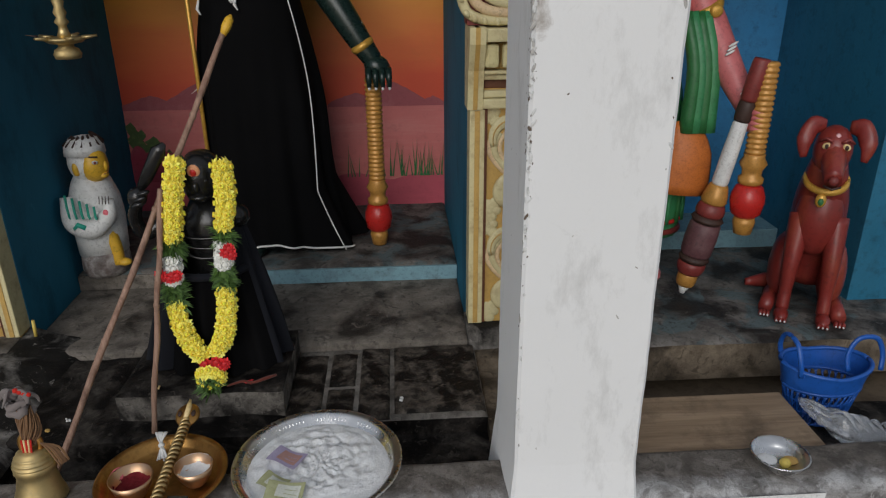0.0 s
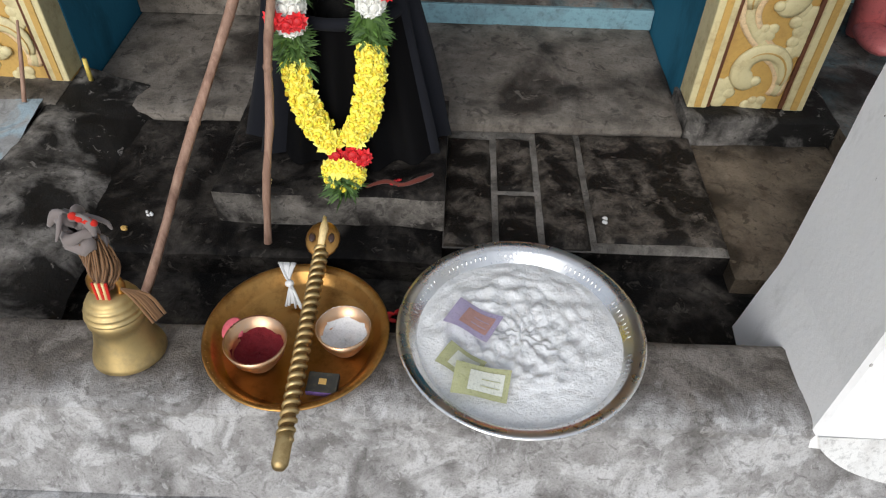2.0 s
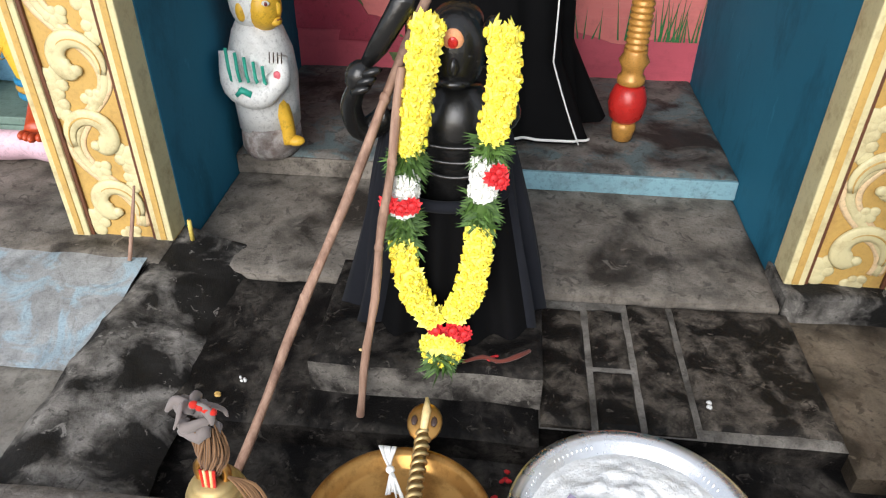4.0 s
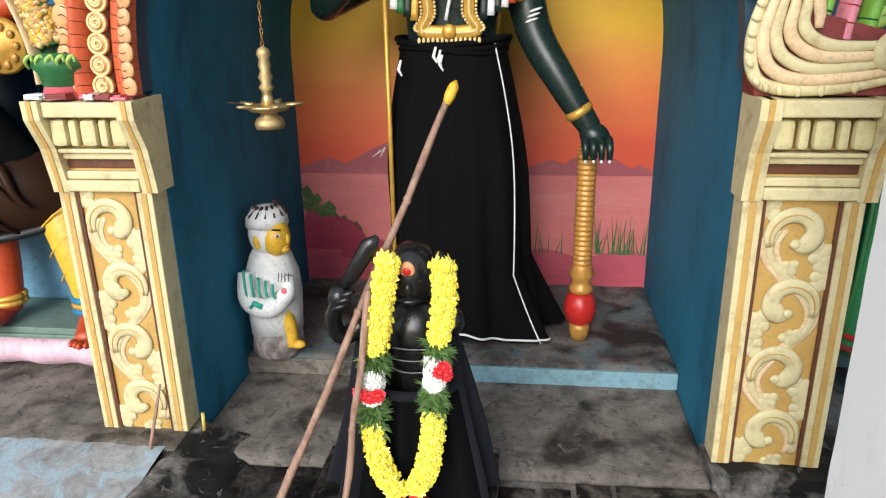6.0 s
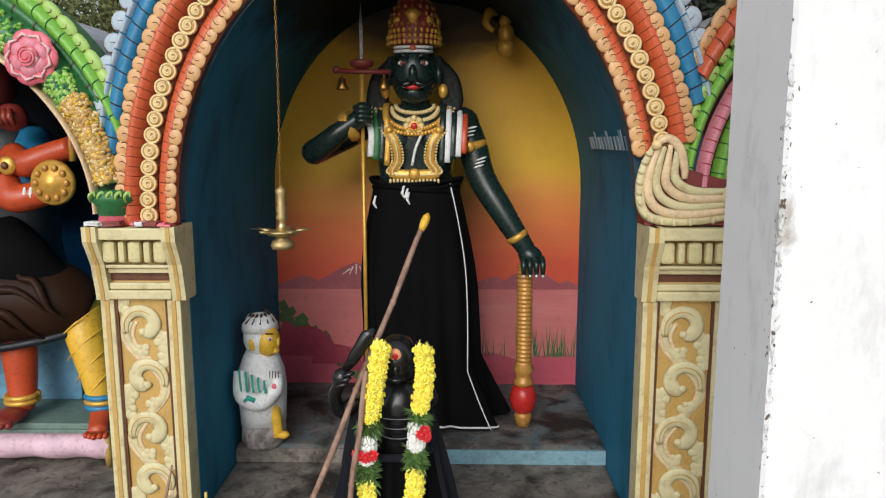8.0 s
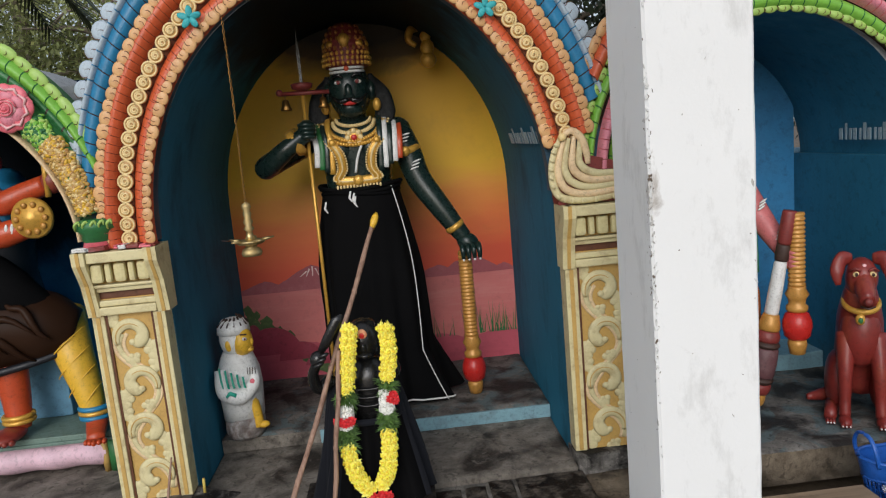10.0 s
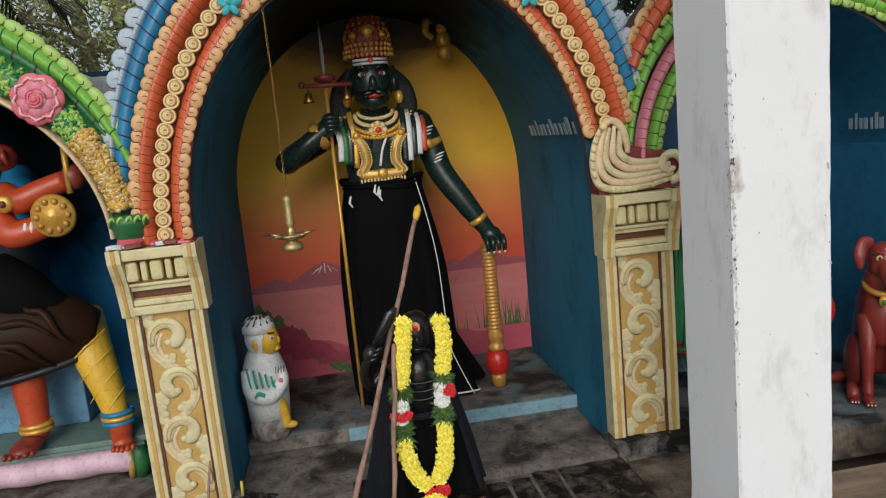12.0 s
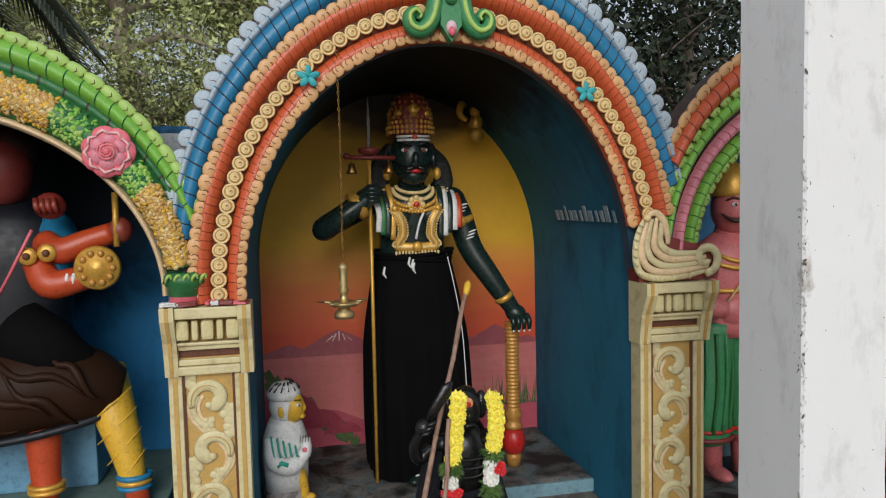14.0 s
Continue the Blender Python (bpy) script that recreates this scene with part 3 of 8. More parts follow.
solid("floor", rough_slab(-4.2, 4.2, -2.6, 1.50, FLOOR, FLOOR - 0.06, "floor", 60, 40, 0.003), "grey stained cement floor before the shrine", "floor", "structure", (0, 0, 0))


def ledge_face(x, y):
    return -0.012 * max(0, (1.535 - y) / 0.03) if y < 1.535 else 0.0


ledge = rough_slab(-4.0, 4.0, 1.505, 1.668, LEDGE, FLOOR - 0.05, "ledge", 150, 8, 0.006, dz=ledge_face)
# sloping plaster skirt of the ledge
ledge.grid(lambda u, v: (-4 + 8 * u, 1.509 - 0.077 * v ** 1.3 + 0.008 * min(1, 4 * v) * noise.noise(Vector((u * 60, v * 4, 3))), LEDGE - 0.016 - 0.161 * v), 160, 8, "ledge")
ledge.box((-4, 1.405, FLOOR - 0.05), (4, 1.44, FLOOR + 0.012), "ledge", 0.006)
solid("ledge", ledge, "worn grey cement ledge with whitish scuffs and stains", "ledge", "structure")

solid("pit_floor", rough_slab(-1.02, 4.0, 1.66, 2.02, PIT, PIT - 0.05, "soot", 60, 10, 0.005), "black sooty channel floor behind the ledge", "floor", "structure")
solid("soot_floor", rough_slab(-1.06, -0.14, 1.90, 2.36, 0.362, 0.28, "soot", 40, 20, 0.006), "black oily cement floor round the idol", "floor", "structure")
lower = rough_slab(-1.06, 0.44, 2.36, 2.88, 0.383, 0.28, "niche_floor", 40, 16, 0.005)
solid("niche_floor_lower", lower, "grey cement niche floor with dark stains", "floor", "structure")
upper = rough_slab(-1.06, 0.44, 2.862, 3.66, 0.452, 0.36, "niche_floor_blue", 40, 24, 0.005)
upper.box((-0.62, 2.848, 0.384), (0.44, 2.8615, 0.444), "blue_edge", 0.003)
upper.box((-1.06, 2.852, 0.384), (-0.62, 2.8615, 0.444), "niche_floor", 0.003)
solid("niche_step", upper, "raised rear niche floor with pale blue painted edge", "step", "structure")

# cement curb from the left column to the ledge, and the sloping blue apron beside it
curb = Shape()


def curb_fn(u, v):
    y = 1.66 + (2.47 - 1.66) * u
    x = -1.155 + 0.30 * v + 0.012 * noise.noise(Vector((y * 9, v * 3, 4)))
    prof = lerps([0.34, 0.392, 0.41, 0.412, 0.405, 0.395, 0.386, 0.378, 0.368, 0.335], 101)[int(v * 100)]
    z = prof + 0.022 * u * u * (1 - v) + 0.007 * noise.noise(Vector((x * 14, y * 14, 1))) + 0.004 * noise.noise(Vector((x * 40, y * 40, 7)))
    return (x, y, z)


curb.grid(curb_fn, 60, 26, "curb")
solid("curb", curb, "rounded grey cement curb beside the column", "curb", "structure")
apron = Shape()
apron.grid(lambda u, v: (-4.0 + 2.9 * u, 1.98 + 0.34 * v, 0.372 + 0.058 * v ** 0.7 + 0.005 * noise.noise(Vector((u * 40, v * 6, 0)))), 60, 12, "slope")
solid("apron", apron, "sloping cement apron with pale blue paint remains", "apron", "structure")
solid("left_channel_floor", rough_slab(-4.0, -1.10, 1.66, 1.99, 0.372, 0.28, "floor", 50, 10, 0.005), "grey cement channel floor left of the curb", "floor", "structure")
solid("left_platform", rough_slab(-4.0, -1.07, 2.31, 3.4, 0.432, 0.28, "niche_floor", 50, 20, 0.005), "stained cement floor of the left niche", "floor", "structure")
solid("right_platform", rough_slab(0.80, 4.0, 2.205, 3.4, 0.418, 0.28, "niche_floor_blue", 60, 20, 0.006, side="brown"), "worn cement floor of the right niche", "floor", "structure")
solid("column_platform", rough_slab(0.443, 0.797, 2.352, 3.4, 0.416, 0.28, "niche_floor_blue", 16, 20, 0.006), "pinkish grey cement under the column", "floor", "structure")
solid("right_wedge", rough_slab(0.455, 0.80, 1.90, 2.36, 0.350, 0.28, "brown", 16, 14, 0.008), "brown stained cement beside the tiles", "floor", "structure")

# dark stone slabs with pale mortar
tiled = solid("tiled_floor", rough_slab(-0.14, 0.455, 1.95, 2.362, 0.358, 0.28, "joint", 20, 14, 0.002, side="soot"), "dark stone slab floor with pale mortar joints", "floor", "structure")
SLABS = [(-0.137, -0.036, 1.953, 2.32), (-0.022, 0.060, 2.128, 2.322), (-0.022, 0.060, 1.953, 2.114), (0.074, 0.168, 1.953, 2.352), (0.182, 0.452, 1.972, 2.354)]
for x0, x1, y0, y1 in SLABS:
    part("tile", rough_slab(x0, x1, y0, y1, 0.366, 0.352, "tile", 14, 14, 0.003, scale=20), tiled)

# ---- niche shells ----
WALL_TOP = 1.45


def ell(cx, cz, a, b, th):
    return (cx + a * math.cos(th), cz + b * math.sin(th))


def vault(name, cx, cz, a, b, y0, y1, mat, thick=0.12, side=None):
    """The barrel vault over a niche, with its outer skin."""
    s = Shape()
    n = 36

    def inner(u, v):
        x, z = ell(cx, cz, a, b, math.pi * u)
        return (x, y0 + (y1 - y0) * v, z)

    def outer(u, v):
        x, z = ell(cx, cz, a + thick, b + thick, math.pi * u)
        return (x, y0 + (y1 - y0) * v, z)

    share = 0.3 if side else 0
    if side:
        s.grid(lambda u, v: inner(u * share, v), 14, 6, side)
    s.grid(lambda u, v: inner(share + (1 - share) * u, v), n, 6, mat)
    s.grid(outer, n, 6, "roof_grey")
    for y in (y0, y1):
        ring = [(*ell(cx, cz, a, b, math.pi * i / (n - 1)),) for i in range(n)]
        rin2 = [(*ell(cx, cz, a + thick, b + thick, math.pi * i / (n - 1)),) for i in range(n)]
        vs = [(x, y, z) for x, z in ring] + [(x, y, z) for x, z in rin2]
        s.add(vs, [(i, i + 1, i + 1 + n, i + n) for i in range(n - 1)], "roof_grey", False)
    return solid(name, s, "painted plaster vault over the niche", "ceiling", "structure")


M["roof_grey"] = concrete("roof_cement", (0.48, 0.50, 0.52), (0.36, 0.38, 0.40), 0.3, (0.15, 0.15, 0.15), scale=2.0)
MAIN = (-0.325, 1.45)
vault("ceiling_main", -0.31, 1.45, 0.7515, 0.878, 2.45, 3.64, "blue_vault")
vault("ceiling_left", -2.09, 1.447, 0.80, 0.66, 2.45, 3.32, "blue_shaded")
vault("ceiling_right", 1.30, 1.45, 0.60, 0.62, 2.45, 3.26, "blue_wall")


def wall(name, lo, hi, mat, label):
    s = Shape().box(lo, hi, mat, 0.003)
    return solid(name, s, label, "wall", "structure")


wall("wall_between_left", (-1.33, 2.47, 0.2), (-1.062, 3.66, 1.47), "blue_vault", "teal blue painted wall with dark streaks")
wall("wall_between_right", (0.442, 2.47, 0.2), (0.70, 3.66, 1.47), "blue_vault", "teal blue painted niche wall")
wall("wall_left_end", (-3.15, 2.47, 0.2), (-2.89, 3.66, 1.47), "blue_wall", "teal blue painted niche wall")
wall("wall_right_end", (1.852, 2.47, 0.2), (2.16, 3.66, 1.47), "blue_wall", "teal blue painted niche wall")
wall("wall_left_back", (-2.89, 3.30, 0.2), (-1.33, 3.40, 2.12), "blue_shaded", "bright blue painted back wall")
wall("wall_right_back", (0.70, 3.235, 0.2), (1.852, 3.36, 2.08), "blue_light", "bright blue painted back wall")
step = Shape().box((0.70, 3.0, 0.40), (1.852, 3.235, 0.50), "blue_edge", 0.004)
solid("rear_step", step, "pale blue painted step at the back wall", "step", "structure")

# back wall of the main niche with its painted landscape
back = Shape()
n = 30
arc = [ell(*MAIN, 0.80, 0.90, math.pi * i / n) for i in range(n + 1)]
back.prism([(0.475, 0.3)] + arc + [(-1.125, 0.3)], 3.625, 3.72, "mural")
mural = solid("mural_wall", back, "back wall painted with a yellow and red sunset", "mural", "structure")
s = Shape()
s.prism([(-1.062, 0.44), (0.442, 0.44), (0.442, 0.955), (-1.062, 0.955)], 3.621, 3.6245, "field")
part("painted_field", s, mural, "pinkish red painted plain")
s = Shape()
low = [(-1.06, 0.44), (0.44, 0.44)] + [(0.44 - 1.5 * i / 24, 0.60 + 0.02 * math.sin(i * 1.1) + 0.035 * (i > 12) * math.sin(i * 0.4)) for i in range(25)]
s.prism(low, 3.6175, 3.6205, "field_low")
part("painted_ground", s, mural, "magenta painted foreground")
for hx, hw, hh in ((-0.93, 0.15, 0.055), (-0.67, 0.22, 0.125), (-0.40, 0.16, 0.07), (0.20, 0.17, 0.10), (0.385, 0.06, 0.03), (0.02, 0.13, 0.05)):
    s = Shape()
    top = [(hx - hw + 2 * hw * i / 16, 0.955 + hh * max(0, 1 - abs(i / 8 - 1)) ** 0.85 + 0.008 * random.random()) for i in range(17)]
    top = [(min(0.441, x), z) for x, z in top]
    s.prism([(hx - hw, 0.945), (min(0.441, hx + hw), 0.945)] + top[::-1], 3.6205 - 0.0006 * (1 + int(hh * 40)), 3.6207, "mtn")
    part("painted_hill", s, mural, "maroon painted hill")
s = Shape()
for k in range(5):
    x = -0.70 + 0.016 * k
    s.prism([(x, 1.075 - 0.012 * abs(k - 2)), (x + 0.008, 1.07 - 0.012 * abs(k - 2)), (x + 0.018 * (k - 2) + 0.004, 1.02), (x + 0.018 * (k - 2), 1.02)], 3.6135, 3.6165, "pale_sky")
part("snow_streak", s, mural, "pale streaks on the painted peak")
s = Shape()
for k in range(46):
    u = random.random()
    x, z = -1.04 + 0.45 * u, 0.84 - 0.36 * u + random.uniform(-0.05, 0.04)
    r = random.uniform(0.014, 0.034)
    s.prism([(x + r * (1 + 0.25 * math.sin(5 * a)) * math.cos(a), z + r * (1 + 0.25 * math.cos(4 * a)) * math.sin(a)) for a in [2 * math.pi * i / 9 for i in range(9)]], 3.6125 - k * 2e-5, 3.6150, "bush")
part("painted_bush", s, mural, "dark green painted bush")
s = Shape()
for cx, cz, rx, rz in ((-0.93, 0.60, 0.16, 0.155), (-0.78, 0.56, 0.12, 0.10), (-0.66, 0.52, 0.10, 0.06), (-1.02, 0.66, 0.05, 0.12)):
    s.prism([(max(-1.06, cx + rx * math.cos(a)), cz + rz * math.sin(a)) for a in [math.pi * i / 14 for i in range(15)]], 3.6118 - 0.03 * rz, 3.6122, "crimson_rock")
part("painted_rock", s, mural, "crimson painted boulders")
s = Shape()
for k in range(40):
    x = random.uniform(0.22, 0.435) if k % 4 else random.uniform(-0.05, 0.2)
    h = random.uniform(0.06, 0.19)
    t = random.uniform(-0.03, 0.03)
    s.prism([(x - 0.003, 0.60), (x + 0.003, 0.60), (min(0.44, x + t), 0.60 + h)], 3.6125 - k * 3e-5, 3.6150, "green_dark")
part("painted_grass", s, mural, "green painted grass tufts")

# unreadable white lettering on the side walls, as bars
def lettering(name, x, y0, y1, z, n, lean):
    s = Shape()
    w = (y1 - y0) / n
    for i in range(n):
        y = y0 + i * w
        h = 0.050 + 0.022 * (i % 4 == 1)
        k = 0.42 + 0.30 * ((i * 5) % 3) / 2
        s.box((-0.0015, y, 0), (0.0015, y + w * k, h), "lettering", 0.0008)
    s.move(Matrix.Translation((x, 0, z)) @ Matrix.Rotation(radians(lean), 4, "Y"))
    return solid(name, s, "faint white painted lettering on the blue wall", "lettering", "structure")


M["lettering"] = paint("faint_white_lettering", (0.32, 0.42, 0.47), 0.9, (0.03, 0.13, 0.2), 0.6, scale=70)
lettering("wall_lettering_1", 0.4060, 2.52, 3.20, 1.645, 12, -15)
lettering("wall_lettering_2", 1.851, 2.53, 2.88, 1.535, 11, 0)

# ---- whitewashed post ----
M["worn_lime"] = paint("worn_limewash", (0.74, 0.74, 0.72), 0.6, (0.42, 0.40, 0.38), 0.9, scale=22)
M["grime"] = paint("brown_grime", (0.16, 0.12, 0.09), 0.5, (0.06, 0.05, 0.04), 0.9, scale=60)
M["bare_plaster"] = paint("bare_plaster", (0.52, 0.50, 0.47), 0.5, (0.2, 0.19, 0.17), 0.9, scale=40)
s = Shape()
X0, X1, Y0, Y1 = 0.458, 0.740, 1.513, 1.80


def post_fn(u, v):
    z = 0.18 + 3.1 * v
    k = int(u * 16) % 16
    corner = [(X0, Y0), (X1, Y0), (X1, Y1), (X0, Y1)]
    a, b = corner[k // 4], corner[(k // 4 + 1) % 4]
    f = (0.025, 0.3, 0.7, 0.975)[k % 4]
    x, y = a[0] + (b[0] - a[0]) * f, a[1] + (b[1] - a[1]) * f
    worn = 0.0012 * noise.noise(Vector((x * 9, y * 9, z * 7))) + (0.0016 * noise.noise(Vector((x * 5, y * 5, z * 16))) if k % 4 in (0, 3) else 0)
    flare = 0.012 * max(0, 1 - (z - 0.42) / 0.1) if z < 0.52 else 0
    cx, cy = (X0 + X1) / 2, (Y0 + Y1) / 2
    d = Vector((x - cx, y - cy, 0)).normalized()
    return (x + d.x * (worn + flare), y + d.y * (worn + flare), z)


post = thing("post", ((X0 + X1) / 2, (Y0 + Y1) / 2, LEDGE), "square whitewashed masonry post with grimy chipped edges", "post", kind="structure")
s.grid(post_fn, 16, 90, "white_post", smooth=False, close=True)
s.box((X0 + 0.01, Y0 + 0.01, 3.25), (X1 - 0.01, Y1 - 0.01, 3.29), "white_post")
part("shaft", s, post)
# crumbled plaster along the front edges, rubbed spots and dark flecks
s = Shape()
for k in range(150):
    z = random.gauss(1.45, 0.26) if k % 3 else random.uniform(0.5, 2.7)
    r = abs(random.gauss(0, 0.0024)) + 0.0008
    x = X0 + 0.002 + abs(random.gauss(0, 0.004))
    if k % 19 == 0:
        x = X1 - 0.003 - abs(random.gauss(0, 0.008))
    s.ball((x, Y0 + 0.0005, z), (r * 0.8, 0.0014, r * random.uniform(0.8, 2.6)), random.choice(("bare_plaster", "worn_lime", "worn_lime", "worn_lime", "grime")), (0, random.uniform(-40, 40), 0), 7, 5)
for k in range(80):
    z = random.gauss(1.45, 0.30)
    r = abs(random.gauss(0, 0.0025)) + 0.0010
    s.ball((X0 + 0.0008, Y0 + 0.004 + abs(random.gauss(0, 0.010)), z), (0.0014, r * 0.8, r * random.uniform(0.8, 2.2)), random.choice(("bare_plaster", "worn_lime", "grime")), (random.uniform(-30, 30), 0, 0), 7, 5)
for k in range(34):
    z, r = random.uniform(0.55, 2.5), random.uniform(0.0008, 0.0026)
    if k % 2:
        s.ball((random.uniform(X0, X1), Y0 - 0.0004, z), (r * 0.7, 0.0010, r * random.uniform(0.8, 3.0)), random.choice(("bare_plaster", "grime")), (0, random.uniform(-60, 60), 0), 7, 5)
    else:
        s.ball((X0 + 0.0004, random.uniform(Y0, Y1), z), (0.0010, r * 0.8, r * random.uniform(0.8, 3.0)), random.choice(("bare_plaster", "grime")), (random.uniform(-60, 60), 0, 0), 7, 5)
part("chipped_plaster", s, post, "grey and brown crumbled plaster marks")["kind"] = "stuff"
s = Shape()
# spilled whitewash at the foot


def spill(u, v):
    reach = (min(1.0, u / 0.55) ** 0.5) * min(1, (1 - u) * 6) ** 0.5
    q = v * reach * (0.92 + 0.10 * noise.noise(Vector((u * 7, 0, 0))))
    return (0.455 + 0.75 * u, 1.500 - 0.074 * q ** 1.3, LEDGE - 0.012 - 0.163 * q)


s.grid(spill, 60, 12, "worn_lime")
part("spill", s, post, "spilled whitewash at the foot")

# ---- arches ----


def arch_strip(cx, cz, inner, outer, y, rise, t0, t1, n, mat, line, pinch=0.85, seg=7, fill=0.045):
    """A rounded moulding between two ellipses, notched into n segments by dark lines."""
    s = Shape()
    fr = [(i + f) / n for i in range(n) for f in (0, fill, 0.5, 1 - fill)] + [1.0]
    rows = []
    for u in fr:
        th = t0 + (t1 - t0) * u
        k = (u * n) % 1
        edge = min(k, 1 - k) < 1e-6
        row = []
        for j in range(seg):
            v = j / (seg - 1)
            a, b = inner[0] + (outer[0] - inner[0]) * v, inner[1] + (outer[1] - inner[1]) * v
            x, z = ell(cx, cz, a, b, th)
            h = math.sin(math.pi * v) ** 0.7 * rise * (pinch if edge else 1.0)
            row.append((x, y - h, z))
        rows.append(row)
    vs = [p for r in rows for p in r]
    for i in range(len(rows) - 1):
        fs = [(i * seg + j, (i + 1) * seg + j, (i + 1) * seg + j + 1, i * seg + j + 1) for j in range(seg - 1)]
        s.add(vs[i * seg:(i + 2) * seg], [tuple(q - i * seg for q in f) for f in fs], line if i % 4 in (0, 3) else mat)
    return s


def arch_ring(cx, cz, inner, outer, y0, y1, t0, t1, mat, n=60):
    s = Shape()
    ia = [ell(cx, cz, *inner, t0 + (t1 - t0) * i / n) for i in range(n + 1)]
    oa = [ell(cx, cz, *outer, t0 + (t1 - t0) * i / n) for i in range(n + 1)]
    for i in range(n):
        q = [ia[i], oa[i], oa[i + 1], ia[i + 1]]
        vs = [(x, y0, z) for x, z in q] + [(x, y1, z) for x, z in q]
        fs = [(0, 1, 2, 3), (7, 6, 5, 4), (1, 5, 6, 2), (0, 3, 7, 4)]
        if i == 0:
            fs.append((0, 4, 5, 1))
        if i == n - 1:
            fs.append((3, 2, 6, 7))
        s.add(vs, fs, mat, False)
    return s


def lobe_mesh(name, mat, rx, rz, ry, notch=True):
    """A pillow-shaped scallop with dark veins; local x runs along the arch, z outwards, -y to the viewer."""
    s = Shape().ball((0, 0, 0), (rx, ry, rz), mat, seg=12, ring=6)
    if notch:
        s.tube(spline([(-rx * 0.98, -ry * 0.6, -rz * 0.9), (-rx * 0.80, -ry * 0.75, -rz * 0.2), (-rx * 0.96, -ry * 0.4, rz * 0.3), (-rx * 0.6, -ry * 0.5, rz * 0.85)], 3), lerps([0.0010, 0.0018, 0.0014, 0.0007], 10), "brown_line", 5)
        s.tube(spline([(-rx * 0.1, -ry * 1.02, -rz * 0.75), (rx * 0.12, -ry * 1.06, -rz * 0.2), (-rx * 0.05, -ry * 1.0, rz * 0.25)], 3), lerps([0.0006, 0.0014, 0.0006], 7), "brown_line", 4)
    return s.mesh(name)


def rosette_mesh(name):
    """A flat round boss with a spiral and a raised rim."""
    s = Shape().ball((0, 0, 0), (0.0285, 0.009, 0.0285), "gold_bead", seg=16, ring=6)
    s.tube([(0.0235 * math.cos(a), -0.006, 0.0235 * math.sin(a)) for a in [2 * math.pi * i / 18 for i in range(19)]], 0.0042, "gold_pale", 6, 0.7)
    sp = [(0.016 * (1 - i / 22) * math.cos(i * 0.7), -0.0085 - 0.001 * (i / 16), 0.016 * (1 - i / 22) * math.sin(i * 0.7)) for i in range(17)]
    s.tube(sp, lerps([0.0032, 0.0042, 0.0040], 17), "gold_pale", 6, 0.7)
    return s.mesh(name)


def along(cx, cz, ab, th, y, scale=1.0, turn=0.0):
    """The pose of a piece on an ellipse: x along the curve, z outwards."""
    x, z = ell(cx, cz, *ab, th)
    tx, tz = -ab[0] * math.sin(th), ab[1] * math.cos(th)
    ang = math.atan2(tz, tx)
    m = Matrix.Translation((x, y, z)) @ Matrix.Rotation(-ang + math.pi + turn, 4, "Y")
    return m @ Matrix.Scale(scale, 4)


def even_angles(ab, t0, t1, n):
    """n angles at even steps along an ellipse."""
    ths = [t0 + (t1 - t0) * i / 400 for i in range(401)]
    ds = [0.0]
    for i in range(400):
        p, q = ell(0, 0, *ab, ths[i]), ell(0, 0, *ab, ths[i + 1])
        ds.append(ds[-1] + math.hypot(p[0] - q[0], p[1] - q[1]))
    out, k = [], 0
    for j in range(n):
        d = ds[-1] * (j + 0.5) / n
        while ds[k + 1] < d:
            k += 1
        out.append(ths[k] + (ths[k + 1] - ths[k]) * (d - ds[k]) / (ds[k + 1] - ds[k]))
    return out


rosette = rosette_mesh("rosette")
lobe_peach = lobe_mesh("peach_lobe", "peach", 0.0295, 0.024, 0.006)
lobe_lace = lobe_mesh("lace_lobe", "lace", 0.036, 0.032, 0.006)
lobe_green = lobe_mesh("green_lobe", "green_pale", 0.046, 0.022, 0.012)
lobe_orange = lobe_mesh("orange_lobe", "peach", 0.046, 0.022, 0.012)
lobe_leaf = lobe_mesh("small_green_lobe", "green_pale", 0.030, 0.018, 0.010)

AY = 2.415
main = thing("main_arch", (-0.325, AY, 1.42), "orange, gold and blue moulded plaster arch with scallops", "arch", kind="structure")
TL, TR = math.pi + 0.035, 0.21
part("arch_body", arch_ring(*MAIN, (0.735, 0.875), (0.955, 1.23), AY, 2.47, 0.02, math.pi + 0.03, "blue_wall_dark"), main, "plain blue arch body")
part("inner_moulding", arch_strip(*MAIN, (0.735, 0.875), (0.80, 0.95), AY, 0.035, TR, TL, 84, "orange", "maroon", fill=0.03), main, "orange segmented moulding")
part("bead_bed", arch_strip(*MAIN, (0.797, 0.947), (0.853, 1.02), AY, 0.016, TR, TL, 40, "brown_line", "dark_line"), main)
part("outer_moulding", arch_strip(*MAIN, (0.85, 1.017), (0.92, 1.105), AY, 0.04, TR, TL, 100, "orange", "maroon", fill=0.03), main, "orange segmented moulding")
part("blue_moulding", arch_strip(*MAIN, (0.92, 1.107), (0.985, 1.20), AY, 0.03, 0.30, math.pi - 0.12, 60, "blue_band", "dark_line", 0.9), main, "blue segmented moulding")
part("lace_strip", arch_strip(*MAIN, (0.978, 1.195), (1.0, 1.22), AY - 0.01, 0.016, 0.30, math.pi - 0.12, 60, "lace", "blue_band", 0.8), main, "pale blue edging")
for th in even_angles((0.825, 0.984), TR, TL, 52):
    piece("rosette", rosette, main, along(*MAIN, (0.825, 0.984), th, AY - 0.017, random.uniform(0.96, 1.06), random.uniform(-0.6, 0.6)))
for th in even_angles((0.75, 0.89), TR, TL, 58):
    piece("inner_lobe", lobe_peach, main, along(*MAIN, (0.752, 0.895), th, AY - 0.030, random.uniform(0.8, 1.12), math.pi + random.uniform(-0.15, 0.15)))
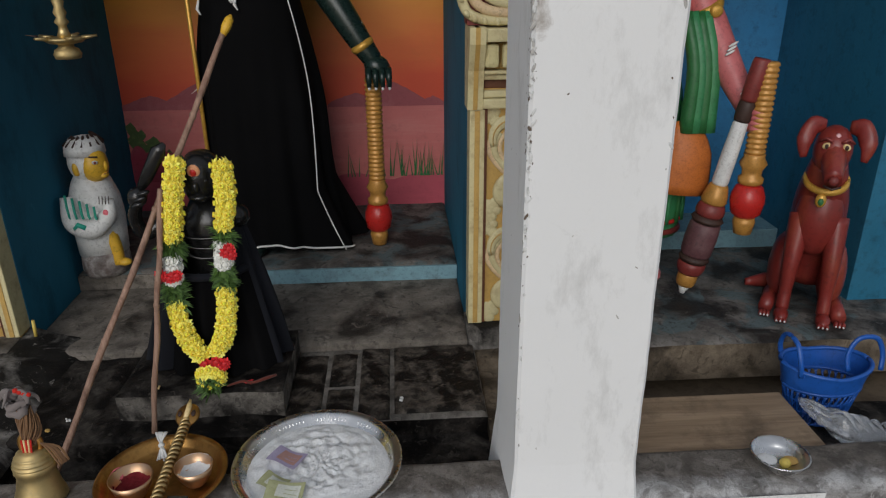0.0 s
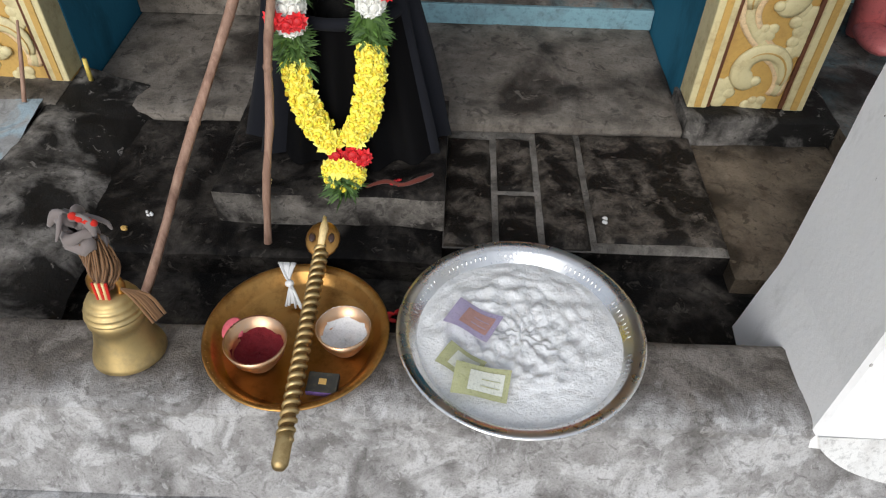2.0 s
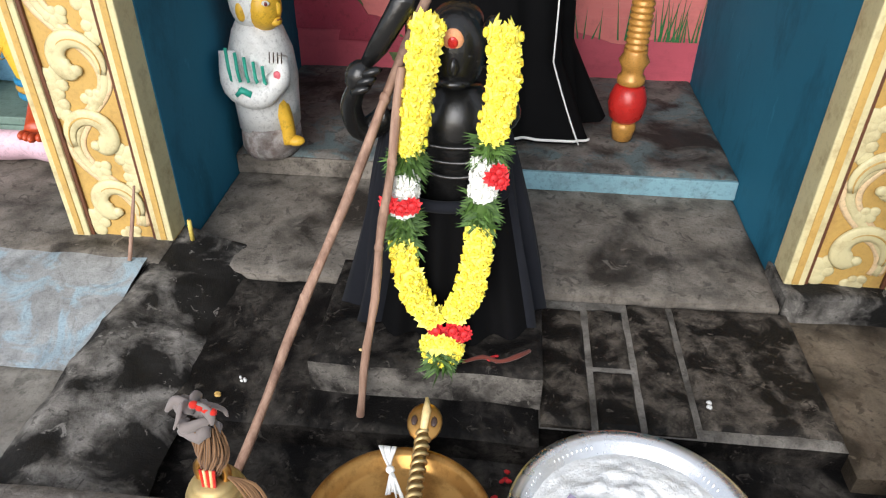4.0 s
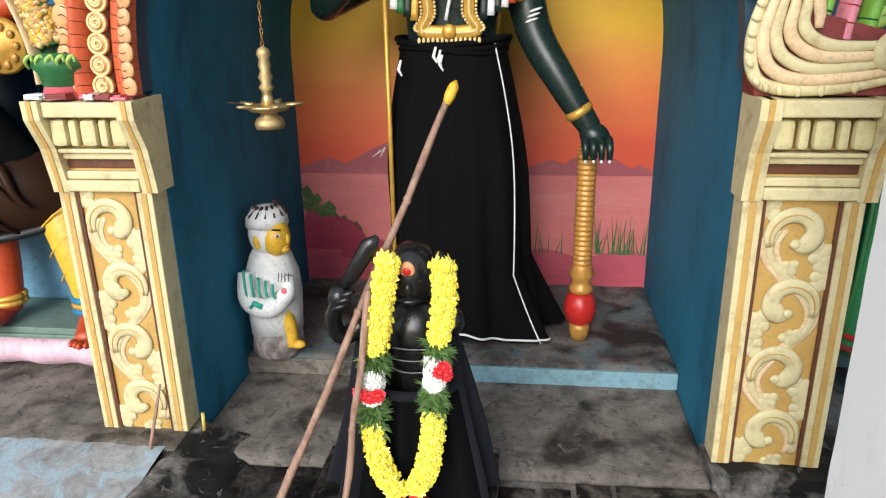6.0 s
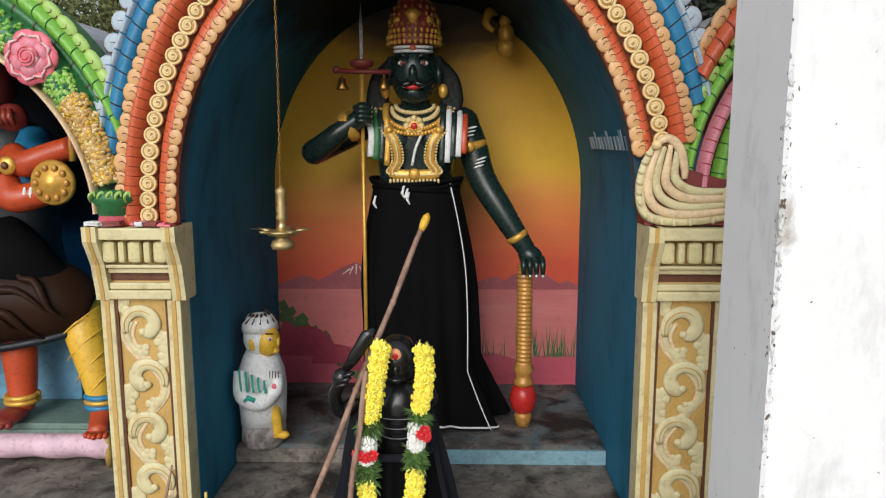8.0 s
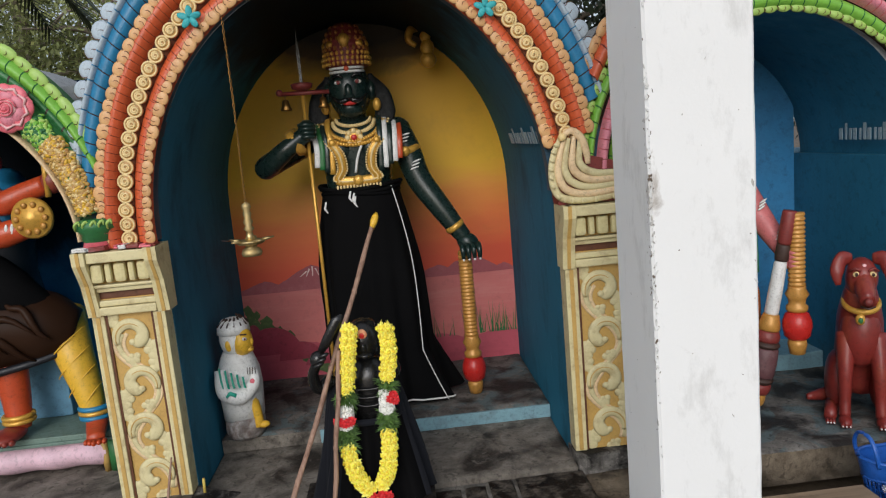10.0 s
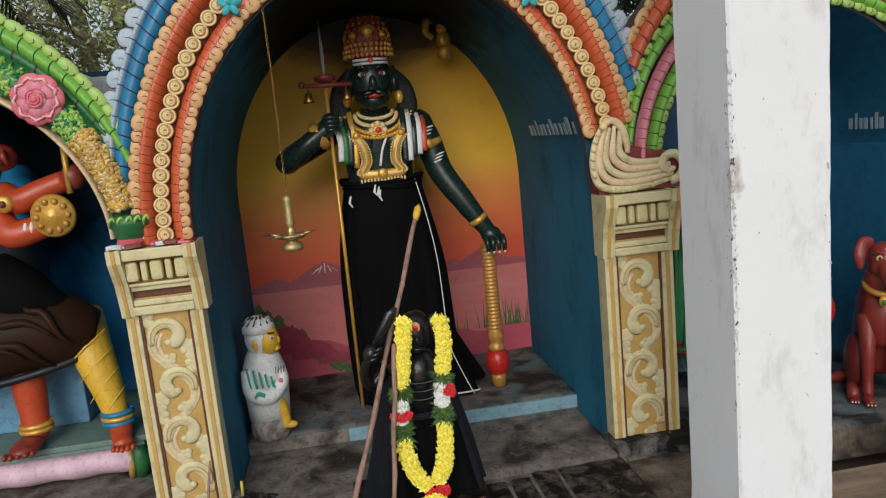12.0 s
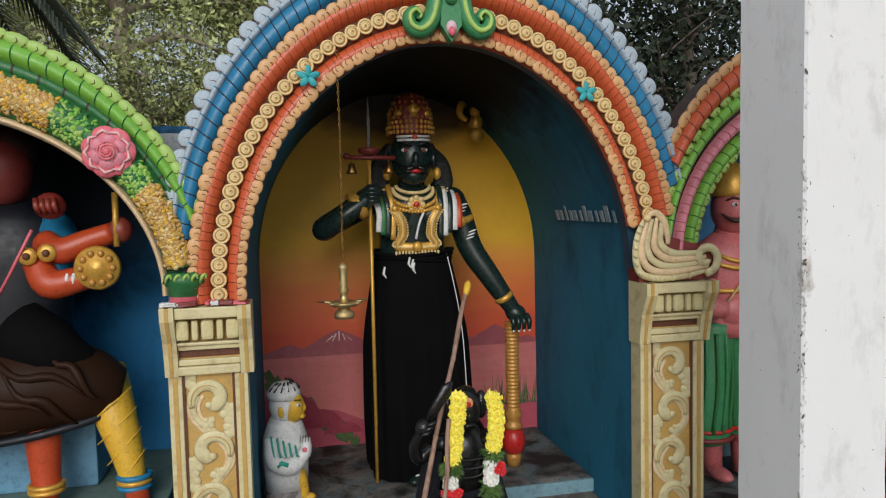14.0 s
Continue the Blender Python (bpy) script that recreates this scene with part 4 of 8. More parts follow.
for th in even_angles((0.905, 1.085), TR, TL, 66):
    piece("outer_lobe", lobe_peach, main, along(*MAIN, (0.907, 1.086), th, AY - 0.033, random.uniform(0.82, 1.14), random.uniform(-0.15, 0.15)))
for th in even_angles((1.0, 1.22), 0.30, math.pi - 0.12, 42):
    piece("lace_lobe", lobe_lace, main, along(*MAIN, (1.008, 1.232), th, AY - 0.004, random.uniform(0.92, 1.06)))


def keystone():
    """Green scrolls with a pendant at the crown."""
    k = thing("keystone", (-0.33, 2.37, 2.30), "green plaster scroll ornament at the arch crown", "ornament", kind="structure")
    for sx in (-1, 1):
        s = Shape()
        pts = [(-0.318 + sx * 0.84 * x, 2.355, z) for x, z in ((0.035, 2.62), (0.05, 2.50), (0.075, 2.40), (0.12, 2.355), (0.165, 2.365), (0.175, 2.40), (0.15, 2.42), (0.128, 2.405), (0.135, 2.39))]
        c = spline(pts, 6)
        s.tube(c, lerps([0.03, 0.034, 0.032, 0.028, 0.022, 0.016, 0.012], len(c)), "green_cloth", 8)
        s.tube([p + Vector((0, -0.026, 0)) for p in c], lerps([0.010, 0.011, 0.008, 0.005], len(c)), "green_pale", 6)
        part("scroll", s, k)
    s = Shape().prism([(-0.318, 2.31), (-0.28, 2.37), (-0.29, 2.62), (-0.346, 2.62), (-0.356, 2.37)], 2.33, 2.38, "green_cloth")
    s.ball((-0.318, 2.325, 2.46), (0.022, 0.012, 0.022), "green_dark")
    s.ball((-0.318, 2.325, 2.53), (0.02, 0.012, 0.03), "green_pale")
    s.ball((-0.318, 2.33, 2.36), (0.020, 0.014, 0.026), "lilac")
    s.ball((-0.318, 2.32, 2.345), (0.013, 0.014, 0.018), "rose")
    part("pendant", s, k)


keystone()

LC, LZ = -2.09, 1.447
left = thing("left_arch", (LC, AY, 1.42), "green and gold moulded plaster arch with a painted rose", "arch", kind="structure")
part("arch_body", arch_ring(LC, LZ, (0.76, 0.637), (0.90, 0.89), AY + 0.01, 2.62, 0.02, math.pi - 0.02, "green_dark"), left, "dark green arch body")
part("rim", arch_strip(LC, LZ, (0.752, 0.628), (0.776, 0.655), AY, 0.03, 0.0, math.pi, 30, "rim_cream", "rim_cream", 1.0), left, "cream inner rim")
part("gold_moulding", arch_strip(LC, LZ, (0.776, 0.655), (0.872, 0.80), AY, 0.055, 0.13, math.pi - 0.13, 40, "green_dark", "green_dark", 0.96), left, "painted garland moulding")
part("groove", arch_strip(LC, LZ, (0.870, 0.798), (0.888, 0.835), AY, 0.008, 0.13, math.pi - 0.13, 30, "green_dark", "dark_line", 1.0), left)
part("green_moulding", arch_strip(LC, LZ, (0.886, 0.832), (0.92, 0.905), AY, 0.035, 0.30, math.pi - 0.3, 40, "green_band", "green_dark", 0.9), left, "bright green segmented moulding")
for th in even_angles((0.93, 0.92), 0.30, math.pi - 0.3, 36):
    piece("green_lobe", lobe_green, left, along(LC, LZ, (0.926, 0.918), th, AY - 0.006, random.uniform(0.92, 1.04)))



def flower_petals(s, c, r, mats, n=3, depth=0.02):
    """A moulded rose of overlapping rounded petals facing the viewer."""
    for k in range(n):
        rr = r * (1 - k / (n + 0.3))
        m = max(4, 7 - k)
        for i in range(m):
            a = 2 * math.pi * (i + 0.4 * k) / m
            s.ball((c[0] + rr * 0.66 * math.cos(a), c[1] - depth * k / n, c[2] + rr * 0.66 * math.sin(a)), (rr * 0.52, depth * 0.55, rr * 0.40), mats[k % len(mats)], (0, -math.degrees(a) + 90, 0), 10, 6)
    s.ball((c[0], c[1] - depth, c[2]), (r * 0.2, depth * 0.6, r * 0.2), mats[0], seg=8, ring=6)


def garland_patch(t0, t1, mats, count, name, label):
    s = Shape()
    for _ in range(count):
        th, v = random.uniform(t0, t1), random.random()
        a, b = 0.786 + 0.076 * v, 0.668 + 0.118 * v
        x, z = ell(LC, LZ, a, b, th)
        hgt = 0.05 * math.sin(math.pi * (0.08 + 0.84 * v)) ** 0.7
        s.ball((x, AY - hgt, z), (random.uniform(0.011, 0.018), 0.009, random.uniform(0.006, 0.009)), random.choice(mats), (0, random.uniform(0, 180), 0), 7, 5)
    part(name, s, left, label)


for a0, a1 in ((0.14, 0.52), (1.0, 1.36), (2.6, 3.0), (1.75, 2.1)):
    garland_patch(a0, a1, ["yellow", "gold_pale", "ochre", "gold_bead", "ochre"], 520, "gold_garland", "yellow and gold petal garland")
for a0, a1 in ((0.52, 0.62), (0.84, 1.0), (1.36, 1.5), (2.1, 2.2), (2.5, 2.6)):
    garland_patch(a0, a1, ["green_band", "green_dark", "green_pale"], 110, "leaf_garland", "green leaf garland")
for th in (0.73, 1.6, 2.35):
    s = Shape()
    x, z = ell(LC, LZ, 0.824, 0.73, th)
    flower_petals(s, (x, AY - 0.046, z), 0.082, ["rose", "pink", "rose_pale"], 3, 0.020)
    s.ball((x, AY - 0.060, z), (0.030, 0.012, 0.030), "rose_pale", seg=16, ring=8)
    coil = [(x + 0.034 * (1 - i / 44) * math.cos(i * 0.5), AY - 0.068 - 0.007 * i / 40, z + 0.034 * (1 - i / 44) * math.sin(i * 0.5)) for i in range(41)]
    s.tube(coil, lerps([0.003, 0.004, 0.003], 41), "rose", 6)
    for i in range(9):
        a = 0.7 * i
        s.tube([(x + 0.058 * math.cos(a), AY - 0.06, z + 0.058 * math.sin(a)), (x + 0.07 * math.cos(a + 0.35), AY - 0.058, z + 0.07 * math.sin(a + 0.35)), (x + 0.062 * math.cos(a + 0.75), AY - 0.06, z + 0.062 * math.sin(a + 0.75))], [0.003, 0.006, 0.003], "rose_pale", 6)
    part("rose_flower", s, left, "pink moulded rose")
s = Shape()
s.lathe([(0.03, 0), (0.055, 0.02), (0.06, 0.05), (0.075, 0.065), (0.07, 0.09), (0.05, 0.10)], (-1.262, AY - 0.005, 1.425), "green_dark", 14)
for i in range(5):
    s.tube(spline([(-1.318 + 0.028 * i, AY - 0.058, 1.488), (-1.312 + 0.028 * i, AY - 0.076, 1.508), (-1.300 + 0.028 * i, AY - 0.070, 1.520), (-1.297 + 0.028 * i, AY - 0.070, 1.505)], 3), lerps([0.003, 0.006, 0.003], 10), "green_pale", 6)
s.lathe([(0.06, -0.01), (0.05, 0.03), (0.06, 0.045)], (-1.262, AY - 0.004, 1.425), "rose", 14)
part("urn", s, left, "green and red moulded urn at the arch foot")

RC, RZ = 1.30, 1.50
right = thing("right_arch", (RC, AY, 1.45), "orange, green and pink moulded plaster arch", "arch", kind="structure")
R0, R1 = 0.05, math.pi - 0.05
part("arch_body", arch_ring(RC, RZ, (0.62, 0.57), (0.80, 0.90), AY + 0.012, 2.62, R0, R1, "dark_line"), right, "dark arch body")
part("inner_moulding", arch_strip(RC, RZ, (0.62, 0.565), (0.665, 0.63), AY, 0.035, R0, R1, 40, "green_band", "green_dark", 0.9), right, "green moulding")
part("pink_moulding", arch_strip(RC, RZ, (0.668, 0.635), (0.712, 0.70), AY, 0.04, R0, R1, 56, "pink", "rose", 0.7), right, "pink rope moulding")
part("green_moulding", arch_strip(RC, RZ, (0.722, 0.715), (0.758, 0.79), AY, 0.035, R0, R1, 40, "green_band", "green_dark", 0.9), right, "green moulding")
part("orange_moulding", arch_strip(RC, RZ, (0.765, 0.80), (0.81, 0.90), AY, 0.04, R0 + 0.4, R1 - 0.4, 34, "orange", "maroon", 0.9), right, "orange moulding")
for th in even_angles((0.82, 0.915), R0 + 0.4, R1 - 0.4, 28):
    piece("orange_lobe", lobe_orange, right, along(RC, RZ, (0.82, 0.917), th, AY - 0.006, random.uniform(0.92, 1.05)))
for th in even_angles((0.765, 0.80), R0 + 0.1, R1 - 0.1, 36):
    piece("green_lobe", lobe_leaf, right, along(RC, RZ, (0.766, 0.795), th, AY - 0.014, random.uniform(0.9, 1.05)))
for th in even_angles((0.62, 0.565), R0 + 0.05, R1 - 0.05, 34):
    piece("inner_lobe", lobe_leaf, right, along(RC, RZ, (0.622, 0.567), th, AY - 0.014, random.uniform(0.9, 1.05)))

# grey plastered roof that shows between the arches
s = Shape().prism([(0.50, 1.46), (0.66, 1.46), (0.69, 1.65), (0.77, 1.85), (0.92, 2.05), (0.95, 2.12), (0.72, 2.10), (0.49, 2.0), (0.47, 1.8)], 2.63, 3.3, "roof_grey")
solid("roof_between_right", s, "pale grey plastered roof between two arches", "roof", "structure")
s = Shape().prism([(-1.26, 1.46), (-1.14, 1.46), (-1.12, 1.7), (-1.07, 1.9), (-1.12, 2.02), (-1.44, 2.02), (-1.28, 1.65)], 2.63, 3.3, "roof_grey")
solid("roof_between_left", s, "pale grey plastered roof between two arches", "roof", "structure")

# ---- columns ----


def leaf_cluster(s, cx, cz, y, r, turn, mat="cream"):
    """A small four-lobed leaf in low relief."""
    for q in range(4):
        a = turn + (-1.2, -0.4, 0.4, 1.2)[q]
        k = 1.0 if q in (1, 2) else 0.78
        s.ball((cx + 0.62 * r * math.cos(a), y + 0.004, cz + 0.62 * r * math.sin(a)), (r * 0.60 * k, 0.005, r * 0.44), mat, (0, -math.degrees(a), 0), 12, 6)
    s.ball((cx, y + 0.004, cz), (r * 0.42, 0.005, r * 0.38), mat, seg=10, ring=5)


def scroll_shape(cx, cz, y, w, h, flip):
    """One comma-shaped scroll in low relief that springs from the winding stem, with its leaves."""
    s = Shape()
    f = -1 if flip else 1

    def curl(r0, r1, a0, a1, n=22):
        return [(cx + f * w * (r0 + (r1 - r0) * i / n) * math.cos(a0 + (a1 - a0) * i / n), y, cz + 0.02 * h + w * (r0 + (r1 - r0) * i / n) * math.sin(a0 + (a1 - a0) * i / n)) for i in range(n + 1)]

    c = curl(0.42, 0.15, -0.45, 4.75)
    s.tube(c, lerps([0.010, 0.016, 0.019, 0.021, 0.022, 0.023, 0.024, 0.027, 0.026, 0.014], len(c)), "cream", 9, 0.30)
    c = [(px, py - 0.0055, pz) for px, py, pz in curl(0.42, 0.24, -0.45, 3.1, 16)]
    s.tube(c, lerps([0.0012, 0.0024, 0.0026, 0.0022, 0.001], len(c)), "ochre", 6, 0.5)
    s.ball((cx + f * w * 0.02, y - 0.001, cz - 0.10 * h), (0.014, 0.008, 0.013), "cream", seg=10, ring=6)
    leaf_cluster(s, cx - f * 0.30 * w, cz - 0.30 * h, y, 0.044, math.pi / 2 + f * 1.3)
    leaf_cluster(s, cx + f * 0.36 * w, cz + 0.44 * h, y, 0.042, -f * 0.3 + (0 if f > 0 else math.pi))
    leaf_cluster(s, cx + f * 0.10 * w, cz - 0.40 * h, y, 0.030, -1.2)
    return s


def stem_shape(cx, z0, ztop, y, w, n):
    """The double winding stem that links the scrolls."""
    s = Shape()
    ph = (ztop - z0) / n
    for off, r, mat in ((-0.014, 0.0085, "rim_cream"), (0.003, 0.0115, "cream"), (0.021, 0.0075, "rim_cream")):
        pts = []
        for i in range(61):
            q = (n - 0.6) * i / 60
            pts.append((cx + (0.385 * w) * math.cos(math.pi * (q - 0.15)) + off * (1 if math.cos(math.pi * q) < 0 else 0.6), y + 0.003, z0 + 0.02 + ph * (q + 0.08)))
        s.tube(pts, r, mat, 7, 0.45)
    return s


def column(x0, x1, z0, label, ztop=1.165):
    yf = 2.395
    col = thing("column", ((x0 + x1) / 2, yf + 0.05, z0), label, "column", "arch columns", "structure")
    w = x1 - x0
    side = w * 0.17
    part("shaft", Shape().box((x0 + 0.004, yf + 0.012, z0 - 0.02), (x1 - 0.004, 2.475, ztop + 0.02), "ochre", 0.003), col, "ochre painted shaft")
    for a, b, q in ((x0, x0 + side, 1), (x1 - side, x1, -1)):
        s = Shape().box((a, yf - 0.002, z0), (b, 2.476, ztop), "cream", 0.004)
        m = (a + b) / 2
        s.box((m - side * 0.17, yf - 0.005, z0 + 0.004), (m + side * 0.17, yf - 0.0015, ztop - 0.004), "ochre", 0.001)
        part("pilaster", s, col, "cream pilaster strip with an ochre line")
    for a in (x0 + side + 0.004, x1 - side - 0.004):
        part("seam", Shape().box((a - 0.005, yf + 0.004, z0), (a + 0.005, yf + 0.013, ztop), "brown_line", 0.001), col, "dark brown line")
    pw, n = w - 2 * side - 0.02, 4
    ph = (ztop - z0) / n
    for i in range(n):
        part("scroll", scroll_shape((x0 + x1) / 2, z0 + ph * (i + 0.5), yf + 0.007, pw, ph, i % 2 == 1), col, "cream scroll relief")
    part("stem", stem_shape((x0 + x1) / 2, z0, ztop, yf + 0.009, pw, n), col, "cream and peach winding stem relief")
    # flared capital
    cx0, cx1 = x0 - 0.008, x1 + 0.022
    zt = 1.412
    for a, b in ((cx0, cx0 + side), (cx1 - side, cx1)):
        s = Shape()
        for q0, q1, mat, out in ((0, 1, "cream", 0.0), (0.36, 0.64, "ochre", 0.003)):
            l, r = a + (b - a) * q0, a + (b - a) * q1
            prof = [(yf - 0.008, ztop), (yf - 0.012, ztop + 0.03), (yf - 0.03, ztop + 0.12), (yf - 0.07, ztop + 0.2), (yf - 0.072, zt)]
            vs = [(x, y - out, z) for x in (l, r) for y, z in prof] + [(x, 2.476, z) for x in (l, r) for z in (ztop, zt)]
            fs = [(i, i + 1, i + 6, i + 5) for i in range(4)] + [(0, 1, 2, 3, 4, 11, 10), (5, 6, 7, 8, 9, 13, 12), (4, 9, 13, 11), (0, 5, 12, 10)]
            s.add(vs, fs, mat, False)
        part("capital_side", s, col, "cream flared capital side")
    s = Shape()
    l, r = cx0 + side, cx1 - side
    s.box((l, yf + 0.01, ztop), (r, 2.476, zt - 0.004), "ochre", 0.002)
    for zz, hh, out, mat in ((ztop + 0.004, 0.03, 0.018, "cream"), (ztop + 0.036, 0.022, 0.008, "cream"), (ztop + 0.062, 0.035, -0.006, "brown_line"), (ztop + 0.09, 0.016, 0.012, "cream"), (ztop + 0.108, 0.012, 0.026, "cream"), (ztop + 0.205, 0.038, 0.06, "cream")):
        s.box((l, yf - out, zz), (r, yf + 0.02, zz + hh), mat, 0.005)
    moulding = part("capital_moulding", s, col, "cream stepped mouldings")
    for i in range(5):
        x = l + (r - l) * (i + 0.5) / 5
        k = 0.105 if i % 2 == 0 else 0.055
        s = Shape().box((x - (r - l) * k, yf - 0.042, ztop + 0.128), (x + (r - l) * k, yf - 0.012, ztop + 0.198), "cream_dull", 0.016)
        part("capital_leaf", s, moulding)
    return col


column(-1.330, -1.065, 0.432, "cream and ochre column with carved scrolls, soot on its edge")
column(0.440, 0.720, 0.422, "cream and ochre column with carved scrolls")
solid("column_base", rough_slab(0.435, 0.80, 2.35, 2.50, 0.421, 0.30, "curb", 14, 6, 0.005), "grey cement column base", "base", "structure")
# broken plaster on top of the left capital
s = Shape()
for k in range(14):
    x, z = random.uniform(-1.32, -1.05), 1.414
    d = random.uniform(0.012, 0.03)
    s.box((x - d, 2.33 + 0.02 * random.random(), z), (x + d, 2.40, z + random.uniform(0.004, 0.014)), random.choice(["white", "rose", "white", "maroon"]), 0.002, 0.003)
solid("plaster_chips", s, "broken pink and white plaster chips on the capital", "rubble", "stuff")


def bracket_scroll():
    """Cream volute that carries the arch feet on the right column."""
    b = thing("scroll_bracket", (0.585, 2.40, 1.414), "cream moulded scroll bracket on the column", "bracket", kind="structure")
    yb = 2.37
    s = Shape()
    s.prism([(0.43, 1.414), (0.77, 1.414), (0.79, 1.50), (0.70, 1.55), (0.45, 1.62), (0.42, 1.5)], yb + 0.01, 2.47, "maroon")
    part("core", s, b, "maroon core")
    bands = [[(0.448, 1.665), (0.418, 1.60), (0.408, 1.52), (0.43, 1.45), (0.50, 1.428), (0.62, 1.432), (0.72, 1.45)],
             [(0.462, 1.66), (0.440, 1.595), (0.432, 1.53), (0.455, 1.475), (0.52, 1.450), (0.63, 1.455), (0.72, 1.470)],
             [(0.480, 1.66), (0.464, 1.60), (0.458, 1.545), (0.48, 1.50), (0.54, 1.474), (0.635, 1.477), (0.715, 1.488)],
             [(0.498, 1.665), (0.490, 1.605), (0.486, 1.555), (0.51, 1.520), (0.56, 1.499), (0.64, 1.499), (0.71, 1.505)],
             [(0.520, 1.66), (0.516, 1.61), (0.514, 1.57), (0.535, 1.54), (0.58, 1.522), (0.64, 1.520), (0.69, 1.525)],
             [(0.455, 1.668), (0.49, 1.685), (0.525, 1.655), (0.542, 1.60), (0.545, 1.56)]]
    for k, pts in enumerate(bands):
        c = spline([(x, yb - 0.003 * (k % 2), z) for x, z in pts], 5)
        s = Shape().tube(c, lerps([0.008, 0.013, 0.0155, 0.015, 0.013, 0.009], len(c)), "rim_cream" if k % 2 else "cream", 8, 0.6)
        s.tube([p + Vector((0.006, 0.002, 0.012)) for p in c], 0.0028, "brown_line", 5)
        part("volute_band", s, b)
    # short leaf tongues across the outer band
    for i in range(12):
        f = i / 11
        q = spline([(x, yb, z) for x, z in bands[0]], 5)[2 + int(f * 24)]
        s = Shape().ball((q.x - 0.004, yb - 0.009, q.z - 0.002), (0.013, 0.007, 0.008), "cream", (0, 20 + 70 * f, 0), 8, 5)
        part("leaf_tongue", s, b)
    sp = spline([(0.71 + 0.062 * (1 - i / 15) * math.cos(-1.6 + i * 0.62), yb - 0.005, 1.50 + 0.062 * (1 - i / 15) * math.sin(-1.6 + i * 0.62)) for i in range(13)], 3)
    s = Shape().tube(sp, lerps([0.017, 0.018, 0.016, 0.012], len(sp)), "cream", 8, 0.7)
    part("volute", s, b)
    part("knob", Shape().ball((0.452, yb - 0.01, 1.665), 0.016, "gold_pale"), b)


bracket_scroll()

# ---- the large standing figure and what it holds ----


def main_statue():
    s = Shape()
    cx, cy = -0.335, 3.16
    # legs and body under the cloth
    s.tube([(cx - 0.06, cy, 0.45), (cx - 0.06, cy, 1.5)], [0.07, 0.1], "statue_black", 10)
    s.tube([(cx + 0.07, cy, 0.45), (cx + 0.06, cy, 1.5)], [0.07, 0.1], "statue_black", 10)
    s.ball((cx - 0.05, cy - 0.13, 0.475), (0.045, 0.10, 0.03), "statue_black")
    # torso
    c = [(cx, cy, z) for z in (1.44, 1.52, 1.60, 1.68, 1.75, 1.80, 1.83)]
    s.tube(c, [0.165, 0.155, 0.16, 0.18, 0.175, 0.12, 0.07], "statue_black", 24, 0.72, (0, -1, 0))
    for sx in (-1, 1):
        s.ball((cx + sx * 0.075, cy - 0.09, 1.69), (0.075, 0.05, 0.055), "statue_black")
        s.ball((cx + sx * 0.19, cy + 0.005, 1.755), (0.075, 0.07, 0.065), "statue_black")
    s.tube([(cx, cy - 0.01, 1.80), (cx, cy - 0.02, 1.88)], [0.065, 0.06], "statue_black", 14)
    # head
    hc = Vector((cx - 0.002, cy - 0.045, 1.955))
    s.ball(hc, (0.098, 0.105, 0.135), "statue_black", seg=24, ring=16)
    s.ball(hc + Vector((0, -0.03, -0.085)), (0.062, 0.07, 0.05), "statue_black")
    s.ball(hc + Vector((0, -0.112, -0.012)), (0.018, 0.022, 0.034), "statue_black")
    s.ball(hc + Vector((0, -0.108, -0.035)), (0.026, 0.018, 0.014), "statue_black")
    for sx in (-1, 1):
        s.ball(hc + Vector((sx * 0.042, -0.088, 0.028)), (0.019, 0.010, 0.010), "white", seg=12, ring=8)
        s.ball(hc + Vector((sx * 0.042, -0.098, 0.028)), (0.009, 0.006, 0.010), "maroon", seg=10, ring=6)
        s.tube(spline([hc + Vector((sx * 0.018, -0.104, 0.046)), hc + Vector((sx * 0.045, -0.10, 0.06)), hc + Vector((sx * 0.075, -0.076, 0.044))], 4), [0.004, 0.006, 0.007, 0.008, 0.008, 0.007, 0.006, 0.004, 0.002], "stone_black", 6)
        s.tube(spline([hc + Vector((sx * 0.006, -0.118, -0.05)), hc + Vector((sx * 0.045, -0.11, -0.055)), hc + Vector((sx * 0.085, -0.075, -0.025))], 4), [0.008, 0.011, 0.012, 0.012, 0.011, 0.009, 0.007, 0.005, 0.002], "stone_black", 7)
        s.tube([hc + Vector((sx * 0.034, -0.108, -0.068)), hc + Vector((sx * 0.040, -0.112, -0.048))], [0.006, 0.001], "white", 6)
        s.ball(hc + Vector((sx * 0.10, -0.01, -0.01)), (0.018, 0.03, 0.045), "statue_black")
        s.ball(hc + Vector((sx * 0.118, -0.01, -0.075)), (0.02, 0.02, 0.03), "gold")
        # hair falling behind the ears
        for k in range(5):
            s.tube(spline([hc + Vector((sx * 0.09, 0.02 + 0.015 * k, 0.06)), hc + Vector((sx * (0.125 + 0.008 * k), 0.03, -0.02)), hc + Vector((sx * (0.13 + 0.012 * k), 0.02, -0.11)), hc + Vector((sx * (0.115 + 0.014 * k), 0.0, -0.16))], 4), lerps([0.020, 0.024, 0.024, 0.008], 13), "hair_black", 6)
    s.ball(hc + Vector((0, -0.106, -0.066)), (0.032, 0.012, 0.010), "red", seg=12, ring=6)
    for k in range(3):
        z = 0.074 + 0.017 * k
        s.tube([hc + Vector((x, -0.100 * math.sqrt(max(0.05, 1 - (x / 0.105) ** 2)) + 0.012 * k - 0.002, z)) for x in (-0.075, -0.05, -0.025, 0, 0.025, 0.05, 0.075)], 0.0065, "white", 6)
    s.ball(hc + Vector((0, -0.104, 0.085)), (0.012, 0.006, 0.014), "skin_orange", seg=10, ring=6)
